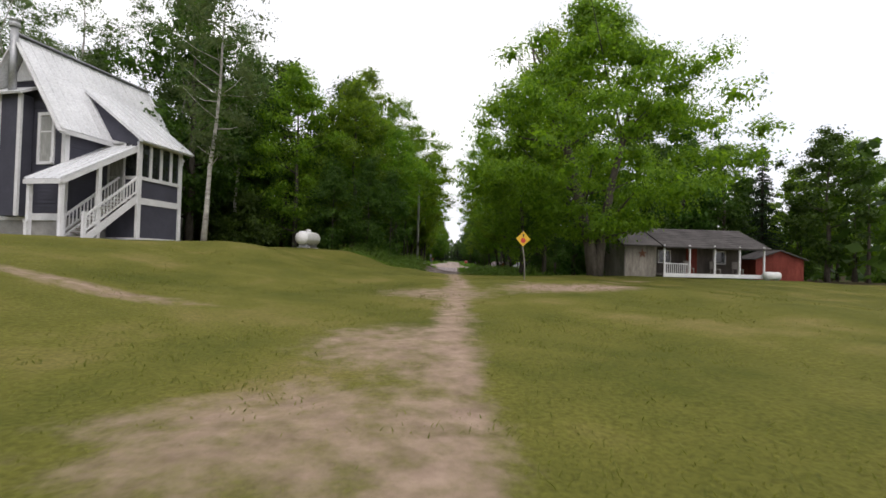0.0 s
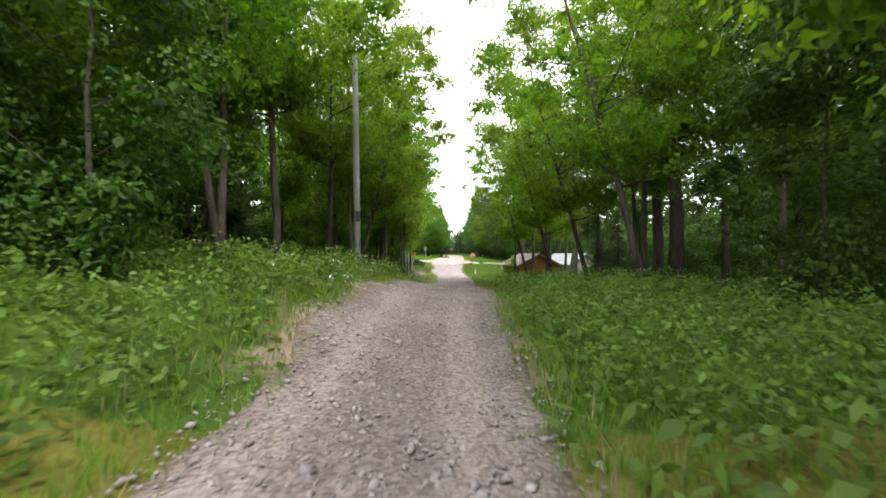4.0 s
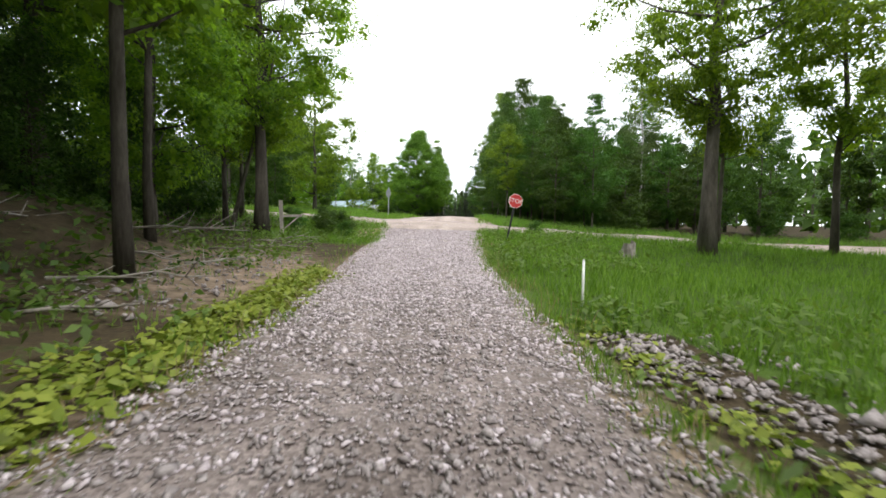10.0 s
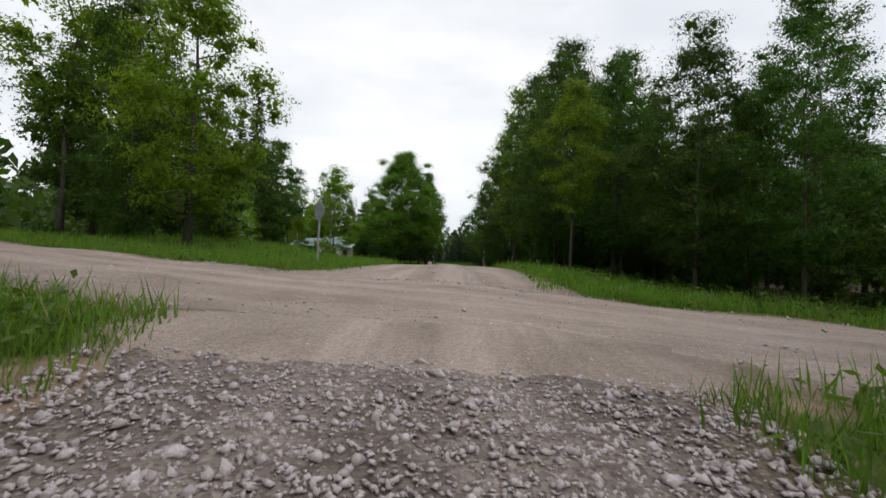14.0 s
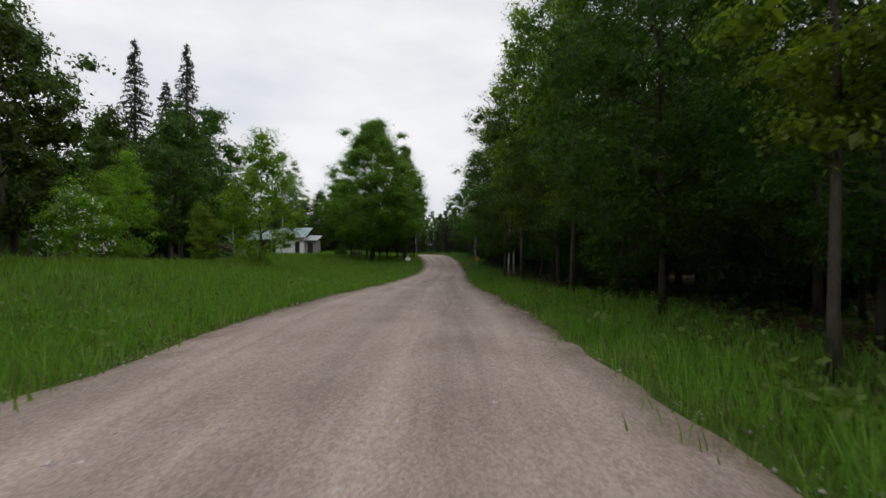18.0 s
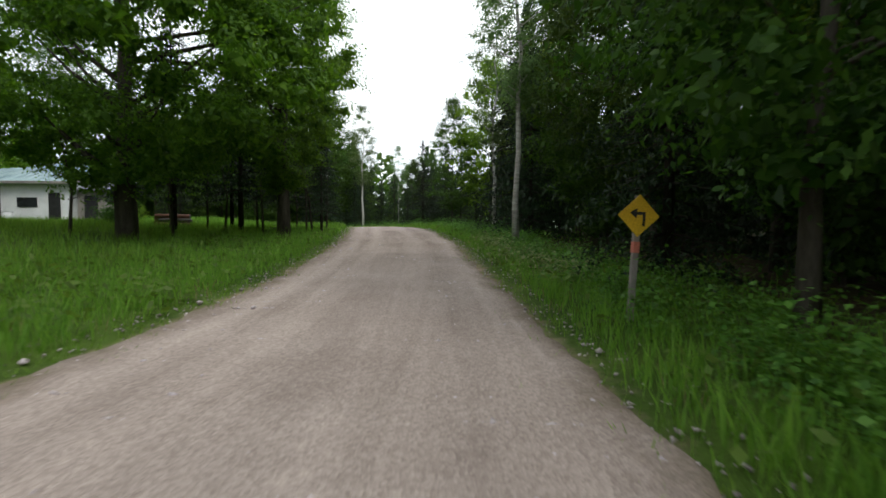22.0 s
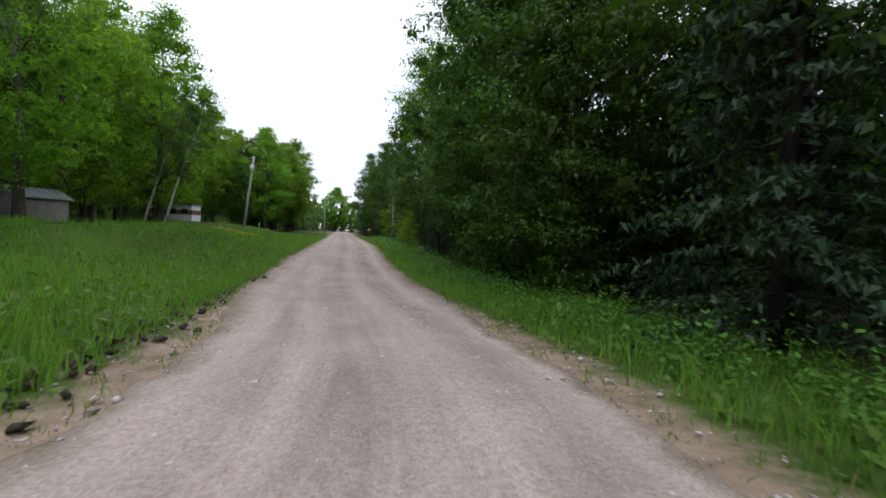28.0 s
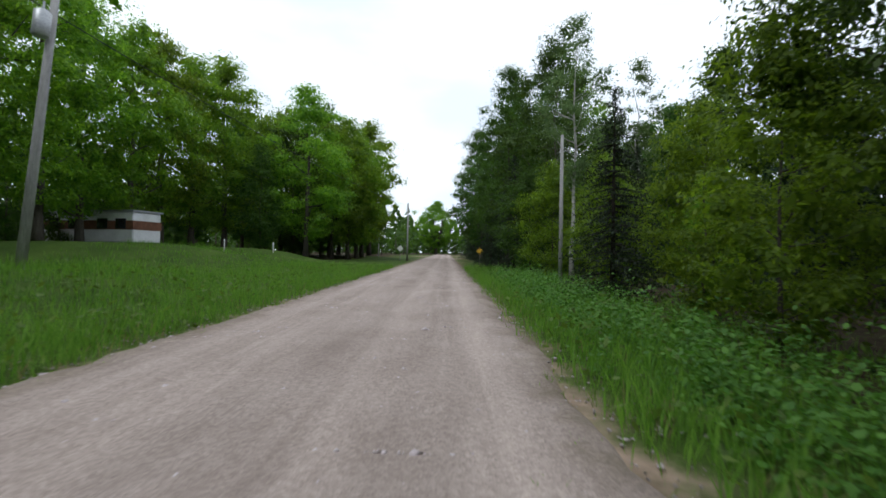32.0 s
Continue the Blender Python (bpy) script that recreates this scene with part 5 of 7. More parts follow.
    for u in (-0.4, 0.4):
        part("foot", Shape().box(u - 0.04, -0.2, 0, u + 0.04, 0.2, 0.12), M_GREYMETAL, tk)


build_cabin()
t = thing("red_shed", pose(26.6, 35.6, lz(26, 35) - 0.1, 0, 0, -12) @ Matrix.Scale(1.1, 4), "faded red board shed with a low grey roof", "shed")
gable_box(t, 3.6, 3.4, 1.9, 2.6, M_REDBOARD, M_SHINGLE, 0.25, 0.3, 0, "grey shed roof slope")


def build_hut():
    t = thing("roadside_hut", pose(-27.4, 217.8, lz(-22, 217), 0, 0, -5) @ Matrix.Scale(1.3, 4), "low white hut with a teal metal roof and an open lean-to", "hut")
    part("wall", Shape().box(3.0, 0, -0.3, 7.2, 3.6, 2.5), M_WHITE, t, "patchy white painted wall")
    part("window", Shape().box(4.0, -0.04, 1.0, 5.2, 0.0, 1.6), M_GLASS, t)
    # no opening here: a black panel paints the shade inside the doorway
    part("door", Shape().box(5.9, -0.04, -0.2, 6.6, 0.0, 1.9), M_BLACK, t, "black panel painting the unlit inside of an open doorway")
    q = ((2.7, -0.4, 2.55), (7.6, -0.4, 2.55), (7.6, 3.4, 4.15), (2.7, 3.4, 4.15))
    ro = part("roof", Shape().slab(*q, 0.08), M_TEALMETAL, t, "faded teal ribbed roof")
    part("roof_rib", Shape().ribs(*q, 0.5), M_TEALMETAL, ro)
    q = ((-1.6, -1.4, 2.15), (3.0, -1.4, 2.3), (3.0, 3.2, 3.9), (-1.6, 3.2, 3.65))
    ro = part("lean_to_roof", Shape().slab(*q, 0.07), M_TEALMETAL, t, "paler teal lean-to roof")
    part("roof_rib", Shape().ribs(*q, 0.5), M_TEALMETAL, ro)
    for x in (-1.4, 0.8, 2.8):
        part("post", Shape().box(x - 0.06, -1.3, -0.4, x + 0.06, -1.18, 2.2), M_GREYBOARD, t)
    part("back_wall", Shape().box(-1.4, 3.0, -0.3, 3.0, 3.1, 2.8), M_DARKBOARD, t)
    part("side_room", Shape().box(7.25, 0.5, -0.3, 8.9, 3.2, 2.1), M_GREYBOARD, t, "grey boarded side room")
    part("side_roof", Shape().slab((7.2, 0.2, 2.15), (9.2, 0.2, 2.1), (9.2, 3.3, 2.9), (7.2, 3.3, 2.95), 0.07), M_GREYMETAL, t, "grey sheet metal roof")
    # likewise a black panel for the shade inside, the wall behind is solid
    part("side_door", Shape().box(7.7, 0.46, -0.2, 8.5, 0.5, 1.75), M_BLACK, t, "black panel painting the unlit inside of an open doorway")
    part("fascia", Shape().box(2.7, -0.46, 2.42, 7.6, -0.4, 2.58), M_GREYBOARD, t)
    for x, y, mat, label in ((-27.6, 216.4, M_WHITE, "white barrel under the lean-to"), (-26.8, 215.6, M_TEALMETAL, "faded blue barrel in front of the hut"), (-21.6, 215.6, M_WHITE, "white barrel beside the hut wall")):
        w = thing("barrel", pose(x, y, lz(x, y)), label, "barrel", "barrels by the hut")
        part("drum", Shape().tube([(0, 0, 0), (0, 0, 0.85)], [0.29, 0.29], 14), mat, w, smooth=True)
        part("rim", Shape().tube([(0, 0, 0.84), (0, 0, 0.88)], [0.31, 0.31], 14), M_GREYMETAL, w)
    o = thing("outbuilding", pose(-34.5, 219.5, lz(-34.5, 219.5), 0, 0, 6), "small dark weathered outbuilding beside the hut", "shed")
    gable_box(o, 3.0, 3.6, 2.1, 3.3, M_DARKBOARD, M_GREYMETAL, 0.25, 0.2, 0.5, "grey metal roof")


build_hut()


def build_trailer():
    t = thing("mobile_home", pose(-91.5, 240.6, lz(-88, 244), 0, 0, 48) @ Matrix.Scale(1.2, 4), "old white trailer home with a dull red stripe", "trailer")
    L, W, H = 8.0, 2.5, 2.6
    part("body", Shape().box(0, 0, 0.35, L, W, H), M_WHITE, t, bevel=0.08)
    part("stripe", Shape().box(-0.012, -0.012, 1.3, L + 0.012, W + 0.012, 1.95), M_RUST, t, "dull red painted stripe")
    part("roof", Shape().box(-0.1, -0.1, H, L + 0.1, W + 0.1, H + 0.12), M_GREYMETAL, t)
    for x in (0.6, 2.3, 4.9, 6.5):
        part("window", Shape().box(x, W, 1.35, x + 0.9, W + 0.03, 2.1), M_GLASS, t)
        part("window", Shape().box(x, -0.03, 1.35, x + 0.9, 0, 2.1), M_GLASS, t)
    part("door", Shape().box(4.0, W, 0.5, 4.7, W + 0.03, 2.35), M_RUST, t)
    for x in (1.5, 6.2):
        part("loose_panel", Shape().box(x, W + 0.01, 0.4, x + 0.5, W + 0.05, 1.2), M_RUST, t)
    for x in (2.0, 6.8):
        part("wheel", Shape().tube([(x, W - 0.25, 0.3), (x, W + 0.0, 0.3)], [0.33, 0.33], 16), M_BLACK, t)
    part("vent_pipe", Shape().tube([(3.0, 1.2, H), (3.0, 1.2, H + 0.5)], [0.05, 0.05], 8), M_GREYMETAL, t)


build_trailer()

# ---- single trees that the road passes ----
K["lawn_maple"] = [hardwood("lawn_maple", 81, 16.5, 8.4, 2.4, 330, 74, 0.25, M_BARK, M_LEAF, "great spreading maple with several stems beside the lawn", stems=4, full=0.62, thick=0.03, limbs=32, sig=0.62)]
plant("lawn_maple", 5.0, 24.0, 1.08, 20)
K["lawn_birch"] = [hardwood("lawn_birch", 82, 17, 3.0, 4.5, 130, 22, 0.2, M_BIRCH, M_ASPEN, "tall birch with a pale leaning trunk beside the house", full=0.9, lean=0.06, thick=0.0085, limbs=16, sig=0.36, core=0.12)]
for x, y, sc, turn in ((3.4, 42.6, 0.95, 180), (4.2, 50.0, 0.9, 175), (-8.4, 56.5, 1.0, 0), (-10.6, 108.6, 0.9, 0), (4.9, 58.5, 0.95, 178), (5.2, 67.5, 0.9, 172)):
    plant("lean_maple", x, y, sc, turn)
plant("lawn_birch", -19.0, 22.2, 1.12, 0)
K["round_tree"] = [hardwood("round_tree", 83, 14.5, 6.2, 1.6, 520, 84, 0.16, M_BARK, M_ROUND, "broad round-crowned maple with low boughs standing in the meadow", full=0.62, thick=0.017, limbs=26, sig=0.55, core=0.7)]
K["stout_maple"] = [hardwood("maple_tree", 84, 19, 4.1, 2.4, 300, 70, 0.17, M_BARK, M_ROUND, "stout dark-trunked maple with dense low boughs in the meadow", full=0.7, thick=0.0165, limbs=22, sig=0.5, core=0.7)]
K["pine"] = [conifer("fir_tree", 66, 11, 2.6, "dark fir with bare lower stem under the meadow maples", 0.2, 0.3, sparse=3.2, size=0.13)]
plant("round_tree", -3.2, 196.6, 1.5)
plant("stout_maple", 1.9, 201.3, 1.0)
for x, y, sc in ((-1.2, 204.6, 1.1), (-4.6, 204.0, 1.15), (0.6, 206.4, 0.9), (3.4, 204.4, 0.62), (-7.4, 205.0, 0.95), (-2.6, 207.4, 0.9)):
    plant("pine", x, y, sc)

for kind, x, y, sc in (
        ("forest", -5.9, 69.4, 1.0), ("forest", 5.4, 75.4, 0.95), ("forest", 10.2, 73.8, 1.0), ("forest", -6.8, 84.6, 0.9), ("forest", -8.9, 73.4, 1.0),
        ("forest", -9.6, 70.3, 1.0), ("forest", 8.4, 72.6, 1.0), ("forest", 6.0, 69.8, 1.1), ("forest", 9.2, 56.0, 1.15), ("forest", 6.9, 50.0, 1.2), ("forest", -8.6, 87.8, 0.95), ("forest", -13.5, 90.5, 1.0),
        ("old_maple", 12.6, 104.6, 1.05), ("lane_maple", 14.6, 107.0, 0.95), ("forest", 18.5, 104.5, 1.05), ("lane_maple", 17.0, 98.5, 1.1), ("forest", -12.0, 113.5, 1.0), ("forest", -11, 109, 0.9),
        ("lane_maple", -8.2, 53.5, 1.0), ("lane_maple", -7.0, 62.0, 1.0), ("lane_maple", -6.6, 77.5, 1.0), ("lane_maple", -6.4, 88.5, 0.95), ("lane_maple", 5.6, 63.5, 0.95), ("lane_maple", -8.4, 49.0, 1.05), ("lane_maple", 7.6, 42.0, 0.95), ("young", 6.1, 80.6, 0.3), ("young", 6.0, 84.2, 0.26),
        ("edge_maple", -16, 247.5, 1.3), ("edge_maple", -21, 250.6, 1.2), ("edge_maple", -26, 253.6, 1.0), ("edge_maple", -34, 258.8, 1.1), ("edge_maple", -11, 244.7, 1.4), ("maple", -49, 235.5, 1.55), ("edge_maple", -6, 241.4, 1.35), ("edge_maple", -0.6, 237.4, 1.25),
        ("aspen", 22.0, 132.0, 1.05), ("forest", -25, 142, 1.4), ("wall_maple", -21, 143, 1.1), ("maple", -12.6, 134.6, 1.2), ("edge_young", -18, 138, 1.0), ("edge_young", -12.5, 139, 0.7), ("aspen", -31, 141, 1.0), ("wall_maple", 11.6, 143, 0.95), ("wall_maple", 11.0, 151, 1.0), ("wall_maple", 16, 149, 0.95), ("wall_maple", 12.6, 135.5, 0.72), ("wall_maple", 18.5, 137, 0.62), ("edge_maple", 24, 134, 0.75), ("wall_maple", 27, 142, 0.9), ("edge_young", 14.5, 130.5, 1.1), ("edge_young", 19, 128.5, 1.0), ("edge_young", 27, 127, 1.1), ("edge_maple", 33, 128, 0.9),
        ("spruce", -38.5, 197, 1.95), ("spruce", -35.0, 199, 1.85), ("spruce", -32.4, 200, 2.0), ("young", -9.8, 163, 1.35), ("young", -13.0, 160, 0.6), ("young", -20, 160, 0.9), ("young", -23, 168, 1.1), ("wall_maple", -37, 222, 1.2),
        ("aspen", -39.5, 219, 1.3), ("aspen", -36, 214, 1.1),
        ("aspen", 13.6, 175.2, 0.9), ("aspen", 14.6, 177.0, 0.85), ("aspen", 13.2, 197.5, 1.0), ("aspen", 14.5, 207.5, 0.95), ("fir", 15, 201, 1.2), ("fir", 14.3, 187.5, 1.3),
                ("lane_maple", -9.0, 43.0, 1.1), ("twin_tree", -8.8, 38.4, 0.9),
        ("old_maple", -8.5, 107.2, 1.0), ("old_maple", -8.1, 71.8, 0.95), ("old_maple", 7.0, 47.4, 1.0), ("old_maple", 8.8, 52.4, 0.95), ("old_maple", -12.5, 99, 1.0), ("old_maple", -14.0, 105, 1.0), ("old_maple", -17.5, 110, 0.95), ("edge_young", -12.2, 103, 0.8), ("edge_young", -15.5, 107.5, 0.9), ("edge_young", -11, 97, 0.6), ("lane_maple", -11.6, 110.2, 0.9), ("old_maple", -11.5, 90, 1.0),
        ("lane_maple", 7.4, 57.2, 1.0), ("lane_maple", 11.5, 46, 1.05), 
        ("maple", -17, 34, 1.2), ("maple", -11.7, 40, 1.15), ("edge_young", -13.6, 32.6, 0.95), ("edge_young", -10.8, 33.4, 0.9), ("edge_young", -9.0, 34.6, 0.85),
        ("aspen", -39, 33, 1.25), ("aspen", -34, 32.5, 1.3), ("aspen", -30, 34, 1.25), ("aspen", -26, 33, 1.3), ("aspen", -22, 34, 1.15), ("aspen", -37, 29, 1.2),
        ("spruce", 29, 41, 0.85), ("maple", 41, 43, 1.2), ("maple", 37, 46, 1.0), ("edge_young", 34, 42, 1.0),
        ("fir", 15.0, 74.5, 0.55), ("fir", 17.0, 78.0, 0.6), ("fir", 18.5, 75.5, 0.65), ("fir", 20.5, 80.5, 0.6), ("fir", 22.0, 77.5, 0.7), ("fir", 23.5, 83.5, 0.6), ("thicket", 13.4, 70.2, 0.85), ("thicket", 14.8, 72.4, 1.0), ("thicket", 17.8, 74.4, 1.1), ("thicket", 21.0, 75.2, 1.1), ("thicket", 19.2, 79.2, 1.1), ("thicket", 16.0, 71.6, 0.9), ("thicket", 19.4, 72.4, 1.0), ("thicket", 24.5, 80.0, 1.0), ("thicket", 21.6, 86.0, 0.8), ("fir", 8.5, 60.5, 0.6), ("fir", 11.5, 64, 0.7), ("fir", 10.2, 57.5, 0.55),
        ("aspen", -23.5, 199.8, 1.0), ("aspen", -27.5, 206, 1.05), ("aspen", -41, 224, 1.3), ("maple", -30.8, 225.5, 1.3), ("aspen", -23.8, 223.6, 1.2), ("aspen", -21.6, 223.9, 1.15), ("maple", -43, 228, 1.7), ("maple", -42, 222, 1.6), ("thicket", -9.6, 207.8, 0.5), ("young", -28.9, 249.7, 0.38),
        ("fir", -17, 247, 1.2), ("aspen", -54.4, 268.2, 0.76), ("aspen", -54.0, 272.6, 0.72), ("young", -45, 263.5, 0.7),
        ("aspen", -46.7, 235.3, 0.75), ("aspen", -47.8, 233.9, 0.7), ("fir", -10.5, 244.0, 1.0), ("aspen", 4.4, 230.4, 0.8), ("aspen", 8.6, 235.6, 0.6), ("aspen", -67.3, 279.5, 1.0), ("maple", 16.6, 217.5, 1.15), ("maple", 20.0, 213.5, 1.1), ("spruce", 16.8, 207.5, 1.0), ("fir", 15.6, 205.5, 1.5), ("lawn_maple", -207, 346, 1.35)):
    plant(kind, x, y, sc)
for ob in [o for o in bpy.data.objects if o.get("category") == "tree"]:
    p = ob.matrix_basis.translation
    if (-49 < p.x < -46) and (233 < p.y < 236):
        ob.matrix_basis = pose(p.x, p.y, p.z, 0, 0, 59.4) @ pose(0, 0, 0, 0, 16, 0) @ Matrix.Scale(0.75, 4)
        ob["label"] = "thin aspen leaning over the verge"

for i, s in enumerate(np.arange(4, 62, 2.6)):
    p = WAY[-1, :2] + np.array((-0.86, 0.51)) * s + np.array((-0.51, -0.86)) * ((30 if i % 2 else 34) + rng.normal() * 0.8)
    plant("maple" if i % 2 else "edge_young", p[0], p[1], rng.uniform(1.5, 1.8) if i % 2 else rng.uniform(1.1, 1.4))

for x, y, s in ((-6.2, 110.6, 0.62), (-7.2, 109.0, 0.5), (-5.6, 108.6, 0.5), (-8.2, 111.0, 0.5), (-5.9, 112.2, 0.45), (6.2, 111.2, 0.4), (-4.7, 110.2, 0.42), (-5.3, 111.6, 0.5), (-4.6, 108.6, 0.4)):
    plant("shrub", x, y, s, label="low weedy bush beside the driveway mouth")

plant("lane_maple", -29.6, 255.2, 1.3, label="tall maple whose crown leans over the gravel road")

# ---- the woods on both sides ----
def fill_woods():
    g = np.random.default_rng(5)
    cand = np.c_[g.uniform(-125, 62, 26000), g.uniform(-6, 330, 26000)]
    line = np.concatenate([trail_line, drive_line, road_line[road_line[:, 0] > -150]])
    d, _ = gap_to(line, cand[:, 0], cand[:, 1], 6)
    ok = (~is_open(cand[:, 0], cand[:, 1])) & (d < np.where(cand[:, 1] < 118, 40, 34))
    cand, d = cand[ok], d[ok]
    _, s_road = gap_to(road_line, cand[:, 0], cand[:, 1], 6)
    pts = [tuple(p) for p in planted]
    cell = {}
    for p in pts:
        cell.setdefault((int(p[0] // 6), int(p[1] // 6)), []).append(p)
    for (x, y), dd, side in zip(cand, d, s_road):
        lane = 30 < y < 118 and x < 30
        dark_side = not lane and y > 118 and (side < 0)
        need = (3.4 if y < 46 and x < -9 else 3.5 if 46 < y < 84 and x > 4 else 3.2 if y < 46 else (3.6 if y < 66 else 2.6) if dd < 16 else 3.3 if dd < 24 else 3.8) if lane else ((3.8 if 168 < y < 212 else 2.7 if x > -30 and y > 212 else 3.2) if dd < 10 else 2.9 if dd < 16 else 3.7) if dark_side else (2.8 if dd < 14 else 4.2 if dd < 22 else 5.4)
        k = (int(x // 6), int(y // 6))
        if any((x - a) ** 2 + (y - b) ** 2 < need * need for i in (-1, 0, 1) for j in (-1, 0, 1) for a, b in cell.get((k[0] + i, k[1] + j), ())):
            continue
        cell.setdefault(k, []).append((x, y))
        u = g.uniform()
        edge = dd < 9.5
        bank = not lane and y > 118 and not dark_side
        if lane and 46 < y < 84 and x > 4:
            kind = "forest" if u < 0.5 else "young" if u < 0.62 else "thicket" if u < 0.8 else "maple"
        elif lane and y > 46:
            kind = "forest" if u < 0.6 else "maple" if u < 0.84 else "young" if u < 0.92 else "shrub"
        elif y < 34 and x > -4:
            kind = "maple" if u < 0.6 else "forest"
        elif y < 34:
            kind = "maple" if u < 0.5 else "forest" if u < 0.84 else "aspen" if u < 0.89 else "spruce"
        elif dark_side:
            kind = "wall_maple" if u < 0.45 else "edge_maple" if u < 0.6 else "fir" if u < 0.72 else "edge_young" if u < 0.8 else "spruce" if u < 0.87 else "aspen" if u < 0.91 else "forest"
            if y < 165 and kind in ("aspen", "fir", "spruce", "forest"):
                kind = "wall_maple" if u < 0.86 else "edge_maple"
            if x > 4 and y > 212:
                kind = "fir" if u < 0.6 else "edge_young" if u < 0.8 else "edge_maple"
            if -64 < x < -41 and y > 212:
                kind = "edge_young" if u < 0.5 else "young" if u < 0.8 else "fir"
            elif dd < 8.4:
                kind = "wall_maple" if u < 0.5 else "forest" if u < 0.62 and y < 212 else "fir" if y > 165 else "edge_maple"
            if -24 < x <= 4 and y > 212:
                kind = "fir" if u < 0.3 else "spruce" if u < 0.4 else "edge_maple" if u < 0.55 else "wall_maple"
        elif y < 46 and dd > 6:
            kind = "maple" if u < 0.5 else "edge_young" if u < 0.75 else "edge_maple"
        else:
            kind = "maple" if u < 0.5 else "edge_young" if u < 0.72 else "edge_maple" if u < 0.86 else "aspen" if u < 0.94 else "spruce"
        if bank and x < -15 and kind in ("aspen", "spruce"):
            kind = "edge_young" if kind == "aspen" else "maple"
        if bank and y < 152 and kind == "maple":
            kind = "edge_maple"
        # deep hardwoods take the leaf tone that has shade put into its colour
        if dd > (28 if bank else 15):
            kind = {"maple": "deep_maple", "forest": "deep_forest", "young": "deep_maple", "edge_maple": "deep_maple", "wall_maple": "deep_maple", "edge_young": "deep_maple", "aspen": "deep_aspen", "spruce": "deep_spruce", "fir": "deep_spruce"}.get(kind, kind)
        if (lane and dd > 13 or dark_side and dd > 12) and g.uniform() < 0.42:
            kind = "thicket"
        tall = min(np.interp(x, [-85, -64, -60, -43, -38, -31, -12, 2], [1.25, 1.1, 0.85, 0.72, 0.8, 0.9, 1.0, 1.1]), (0.95 if kind in ("edge_young", "fir") else 0.68) if x > 4 and y > 212 else 9, np.interp(y, [126, 140, 158], [0.58, 0.74, 1.05])) if dark_side else np.interp(x, [-60, -40], [1.6, 1.35]) if bank else 1.0
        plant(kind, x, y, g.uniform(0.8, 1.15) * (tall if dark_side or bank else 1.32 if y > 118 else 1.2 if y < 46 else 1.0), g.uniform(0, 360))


fill_woods()
# kinds that were never planted do not stay behind
for src in [o for v in K.values() for o in v]:
    if id(src) not in used:
        for o in [*src.children_recursive, src]:
            bpy.data.objects.remove(o)


def far_woods():
    """Distant tree belt that closes the view: crowns of large leaf clumps, joined."""
    g = np.random.default_rng(9)
    P, sh = [], Shape()
    line = np.concatenate([trail_line, drive_line, road_line])
    x, y = g.uniform(-330, 140, 14000), g.uniform(-40, 460, 14000)
    d, _ = gap_to(line, x, y, 10)
    dc, _ = gap_to(county_line, x, y, 10)
    ok = (d > 38) & (d < 125) & (dc > 9) & ~((y < 12)) | ((x < -150) & (d > 10) & (d < 45) & (x > -330))
    xs, ys = x[ok], y[ok]
    keep, cell = [], {}
    for a, b in zip(xs, ys):
        i, j = int(a // 7), int(b // 7)
        if all((a - c) ** 2 + (b - e) ** 2 > 45 for u in (-1, 0, 1) for v in (-1, 0, 1) for c, e in cell.get((i + u, j + v), ())):
            keep.append((a, b))
            cell.setdefault((i, j), []).append((a, b))
    Z = land(np.array([k[0] for k in keep]), np.array([k[1] for k in keep]))
    for (a, b), z in zip(keep, Z):
        h, r = g.uniform(11, 17), g.uniform(3.2, 4.6)
        n = 130
        zz = g.beta(1.1, 1.2, n)
        R = r * np.maximum(0.2, np.sin(np.pi * zz ** 0.7)) * np.sqrt(g.uniform(0.3, 1, n))
        an = g.uniform(0, 6.28, n)
        P.append(np.c_[a + R * np.cos(an), b + R * np.sin(an), z + 0.6 + zz * h])
        sh.tube([(a, b, z - 0.3), (a, b, z + h * 0.7)], [0.18, 0.06], 5)
    ob = new("far_woods", fast_mesh("far_woods", *leaf_cloud(np.concatenate(P), 1.25, g, 0.4, 0.2, 0.75), M_LEAF_SHADE))
    tagged(ob, "distant belt of mixed green woodland", "woods", kind="stuff")
    ob2 = part("far_trunks", sh, M_BARK, ob)
    tagged(ob2, kind="stuff")


far_woods()

# ---- grass, weeds and stones ----
def blades(P, h, w, g, bend=0.35):
    """Single bent blades: a tapered quad below, a tip above."""
    n = len(P)
    a = g.uniform(0, 2 * np.pi, n)
    u = np.c_[np.cos(a), np.sin(a), 0 * a]
    b = g.uniform(0, 2 * np.pi, n)
    lean = np.c_[np.cos(b), np.sin(b), 0 * b] * (h * bend * g.uniform(0.3, 1.4, n))[:, None]
    up = np.c_[0 * h, 0 * h, h]
    ww = (w * g.uniform(0.7, 1.3, n))[:, None]
    V = np.stack([P - u * ww * 0.35, P + u * ww * 0.5 + up * 0.45 + lean * 0.25, P + up + lean, P - u * ww * 0.5 + up * 0.5 + lean * 0.3], 1).reshape(-1, 3)
    return V, np.arange(n)[:, None] * 4 + np.array([0, 1, 2, 3])


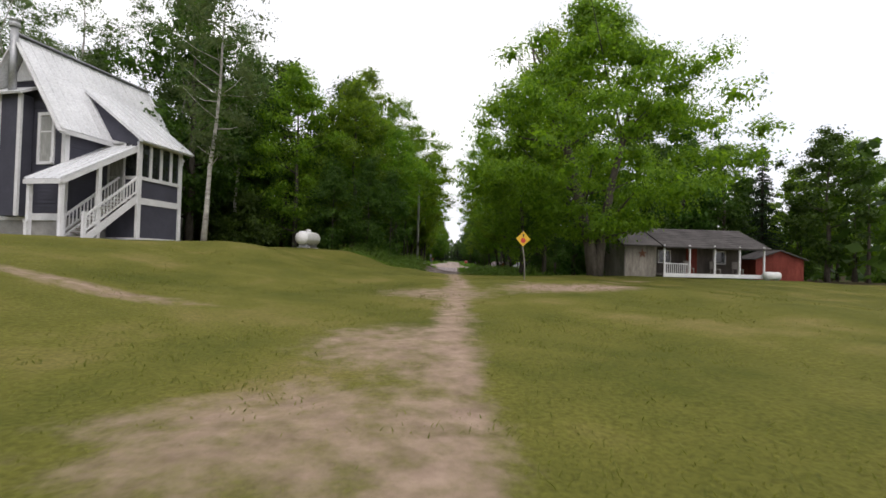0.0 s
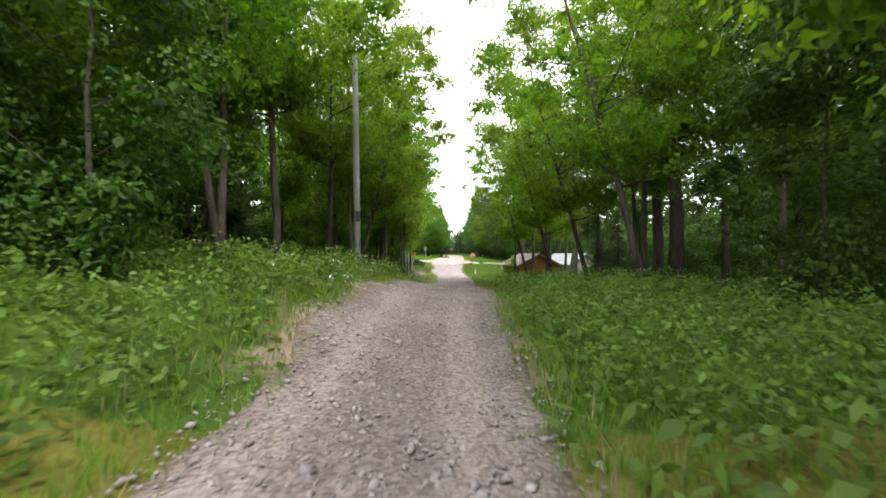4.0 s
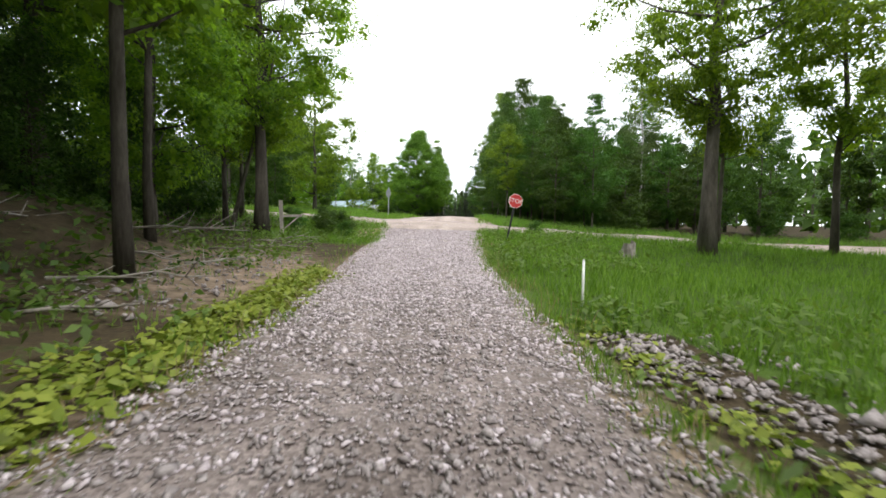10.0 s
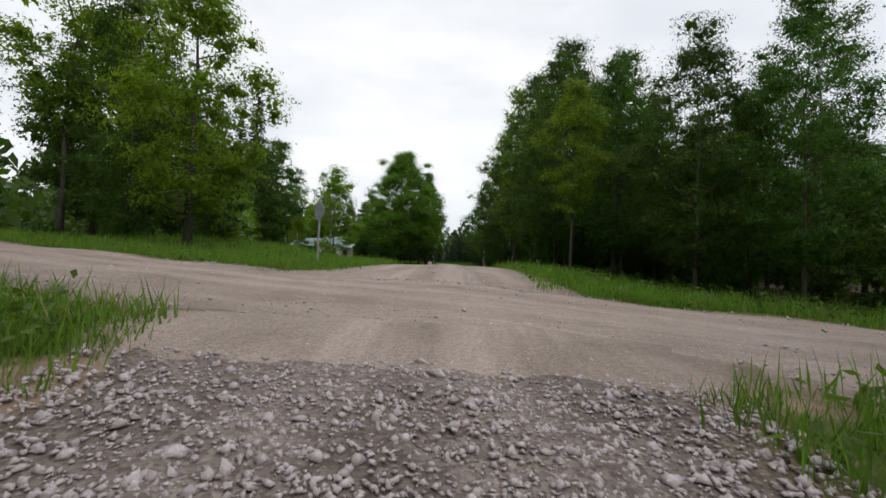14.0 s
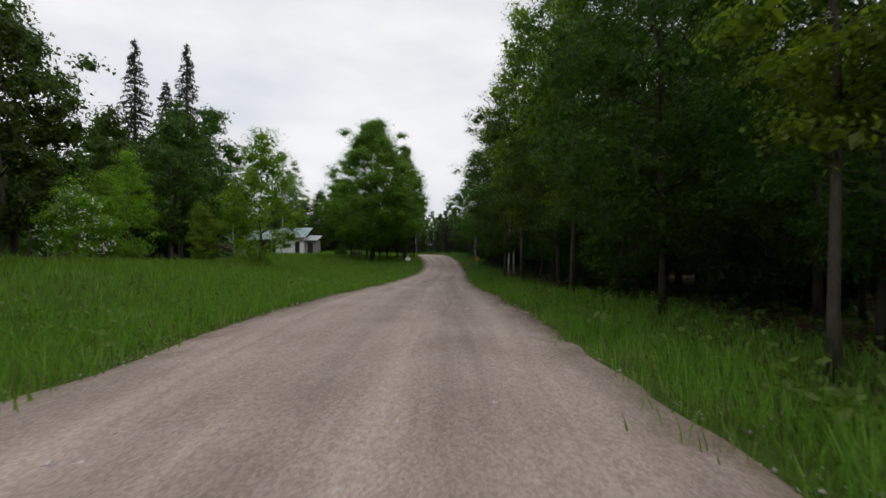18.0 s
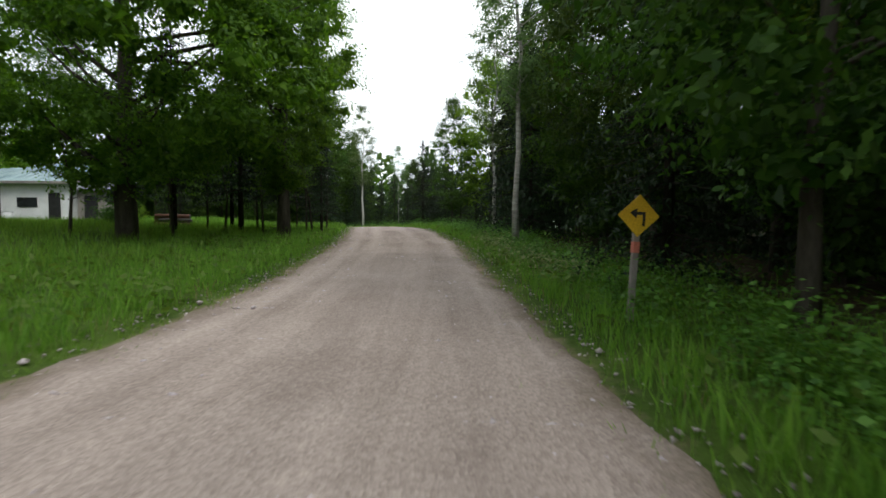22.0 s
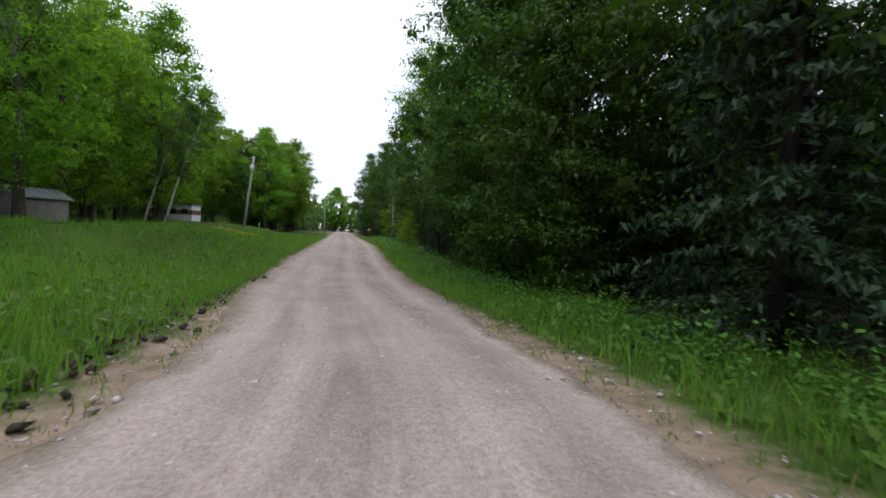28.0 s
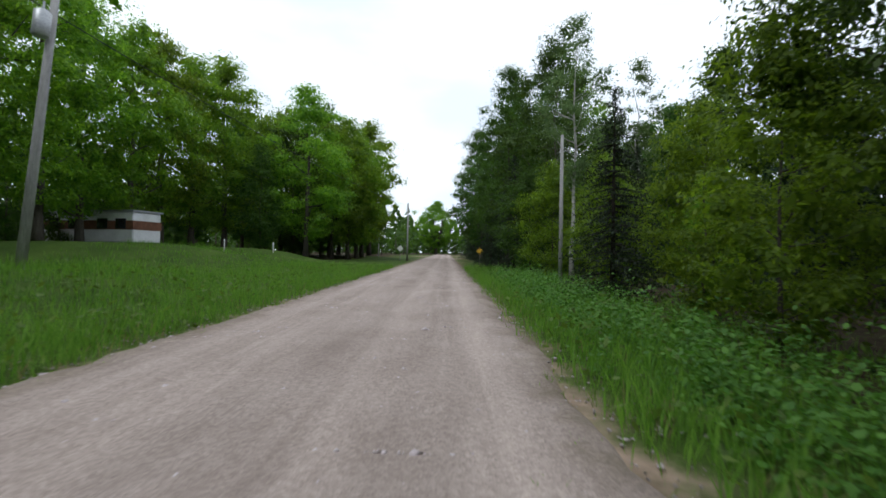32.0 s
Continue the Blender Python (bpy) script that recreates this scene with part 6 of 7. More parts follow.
def verge_points(line, half, n, near, far, g, power=1.6, side=None, s_range=None):
    """Random places beside a road, densest at its edge."""
    i = g.integers(0, len(line), n) if s_range is None else g.integers(int(s_range[0] * len(line)), int(s_range[1] * len(line)), n)
    t = np.gradient(line, axis=0)
    t /= np.hypot(t[:, 0], t[:, 1])[:, None]
    s = np.r_[0, np.cumsum(np.hypot(*np.diff(line, axis=0).T))]
    sd = np.where(g.uniform(size=n) < 0.5, -1, 1) if side is None else np.full(n, side)
    off = half(line, s)[i] + near + (far - near) * g.uniform(size=n) ** power
    p = line[i] + np.c_[-t[i, 1], t[i, 0]] * (sd * off)[:, None] + g.normal(size=(n, 2)) * 0.2
    return p


def clear_of_roads(p, m=0.15):
    d1, _ = gap_to(drive_line, p[:, 0], p[:, 1], 2)
    d2, _ = gap_to(road_line, p[:, 0], p[:, 1], 2)
    d3, _ = gap_to(county_line, p[:, 0], p[:, 1], 3)
    return ~in_ditch(p[:, 0], p[:, 1]) & ~is_sandy(p[:, 0], p[:, 1]) & (d1 > drive_half(p[:, 1]) + m - 0.25) & (d2 > 3.2 + m) & (d3 > 4.25 + m)


def grass_stuff(name, p, h, w, tuft, spread, mat, label, g, bend=0.35, clear=True):
    p = p[clear_of_roads(p)] if clear else p
    q = np.repeat(p, tuft, 0) + g.normal(size=(len(p) * tuft, 2)) * spread
    z = land(q[:, 0], q[:, 1]) - 0.03
    hh = h * g.uniform(0.45, 1.3, len(q)) * np.repeat(g.uniform(0.6, 1.25, len(p)), tuft)
    ob = new(name, fast_mesh(name, *blades(np.c_[q, z], hh, w, g, bend), mat))
    return tagged(ob, label, "grass", kind="stuff")


def dress_ground():
    g = np.random.default_rng(12)
    dh = lambda p, s: drive_half(p[:, 1])
    rh = lambda p, s: road_half(s)
    ch = lambda p, s: np.full(len(p), 4.25)
    near_road = road_line[road_line[:, 0] > -75]
    near_county = county_line[np.abs(county_line[:, 0]) < 45]
    grass_stuff("verge_grass", np.concatenate([verge_points(near_road, rh, 15000, 0.1, 8.5, g, 1.8, 1), verge_points(near_road, rh, 12000, 0.1, 4.4, g, 1.5, -1)]), 0.45, 0.017, 9, 0.17, M_GRASSBLADE, "tall green grass along the gravel road", g)
    grass_stuff("junction_grass", verge_points(near_county, ch, 6000, 0.2, 7, g), 0.5, 0.016, 9, 0.17, M_GRASSBLADE, "long grass along the county road", g)
    p = verge_points(drive_line, dh, 12000, 0.0, 6.0, g, 1.8)
    p = p[~((p[:, 0] < -2.5) & (p[:, 1] > 54) & (p[:, 1] < 105) & (g.uniform(size=len(p)) < 0.85))]
    grass_stuff("driveway_grass", p, 0.26, 0.015, 7, 0.14, M_GRASSBLADE, "grass along the edges of the driveway", g)
    # open grass by the shed, in the meadow and inside the curve
    boxes = ((3, 84, 20, 116, 6000, 0.34), (-24, 128, 0, 212, 9000, 0.5), (-34, 205, 4, 226, 5000, 0.45), (-9, 106, -2, 116, 900, 0.26))
    for x0, y0, x1, y1, n, h in boxes:
        grass_stuff("meadow_grass", np.c_[g.uniform(x0, x1, n), g.uniform(y0, y1, n)], h, 0.028, 7, 0.22, M_GRASSBLADE, "uncut meadow grass", g)
    p = verge_points(near_road, rh, 5200, 1, 16, g, 1.0, 1)
    grass_stuff("bank_grass", p, 0.36, 0.03, 7, 0.25, M_GRASSBLADE, "long grass on the bank beside the road", g)
    p = np.c_[g.uniform(-34, 34, 26000), g.uniform(-8, 32, 26000)]
    p = p[np.hypot(p[:, 0] + 5, (p[:, 1] - 4) * 1.0) < 34]
    near = np.exp(-np.hypot(p[:, 0] + 5, p[:, 1] - 4) / 14)
    p = p[g.uniform(size=len(p)) < 0.15 + near]
    dl, _ = gap_to(trail_line, p[:, 0], p[:, 1])
    p = p[dl > 0.7]
    grass_stuff("lawn_grass", p, 0.06, 0.014, 8, 0.12, M_LAWN, "short mown lawn grass", g, 0.8)
    # dry stalks at the road edges
    grass_stuff("dry_grass", np.concatenate([verge_points(near_road, rh, 1300, -0.1, 0.9, g), verge_points(drive_line, dh, 700, -0.1, 0.7, g), verge_points(near_county, ch, 700, -0.1, 0.8, g)]), 0.34, 0.012, 6, 0.1, M_DRY, "dry straw-coloured grass at the road edge", g)
    # tufts that creep into the gravel, and loose gravel thrown onto the shoulder
    grass_stuff("creeping_grass", np.concatenate([verge_points(near_road, rh, 3600, -0.45, 0.4, g, 0.7), verge_points(drive_line, dh, 1500, -0.3, 0.3, g, 0.8, s_range=(0.05, 0.75))]), 0.16, 0.013, 7, 0.09, M_GRASSBLADE, "short grass creeping into the gravel", g, 0.6, False)
    p = verge_points(near_road, rh, 15000, -0.7, 0.7, g, 1.0)
    stones("shoulder_gravel", p, 0.017, "fine gravel thrown onto the road shoulder", g, np.full(len(p), 1e3), np.full(len(p), 1e3), M_OLDSTONE)
    # broad-leaved weeds
    p = np.concatenate([verge_points(drive_line, dh, 3200, 0.3, 6.5, g, 1.2, s_range=(0.02, 0.75)), verge_points(near_road, rh, 3600, 0.5, 5.5, g, 1.4), verge_points(near_county, ch, 900, 0.6, 5.0, g, 1.2), verge_points(drive_line, dh, 700, 0.7, 6.0, g, 1.2, s_range=(0.8, 0.99))])
    p = p[clear_of_roads(p)]
    p = p[~((p[:, 0] < -2) & (p[:, 1] > 54) & (p[:, 1] < 106) & (gap_to(drive_line, p[:, 0], p[:, 1])[0] < 4.6) & (g.uniform(size=len(p)) < 0.85))]
    q = np.repeat(p, 12, 0) + g.normal(size=(len(p) * 12, 2)) * 0.2
    z = land(q[:, 0], q[:, 1]) + np.abs(g.normal(size=len(q))) * 0.22 + 0.03
    ob = new("verge_weeds", fast_mesh("verge_weeds", *leaf_cloud(np.c_[q, z], 0.15, g, 0.9), M_WEED))
    tagged(ob, "broad-leaved green weeds along the verges", "weeds", kind="stuff")
    # tall bright weeds on both sides of the lane
    p = verge_points(drive_line, dh, 2300, 0.5, 6.0, g, 1.0, s_range=(0.05, 0.56))
    p = p[~((p[:, 0] < -2) & (p[:, 1] > 54) & (gap_to(drive_line, p[:, 0], p[:, 1])[0] < 4.4))]
    q = np.repeat(p, 40, 0) + g.normal(size=(len(p) * 40, 2)) * 0.2
    z = land(q[:, 0], q[:, 1]) + np.repeat(g.uniform(0.35, 1.0, len(p)), 40) * g.beta(2, 1.2, len(q))
    ob = new("tall_weeds", fast_mesh("tall_weeds", *leaf_cloud(np.c_[q, z], 0.085, g, 0.7), M_WEED))
    tagged(ob, "waist-high bright green weeds beside the driveway", "weeds", kind="stuff")
    # ferns and seedlings on the forest floor
    c = np.c_[g.uniform(-22, 18, 9000), g.uniform(30, 112, 9000)]
    c = c[~is_open(c[:, 0], c[:, 1])][:2600]
    q = np.repeat(c, 10, 0) + g.normal(size=(len(c) * 10, 2)) * 0.28
    z = land(q[:, 0], q[:, 1]) + np.abs(g.normal(size=len(q))) * 0.2 + 0.05
    ob = new("forest_undergrowth", fast_mesh("forest_undergrowth", *leaf_cloud(np.c_[q, z], 0.2, g, 0.9), M_LEAF_SHADE))
    tagged(ob, "low green undergrowth on the forest floor", "undergrowth", kind="stuff")
    c = verge_points(near_road, rh, 2600, 4.0, 16.0, g, 1.0, -1)
    q = np.repeat(c, 10, 0) + g.normal(size=(len(c) * 10, 2)) * 0.3
    z = land(q[:, 0], q[:, 1]) + np.abs(g.normal(size=len(q))) * 0.22 + 0.05
    ob = new("roadside_undergrowth", fast_mesh("roadside_undergrowth", *leaf_cloud(np.c_[q, z], 0.16, g, 0.9), M_LEAF_SHADE))
    tagged(ob, "low undergrowth with shade-darkened leaves beneath the roadside trees", "undergrowth", kind="stuff")
    # crushed stone on the driveway
    i = g.integers(0, len(drive_line), 200000)
    ys = drive_line[i, 1]
    keep = g.uniform(size=len(i)) < np.interp(ys, [30, 60, 78, 88, 100, 112, 113.2, 113.6], [0.12, 0.16, 0.3, 0.75, 1.0, 1.0, 0.2, 0.0])
    i = i[keep]
    off = g.uniform(-1.08, 1.08, len(i)) * drive_half(drive_line[i, 1])
    p = drive_line[i] + np.c_[off, g.uniform(-0.3, 0.3, len(i))]
    new_part = g.uniform(size=len(p)) < np.clip((p[:, 1] - 80) / 17, 0, 1) ** 1.5
    stones("driveway_stones", p[new_part], 0.0225, "loose pale crushed stones at the mouth of the driveway", g, drive_half(p[:, 1])[new_part], np.abs(off)[new_part])
    stones("dusty_stones", p[~new_part], 0.021, "dusty stones trodden into the driveway", g, drive_half(p[:, 1])[~new_part], np.abs(off)[~new_part], M_OLDSTONE)
    j = g.integers(0, len(near_road), 24000)
    off = g.choice([-1, 1], 24000) * np.abs(g.normal(size=24000)) ** 0.6 * 2.2
    t = np.gradient(near_road, axis=0)
    t /= np.hypot(t[:, 0], t[:, 1])[:, None]
    p = near_road[j] + np.c_[-t[j, 1], t[j, 0]] * np.clip(off, -3.3, 3.3)[:, None]
    a = np.c_[g.uniform(-9, 11, 5000), g.uniform(112, 128, 5000)]
    dc, _ = gap_to(county_line, a[:, 0], a[:, 1], 1)
    a = a[dc < 4.2]
    stones("junction_stones", a, 0.02, "loose stones strewn over the road junction", g, np.full(len(a), 9.0), np.full(len(a), 6.0))
    stones("road_stones", p, 0.02, "scattered small stones on the gravel road", g, np.full(len(p), 3.2), np.abs(off))


def stones(name, p, size, label, g, half, off, mat=None):
    n = len(p)
    base = np.array([(1, 0, 0), (-1, 0, 0), (0, 1, 0), (0, -1, 0), (0, 0, 1), (0, 0, -1)], float)
    tri = np.array([(0, 2, 4), (2, 1, 4), (1, 3, 4), (3, 0, 4), (2, 0, 5), (1, 2, 5), (3, 1, 5), (0, 3, 5)])
    s = size * g.lognormal(0, 0.45, (n, 1, 1))
    V = base[None] * s * g.uniform(0.55, 1.2, (n, 6, 1)) * np.array((1, 1, 0.65)) + g.normal(size=(n, 6, 3)) * s * 0.22
    a = g.uniform(0, 6.28, n)
    R = np.stack([np.stack([np.cos(a), -np.sin(a)], -1), np.stack([np.sin(a), np.cos(a)], -1)], 1)
    V[:, :, :2] = np.einsum("nij,nkj->nki", R, V[:, :, :2])
    z = land(p[:, 0], p[:, 1]) + 0.035 + 0.06 * np.clip(1 - (off / half) ** 2, 0, 1) + size * 0.25
    V += np.c_[p, z][:, None]
    F = (np.arange(n)[:, None, None] * 6 + tri[None]).reshape(-1, 3)
    ob = new(name, fast_mesh(name, V.reshape(-1, 3), F, mat or M_STONE))
    tagged(ob, label, "gravel", kind="stuff")


dress_ground()

# ---- small things along the way ----
def build_snag(x, y, h, r, lean):
    g = np.random.default_rng(int(abs(x * 100)) + 3)
    t = thing("dead_snag", pose(x, y, lz(x, y), lean, 0, 40), "broken grey dead trunk standing in the weeds", "tree stump")
    s = Shape()
    n, seg = 7, 11
    jag = g.uniform(-0.25, 0.3, seg)
    k = 0
    for i in range(n):
        f = i / (n - 1)
        for j in range(seg):
            a = 2 * math.pi * j / seg
            rr = r * (1.3 - 0.5 * f if i else 1.7) * (1 + 0.16 * math.sin(3 * a + 4 * f) + g.normal() * 0.05)
            s.v.append((rr * math.cos(a), rr * math.sin(a), -0.2 + f * h + (jag[j] if i == n - 1 else 0)))
    for i in range(n - 1):
        for j in range(seg):
            a, b = i * seg + j, i * seg + (j + 1) % seg
            s.f.append((a, b, b + seg, a + seg))
    s.f.append(tuple((n - 1) * seg + j for j in range(seg)))
    part("trunk", s, M_DEADWOOD, t)
    part("branch_stub", Shape().tube([(0, 0, h * 0.6), (r * 1.7, 0.1, h * 0.72)], [0.05, 0.03], 6), M_DEADWOOD, t)
    return t


build_snag(5.1, 55.6, 2.3, 0.22, 3)
build_snag(8.7, 104.0, 0.62, 0.34, 0)["label"] = "low grey tree stump in the grass"


def build_stake(x, y, h, r, mat, label, tilt=(0, 0), tape=None):
    t = thing("stake", pose(x, y, lz(x, y), tilt[0], tilt[1], 0), label, "stake")
    part("shaft", Shape().tube([(0, 0, -0.3), (0, 0, h)], [r, r * 0.8], 8), mat, t, smooth=True)
    if tape:
        part("tape", Shape().tube([(0, 0, h - 0.32), (0, 0, h - 0.02)], [r * 1.35, r * 1.3], 8), tape, t, "faded orange marking tape")
    else:
        part("tip", Shape().tube([(0, 0, h), (0, 0, h + 0.05)], [r * 0.8, r * 0.3], 8), mat, t)
    return t


build_stake(-5.35, 59.4, 2.5, 0.06, M_DEADWOOD, "leaning grey pole with an orange taped tip", (0, 14), M_PINK)
build_stake(3.1, 93.4, 0.95, 0.035, M_SIGNWHITE, "thin white marker stake beside the driveway")
build_stake(-79.6, 254.4, 1.0, 0.05, M_SIGNWHITE, "white marker stake on the far verge")
build_stake(-85.0, 259.2, 1.0, 0.05, M_SIGNWHITE, "white marker stake on the far verge")
build_stake(-44.0, 239.5, 0.8, 0.03, M_GREYMETAL, "short steel stake in the grass")

t = thing("gate_post", pose(-7.6, 107.6, lz(-7.6, 107.6), 0, -2, 15), "old grey wooden post with a short cross rail", "post")
part("post", Shape().box(-0.09, -0.09, -0.3, 0.09, 0.09, 1.75), M_DEADWOOD, t)
part("rail", Shape().box(0.08, -0.05, 0.9, 1.0, 0.05, 1.02), M_DEADWOOD, t)
part("brace", Shape().beam((0.1, 0, 0.3), (0.85, 0, 0.92), 0.06, 0.06), M_DEADWOOD, t)

build_back_sign(-101.7, 280.6, 56, 0.7, 1.9, M_SIGNWHITE, "small white diamond sign far down the road")
build_back_sign(-87.0, 285.2, 56, 0.7, 1.7, M_YELLOW, "yellow diamond sign far down the road")


def build_burdock(x, y, scale, seed):
    g = np.random.default_rng(seed)
    t = thing("burdock_plant", pose(x, y, lz(x, y), 0, 0, g.uniform(0, 360)) @ Matrix.Scale(scale, 4), "burdock with large dull green leaves beside the gravel", "plant", "burdock clump")
    for k in range(9):
        a, L, w, h = k * 2.4 + g.normal() * 0.3, g.uniform(0.42, 0.62), g.uniform(0.3, 0.42), g.uniform(0.22, 0.5)
        V, F = [], []
        for i in range(6):
            f = i / 5
            out = 0.08 + f * L
            wd = w * math.sin(math.pi * min(0.98, f * 0.85 + 0.12)) * 0.62
            z = h * (1 - (1 - f) ** 2) + 0.1 - 0.55 * L * f * f
            for j, u in enumerate((-1, -0.5, 0, 0.5, 1)):
                V.append((out, u * wd, max(0.03, z + 0.10 * abs(u) * wd * 2 - (0.05 if j == 2 else 0) + g.normal() * 0.012)))
        for i in range(5):
            for j in range(4):
                q = i * 5 + j
                F.append((q, q + 1, q + 6, q + 5))
        s = Shape().add([(math.cos(a) * p[0] - math.sin(a) * p[1], math.sin(a) * p[0] + math.cos(a) * p[1], p[2]) for p in V], F)
        part("leaf", s, M_BURDOCK, t, smooth=True)
    part("stalk", Shape().tube([(0, 0, -0.1), (0, 0, 0.3)], [0.03, 0.02], 6), M_BURDOCK, t)
    return t


M_BURDOCK = leafy("burdock leaves", (0.06, 0.125, 0.03), (0.11, 0.20, 0.05), (1.4, 1.5, 1.0), 0.28)
for i, (x, y, sc) in enumerate(((-5.2, 79.6, 1.1), (-6.0, 80.6, 1.2), (-5.3, 81.8, 1.0), (-6.6, 82.0, 1.2), (-7.2, 80.8, 1.1), (-6.0, 83.2, 1.0), (-7.8, 82.6, 1.1), (-5.0, 78.4, 0.9), (-6.5, 78.9, 1.1),
                               (-7.4, 79.4, 1.0), (13.0, 201.6, 0.7), (13.4, 202.8, 0.7), (12.8, 203.6, 0.6), (-6.9, 41.5, 1.0), (-7.5, 42.6, 1.1), (3.2, 44.5, 0.9))):
    build_burdock(x, y, sc, 300 + i)


def build_branch(x, y, L, turn, seed, mat=None, label="dead grey branch lying on the forest edge", r=0.035, twigs=4):
    g = np.random.default_rng(seed)
    t = thing("fallen_branch", pose(x, y, lz(x, y) + 0.05, 0, 0, turn), label, "branch")
    pts = [(u * L, g.normal() * 0.06 * L, 0.02 + abs(g.normal()) * 0.05 + 0.12 * L * u * (1 - u)) for u in np.linspace(0, 1, 6)]
    part("stem", Shape().tube(pts, [r * (1.1 - 0.8 * u) for u in np.linspace(0, 1, 6)], 6), mat or M_DEADWOOD, t, smooth=True)
    for k in range(twigs):
        p = Vector(pts[1 + k % 4])
        q = p + Vector((g.uniform(0.1, 0.3) * L, g.choice([-1, 1]) * g.uniform(0.12, 0.3) * L, g.uniform(0.0, 0.2) * L))
        part("twig", Shape().tube([p, q], [r * 0.45, r * 0.15], 5), mat or M_DEADWOOD, t)
    return t


for i, (x, y, L, a) in enumerate(((-6.6, 92.0, 2.6, 20), (-7.2, 94.5, 2.2, -30), (-6.2, 95.6, 1.8, 60), (-8.4, 96.5, 2.8, 10), (-7.0, 98.5, 2.0, -15), (-9.5, 93.0, 2.4, 80), (-5.6, 90.2, 1.4, 35), (-6.8, 100.5, 2.4, 25), (-8.0, 102.5, 2.2, -20), (-6.2, 103.5, 1.6, 70), (-8.8, 99.8, 2.6, 50), (-7.2, 105.2, 2.0, 5), (3.9, 75.2, 2.6, -35), (4.5, 86.5, 2.2, 15))):
    build_branch(x, y, L, a, 400 + i)
build_branch(-12.5, 84.0, 4.2, 12, 420, M_BIRCH, "pale birch log lying among the trees", 0.11, 2)
build_branch(3.2, 159.3, 0.9, 60, 421, None, "stick lying on the gravel road", 0.04, 1)
build_branch(1.4, 80.8, 0.6, -20, 422, None, "short dark stick on the driveway", 0.025, 1)
build_branch(-1.2, 79.2, 0.4, 40, 423, None, "short dark stick on the driveway", 0.025, 1)

t = thing("log_pile", pose(-7.0, 209.4, lz(-7.0, 209.4), 0, 0, 20), "low heap of dark weathered logs under the trees", "log pile")
gl = np.random.default_rng(31)
for i in range(11):
    row = 0 if i < 5 else 1 if i < 9 else 2
    yy = (i - (0, 5, 9)[row]) * 0.34 + row * 0.17 - 0.7
    part("log", Shape().tube([(-1.0 + gl.normal() * 0.1, yy, 0.16 + row * 0.28), (1.0 + gl.normal() * 0.1, yy, 0.16 + row * 0.28)], [0.16, 0.15], 9), M_DARKBOARD if i % 3 else M_RUST, t, smooth=True)

for i, (x, y) in enumerate(((3.0, 203.6), (2.4, 205.2), (3.4, 206.6), (0.4, 203.2), (-0.6, 205.8), (-2.0, 204.2), (-3.4, 205.6), (1.4, 207.4), (-4.2, 202.6), (-5.6, 206.0), (-6.6, 203.2), (-2.2, 198.4), (-4.4, 198.2), (-5.2, 196.4), (-8.4, 207.0))):
    t = thing("dead_sapling", pose(x, y, lz(x, y), gl.normal() * 2, gl.normal() * 2, 0), "thin bare dark trunk under the roadside trees", "tree")
    part("trunk", Shape().tube([(0, 0, -0.2), (gl.normal() * 0.1, gl.normal() * 0.1, 1.9), (gl.normal() * 0.25, gl.normal() * 0.25, 3.9)], [0.07, 0.055, 0.025], 7), M_BARK, t, smooth=True)
    for k in range(3):
        a, z = gl.uniform(0, 6.28), 1.5 + k * 0.6
        part("branch_stub", Shape().tube([(0, 0, z), (math.cos(a) * 0.6, math.sin(a) * 0.6, z + 0.15)], [0.025, 0.008], 5), M_BARK, t)

# white-blossomed bush in the meadow
gb = np.random.default_rng(77)
bush = hardwood("blossom_bush", 78, 5.2, 2.0, 0.3, 70, 26, 0.18, M_BARK, M_LEAF, "bush with clusters of white blossom in the meadow", full=0.7, thick=0.01, sig=0.35)
bush.matrix_basis = pose(-17.6, 153.6, lz(-17.6, 153.6))
fa = gb.uniform(0, 6.28, 90)
fz = gb.uniform(0.8, 4.8, 90)
fr = 1.9 * np.sin(np.pi * (fz / 5.2) ** 0.7) * gb.uniform(0.85, 1.05, 90)
fc = np.repeat(np.c_[fr * np.cos(fa), fr * np.sin(fa), fz], 9, 0) + gb.normal(size=(810, 3)) * 0.13
ob = new("blossom", fast_mesh("blossom", *leaf_cloud(fc, 0.12, gb, 0.8), M_FLOWER))
ob.parent = bush
tagged(ob, "clusters of small white flowers")


def flower_stuff(name, p, h, size, mat, label, g, spread=0.05, per=7):
    q = np.repeat(p, per, 0) + g.normal(size=(len(p) * per, 2)) * spread
    z = land(q[:, 0], q[:, 1]) + np.repeat(h * g.uniform(0.6, 1.2, len(p)), per) + g.normal(size=len(q)) * 0.015
    ob = new(name, fast_mesh(name, *leaf_cloud(np.c_[q, z], size, g, 1.2), mat))
    tagged(ob, label, "flowers", kind="stuff")


gf = np.random.default_rng(91)
p = np.c_[gf.uniform(-11, -5.3, 80), gf.uniform(35, 62, 80)]
p2 = np.c_[gf.uniform(2.2, 6, 60), gf.uniform(50, 72, 60)]
flower_stuff("white_flowers", np.concatenate([p, p2]), 0.6, 0.055, M_FLOWER, "white umbels among the weeds by the driveway", gf, 0.09)
p = np.array((-45.6, 241.0)) + gf.normal(size=(420, 2)) * (2.6, 1.2)
flower_stuff("yellow_flowers", p, 0.42, 0.06, M_GOLD, "patch of small yellow flowers in the long grass", gf)

# low yellow-green plants along the driveway's edge, pale weeds on the road verge
M_LIME = leafy("yellow green leaves", (0.13, 0.17, 0.02), (0.24, 0.27, 0.04), (1.2, 1.2, 1.0), 0.3)


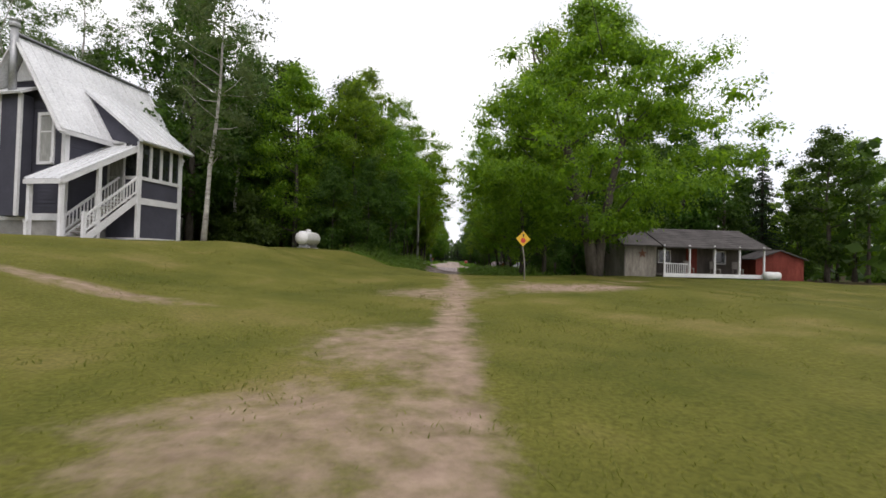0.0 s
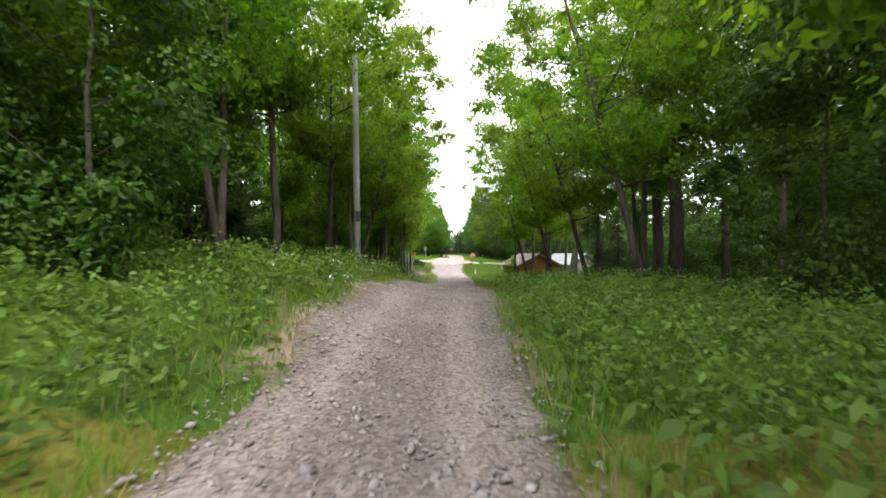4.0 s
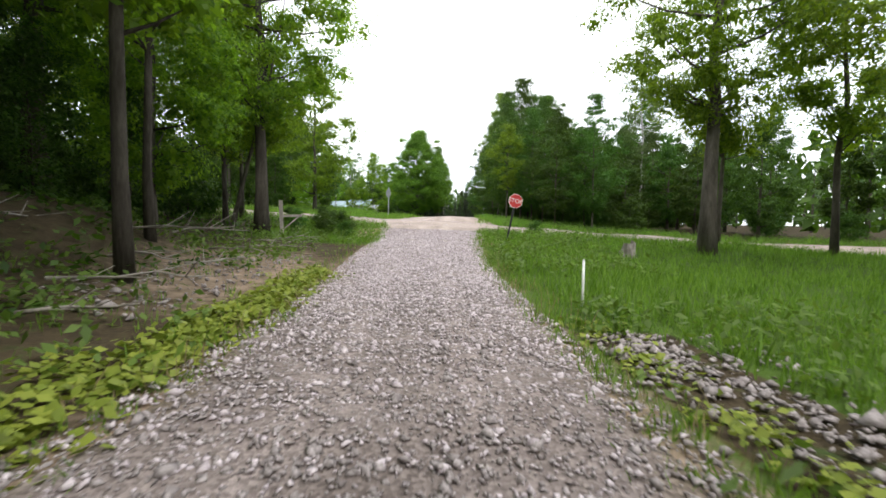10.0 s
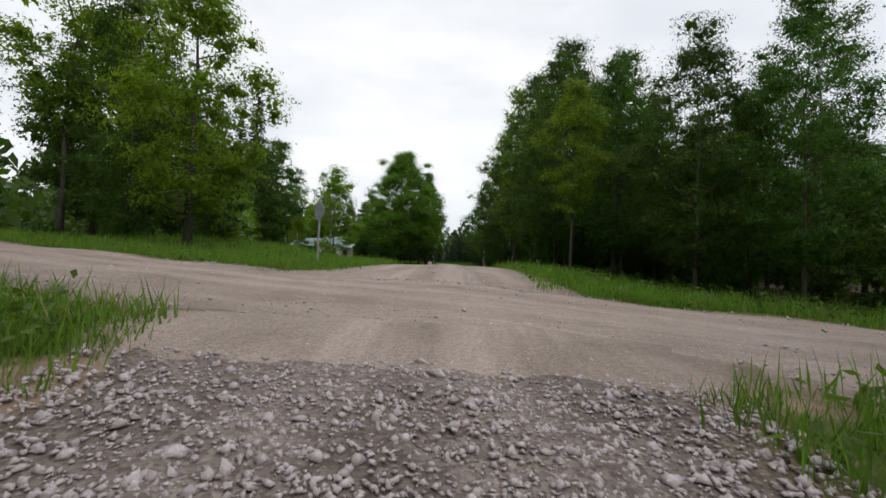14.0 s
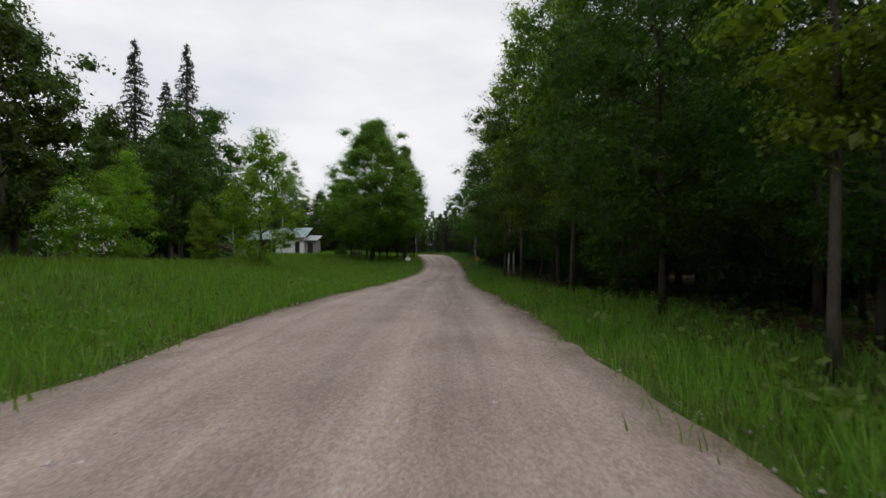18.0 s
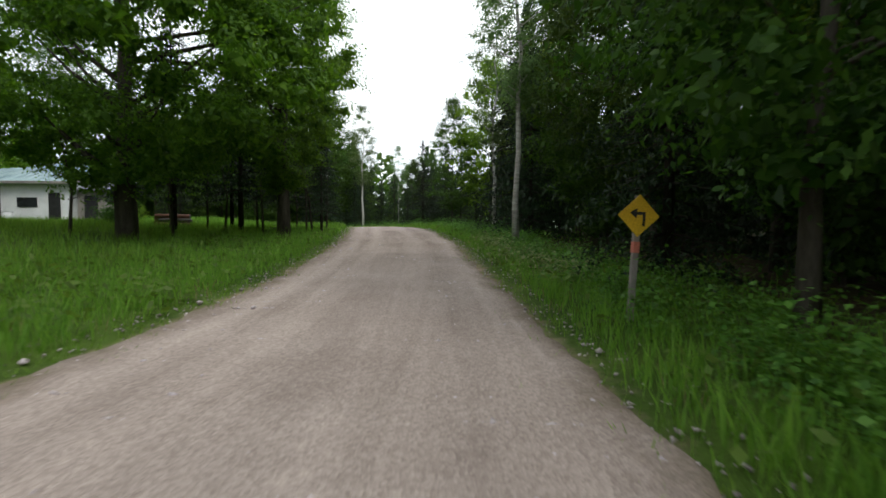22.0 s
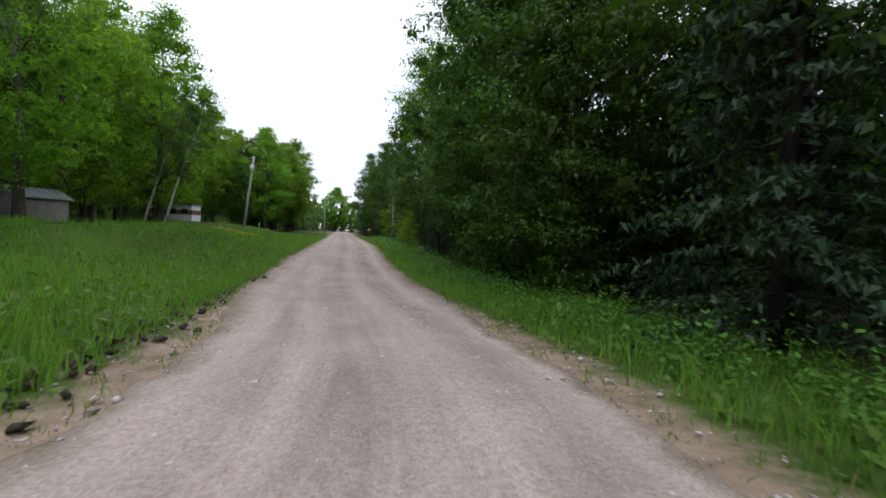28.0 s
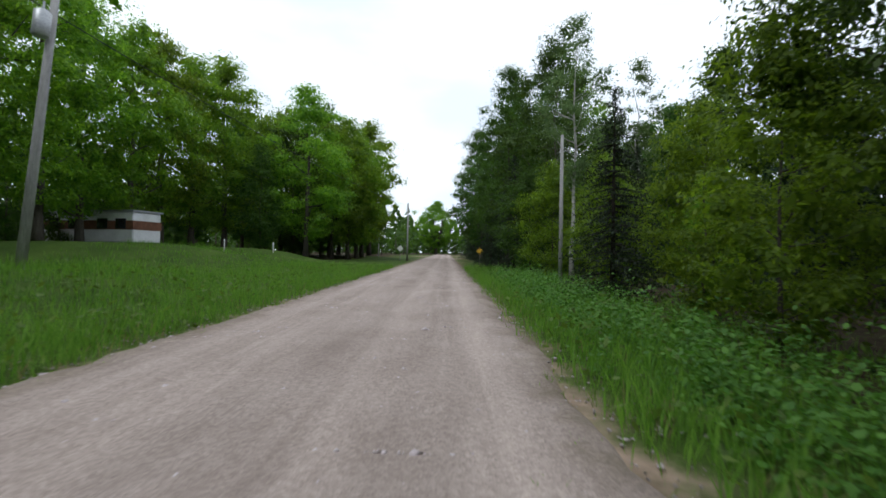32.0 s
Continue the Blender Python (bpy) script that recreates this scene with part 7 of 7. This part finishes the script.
def low_plants(name, p, per, size, h, label, g, mat):
    q = np.repeat(p, per, 0) + g.normal(size=(len(p) * per, 2)) * 0.14
    z = land(q[:, 0], q[:, 1]) + np.abs(g.normal(size=len(q))) * h + 0.02
    ob = new(name, fast_mesh(name, *leaf_cloud(np.c_[q, z], size, g, 1.2, 0.2, 0.85), mat))
    tagged(ob, label, "plants", kind="stuff")


yy = gf.uniform(84.5, 98, 330)
low_plants("lime_groundcover", np.c_[np.interp(yy, [84, 98], [-3.3, -3.5]) + gf.normal(size=330) * 0.3, yy], 14, 0.12, 0.08, "low yellow-green leafy plants along the driveway edge", gf, M_LIME)
yy = gf.uniform(187, 199, 260)
M_PALE = leafy("pale weed leaves", (0.16, 0.22, 0.07), (0.34, 0.40, 0.18), (1.2, 1.2, 1.0), 0.3)
low_plants("pale_weeds", np.c_[11.9 + gf.normal(size=260) * 0.45, yy], 34, 0.085, 0.2, "pale yellow-green weeds on the road verge", gf, M_PALE)
# ferns and tall weeds on the shaded verge
fern = shifted(road_line[road_line[:, 0] > -62], -1)[gf.integers(0, np.count_nonzero(road_line[:, 0] > -62), 2600)]
tv = np.array([road_line[np.argmin(np.hypot(*(road_line - q).T))] for q in fern])
fern = tv + (fern - tv) * gf.uniform(4.1, 6.6, (len(fern), 1)) + gf.normal(size=(len(fern), 2)) * 0.2
fern = fern[fern[:, 1] > 166]
low_plants("verge_ferns", fern, 60, 0.075, 0.34, "knee-high ferns and weeds beneath the roadside trees", gf, M_FERN)
yy = gf.uniform(77, 92, 100)
low_plants("ditch_plants", np.c_[2.6 + gf.normal(size=100) * 0.2, yy], 10, 0.11, 0.07, "low plants between driveway and ditch", gf, M_LIME)

# dark clods thrown up along the road's edge
near = road_line[(road_line[:, 1] > 216) & (road_line[:, 1] < 236)]
c = shifted(near, 3.5)[gf.integers(0, len(near), 420)] + gf.normal(size=(420, 2)) * 0.3
stones("soil_clods", c, 0.06, "dark clods of soil and sod along the road edge", gf, np.full(420, 1e3), np.full(420, 1e3), M_SOIL)

yd = gf.uniform(71, 91, 2700)
stones("ditch_gravel", np.c_[4.1 - (yd - 76) * 0.085 + gf.normal(size=2700) * 0.42, yd], 0.04, "grey rubble lining the ditch by the shed", gf, np.full(2700, 1e3), np.full(2700, 1e3), M_OLDSTONE)

# stones washed into the ditches
for x0, x1, y0, y1, n in ((3.0, 4.6, 70, 91, 700), (-6.6, -4.4, 91, 101, 700), (-4.6, -3.2, 70, 82, 500)):
    p = np.c_[gf.uniform(x0, x1, n), gf.uniform(y0, y1, n)]
    stones("ditch_stones", p, 0.035, "grey stones washed into the ditch", gf, np.full(n, 1e3), np.full(n, 1e3), M_OLDSTONE)
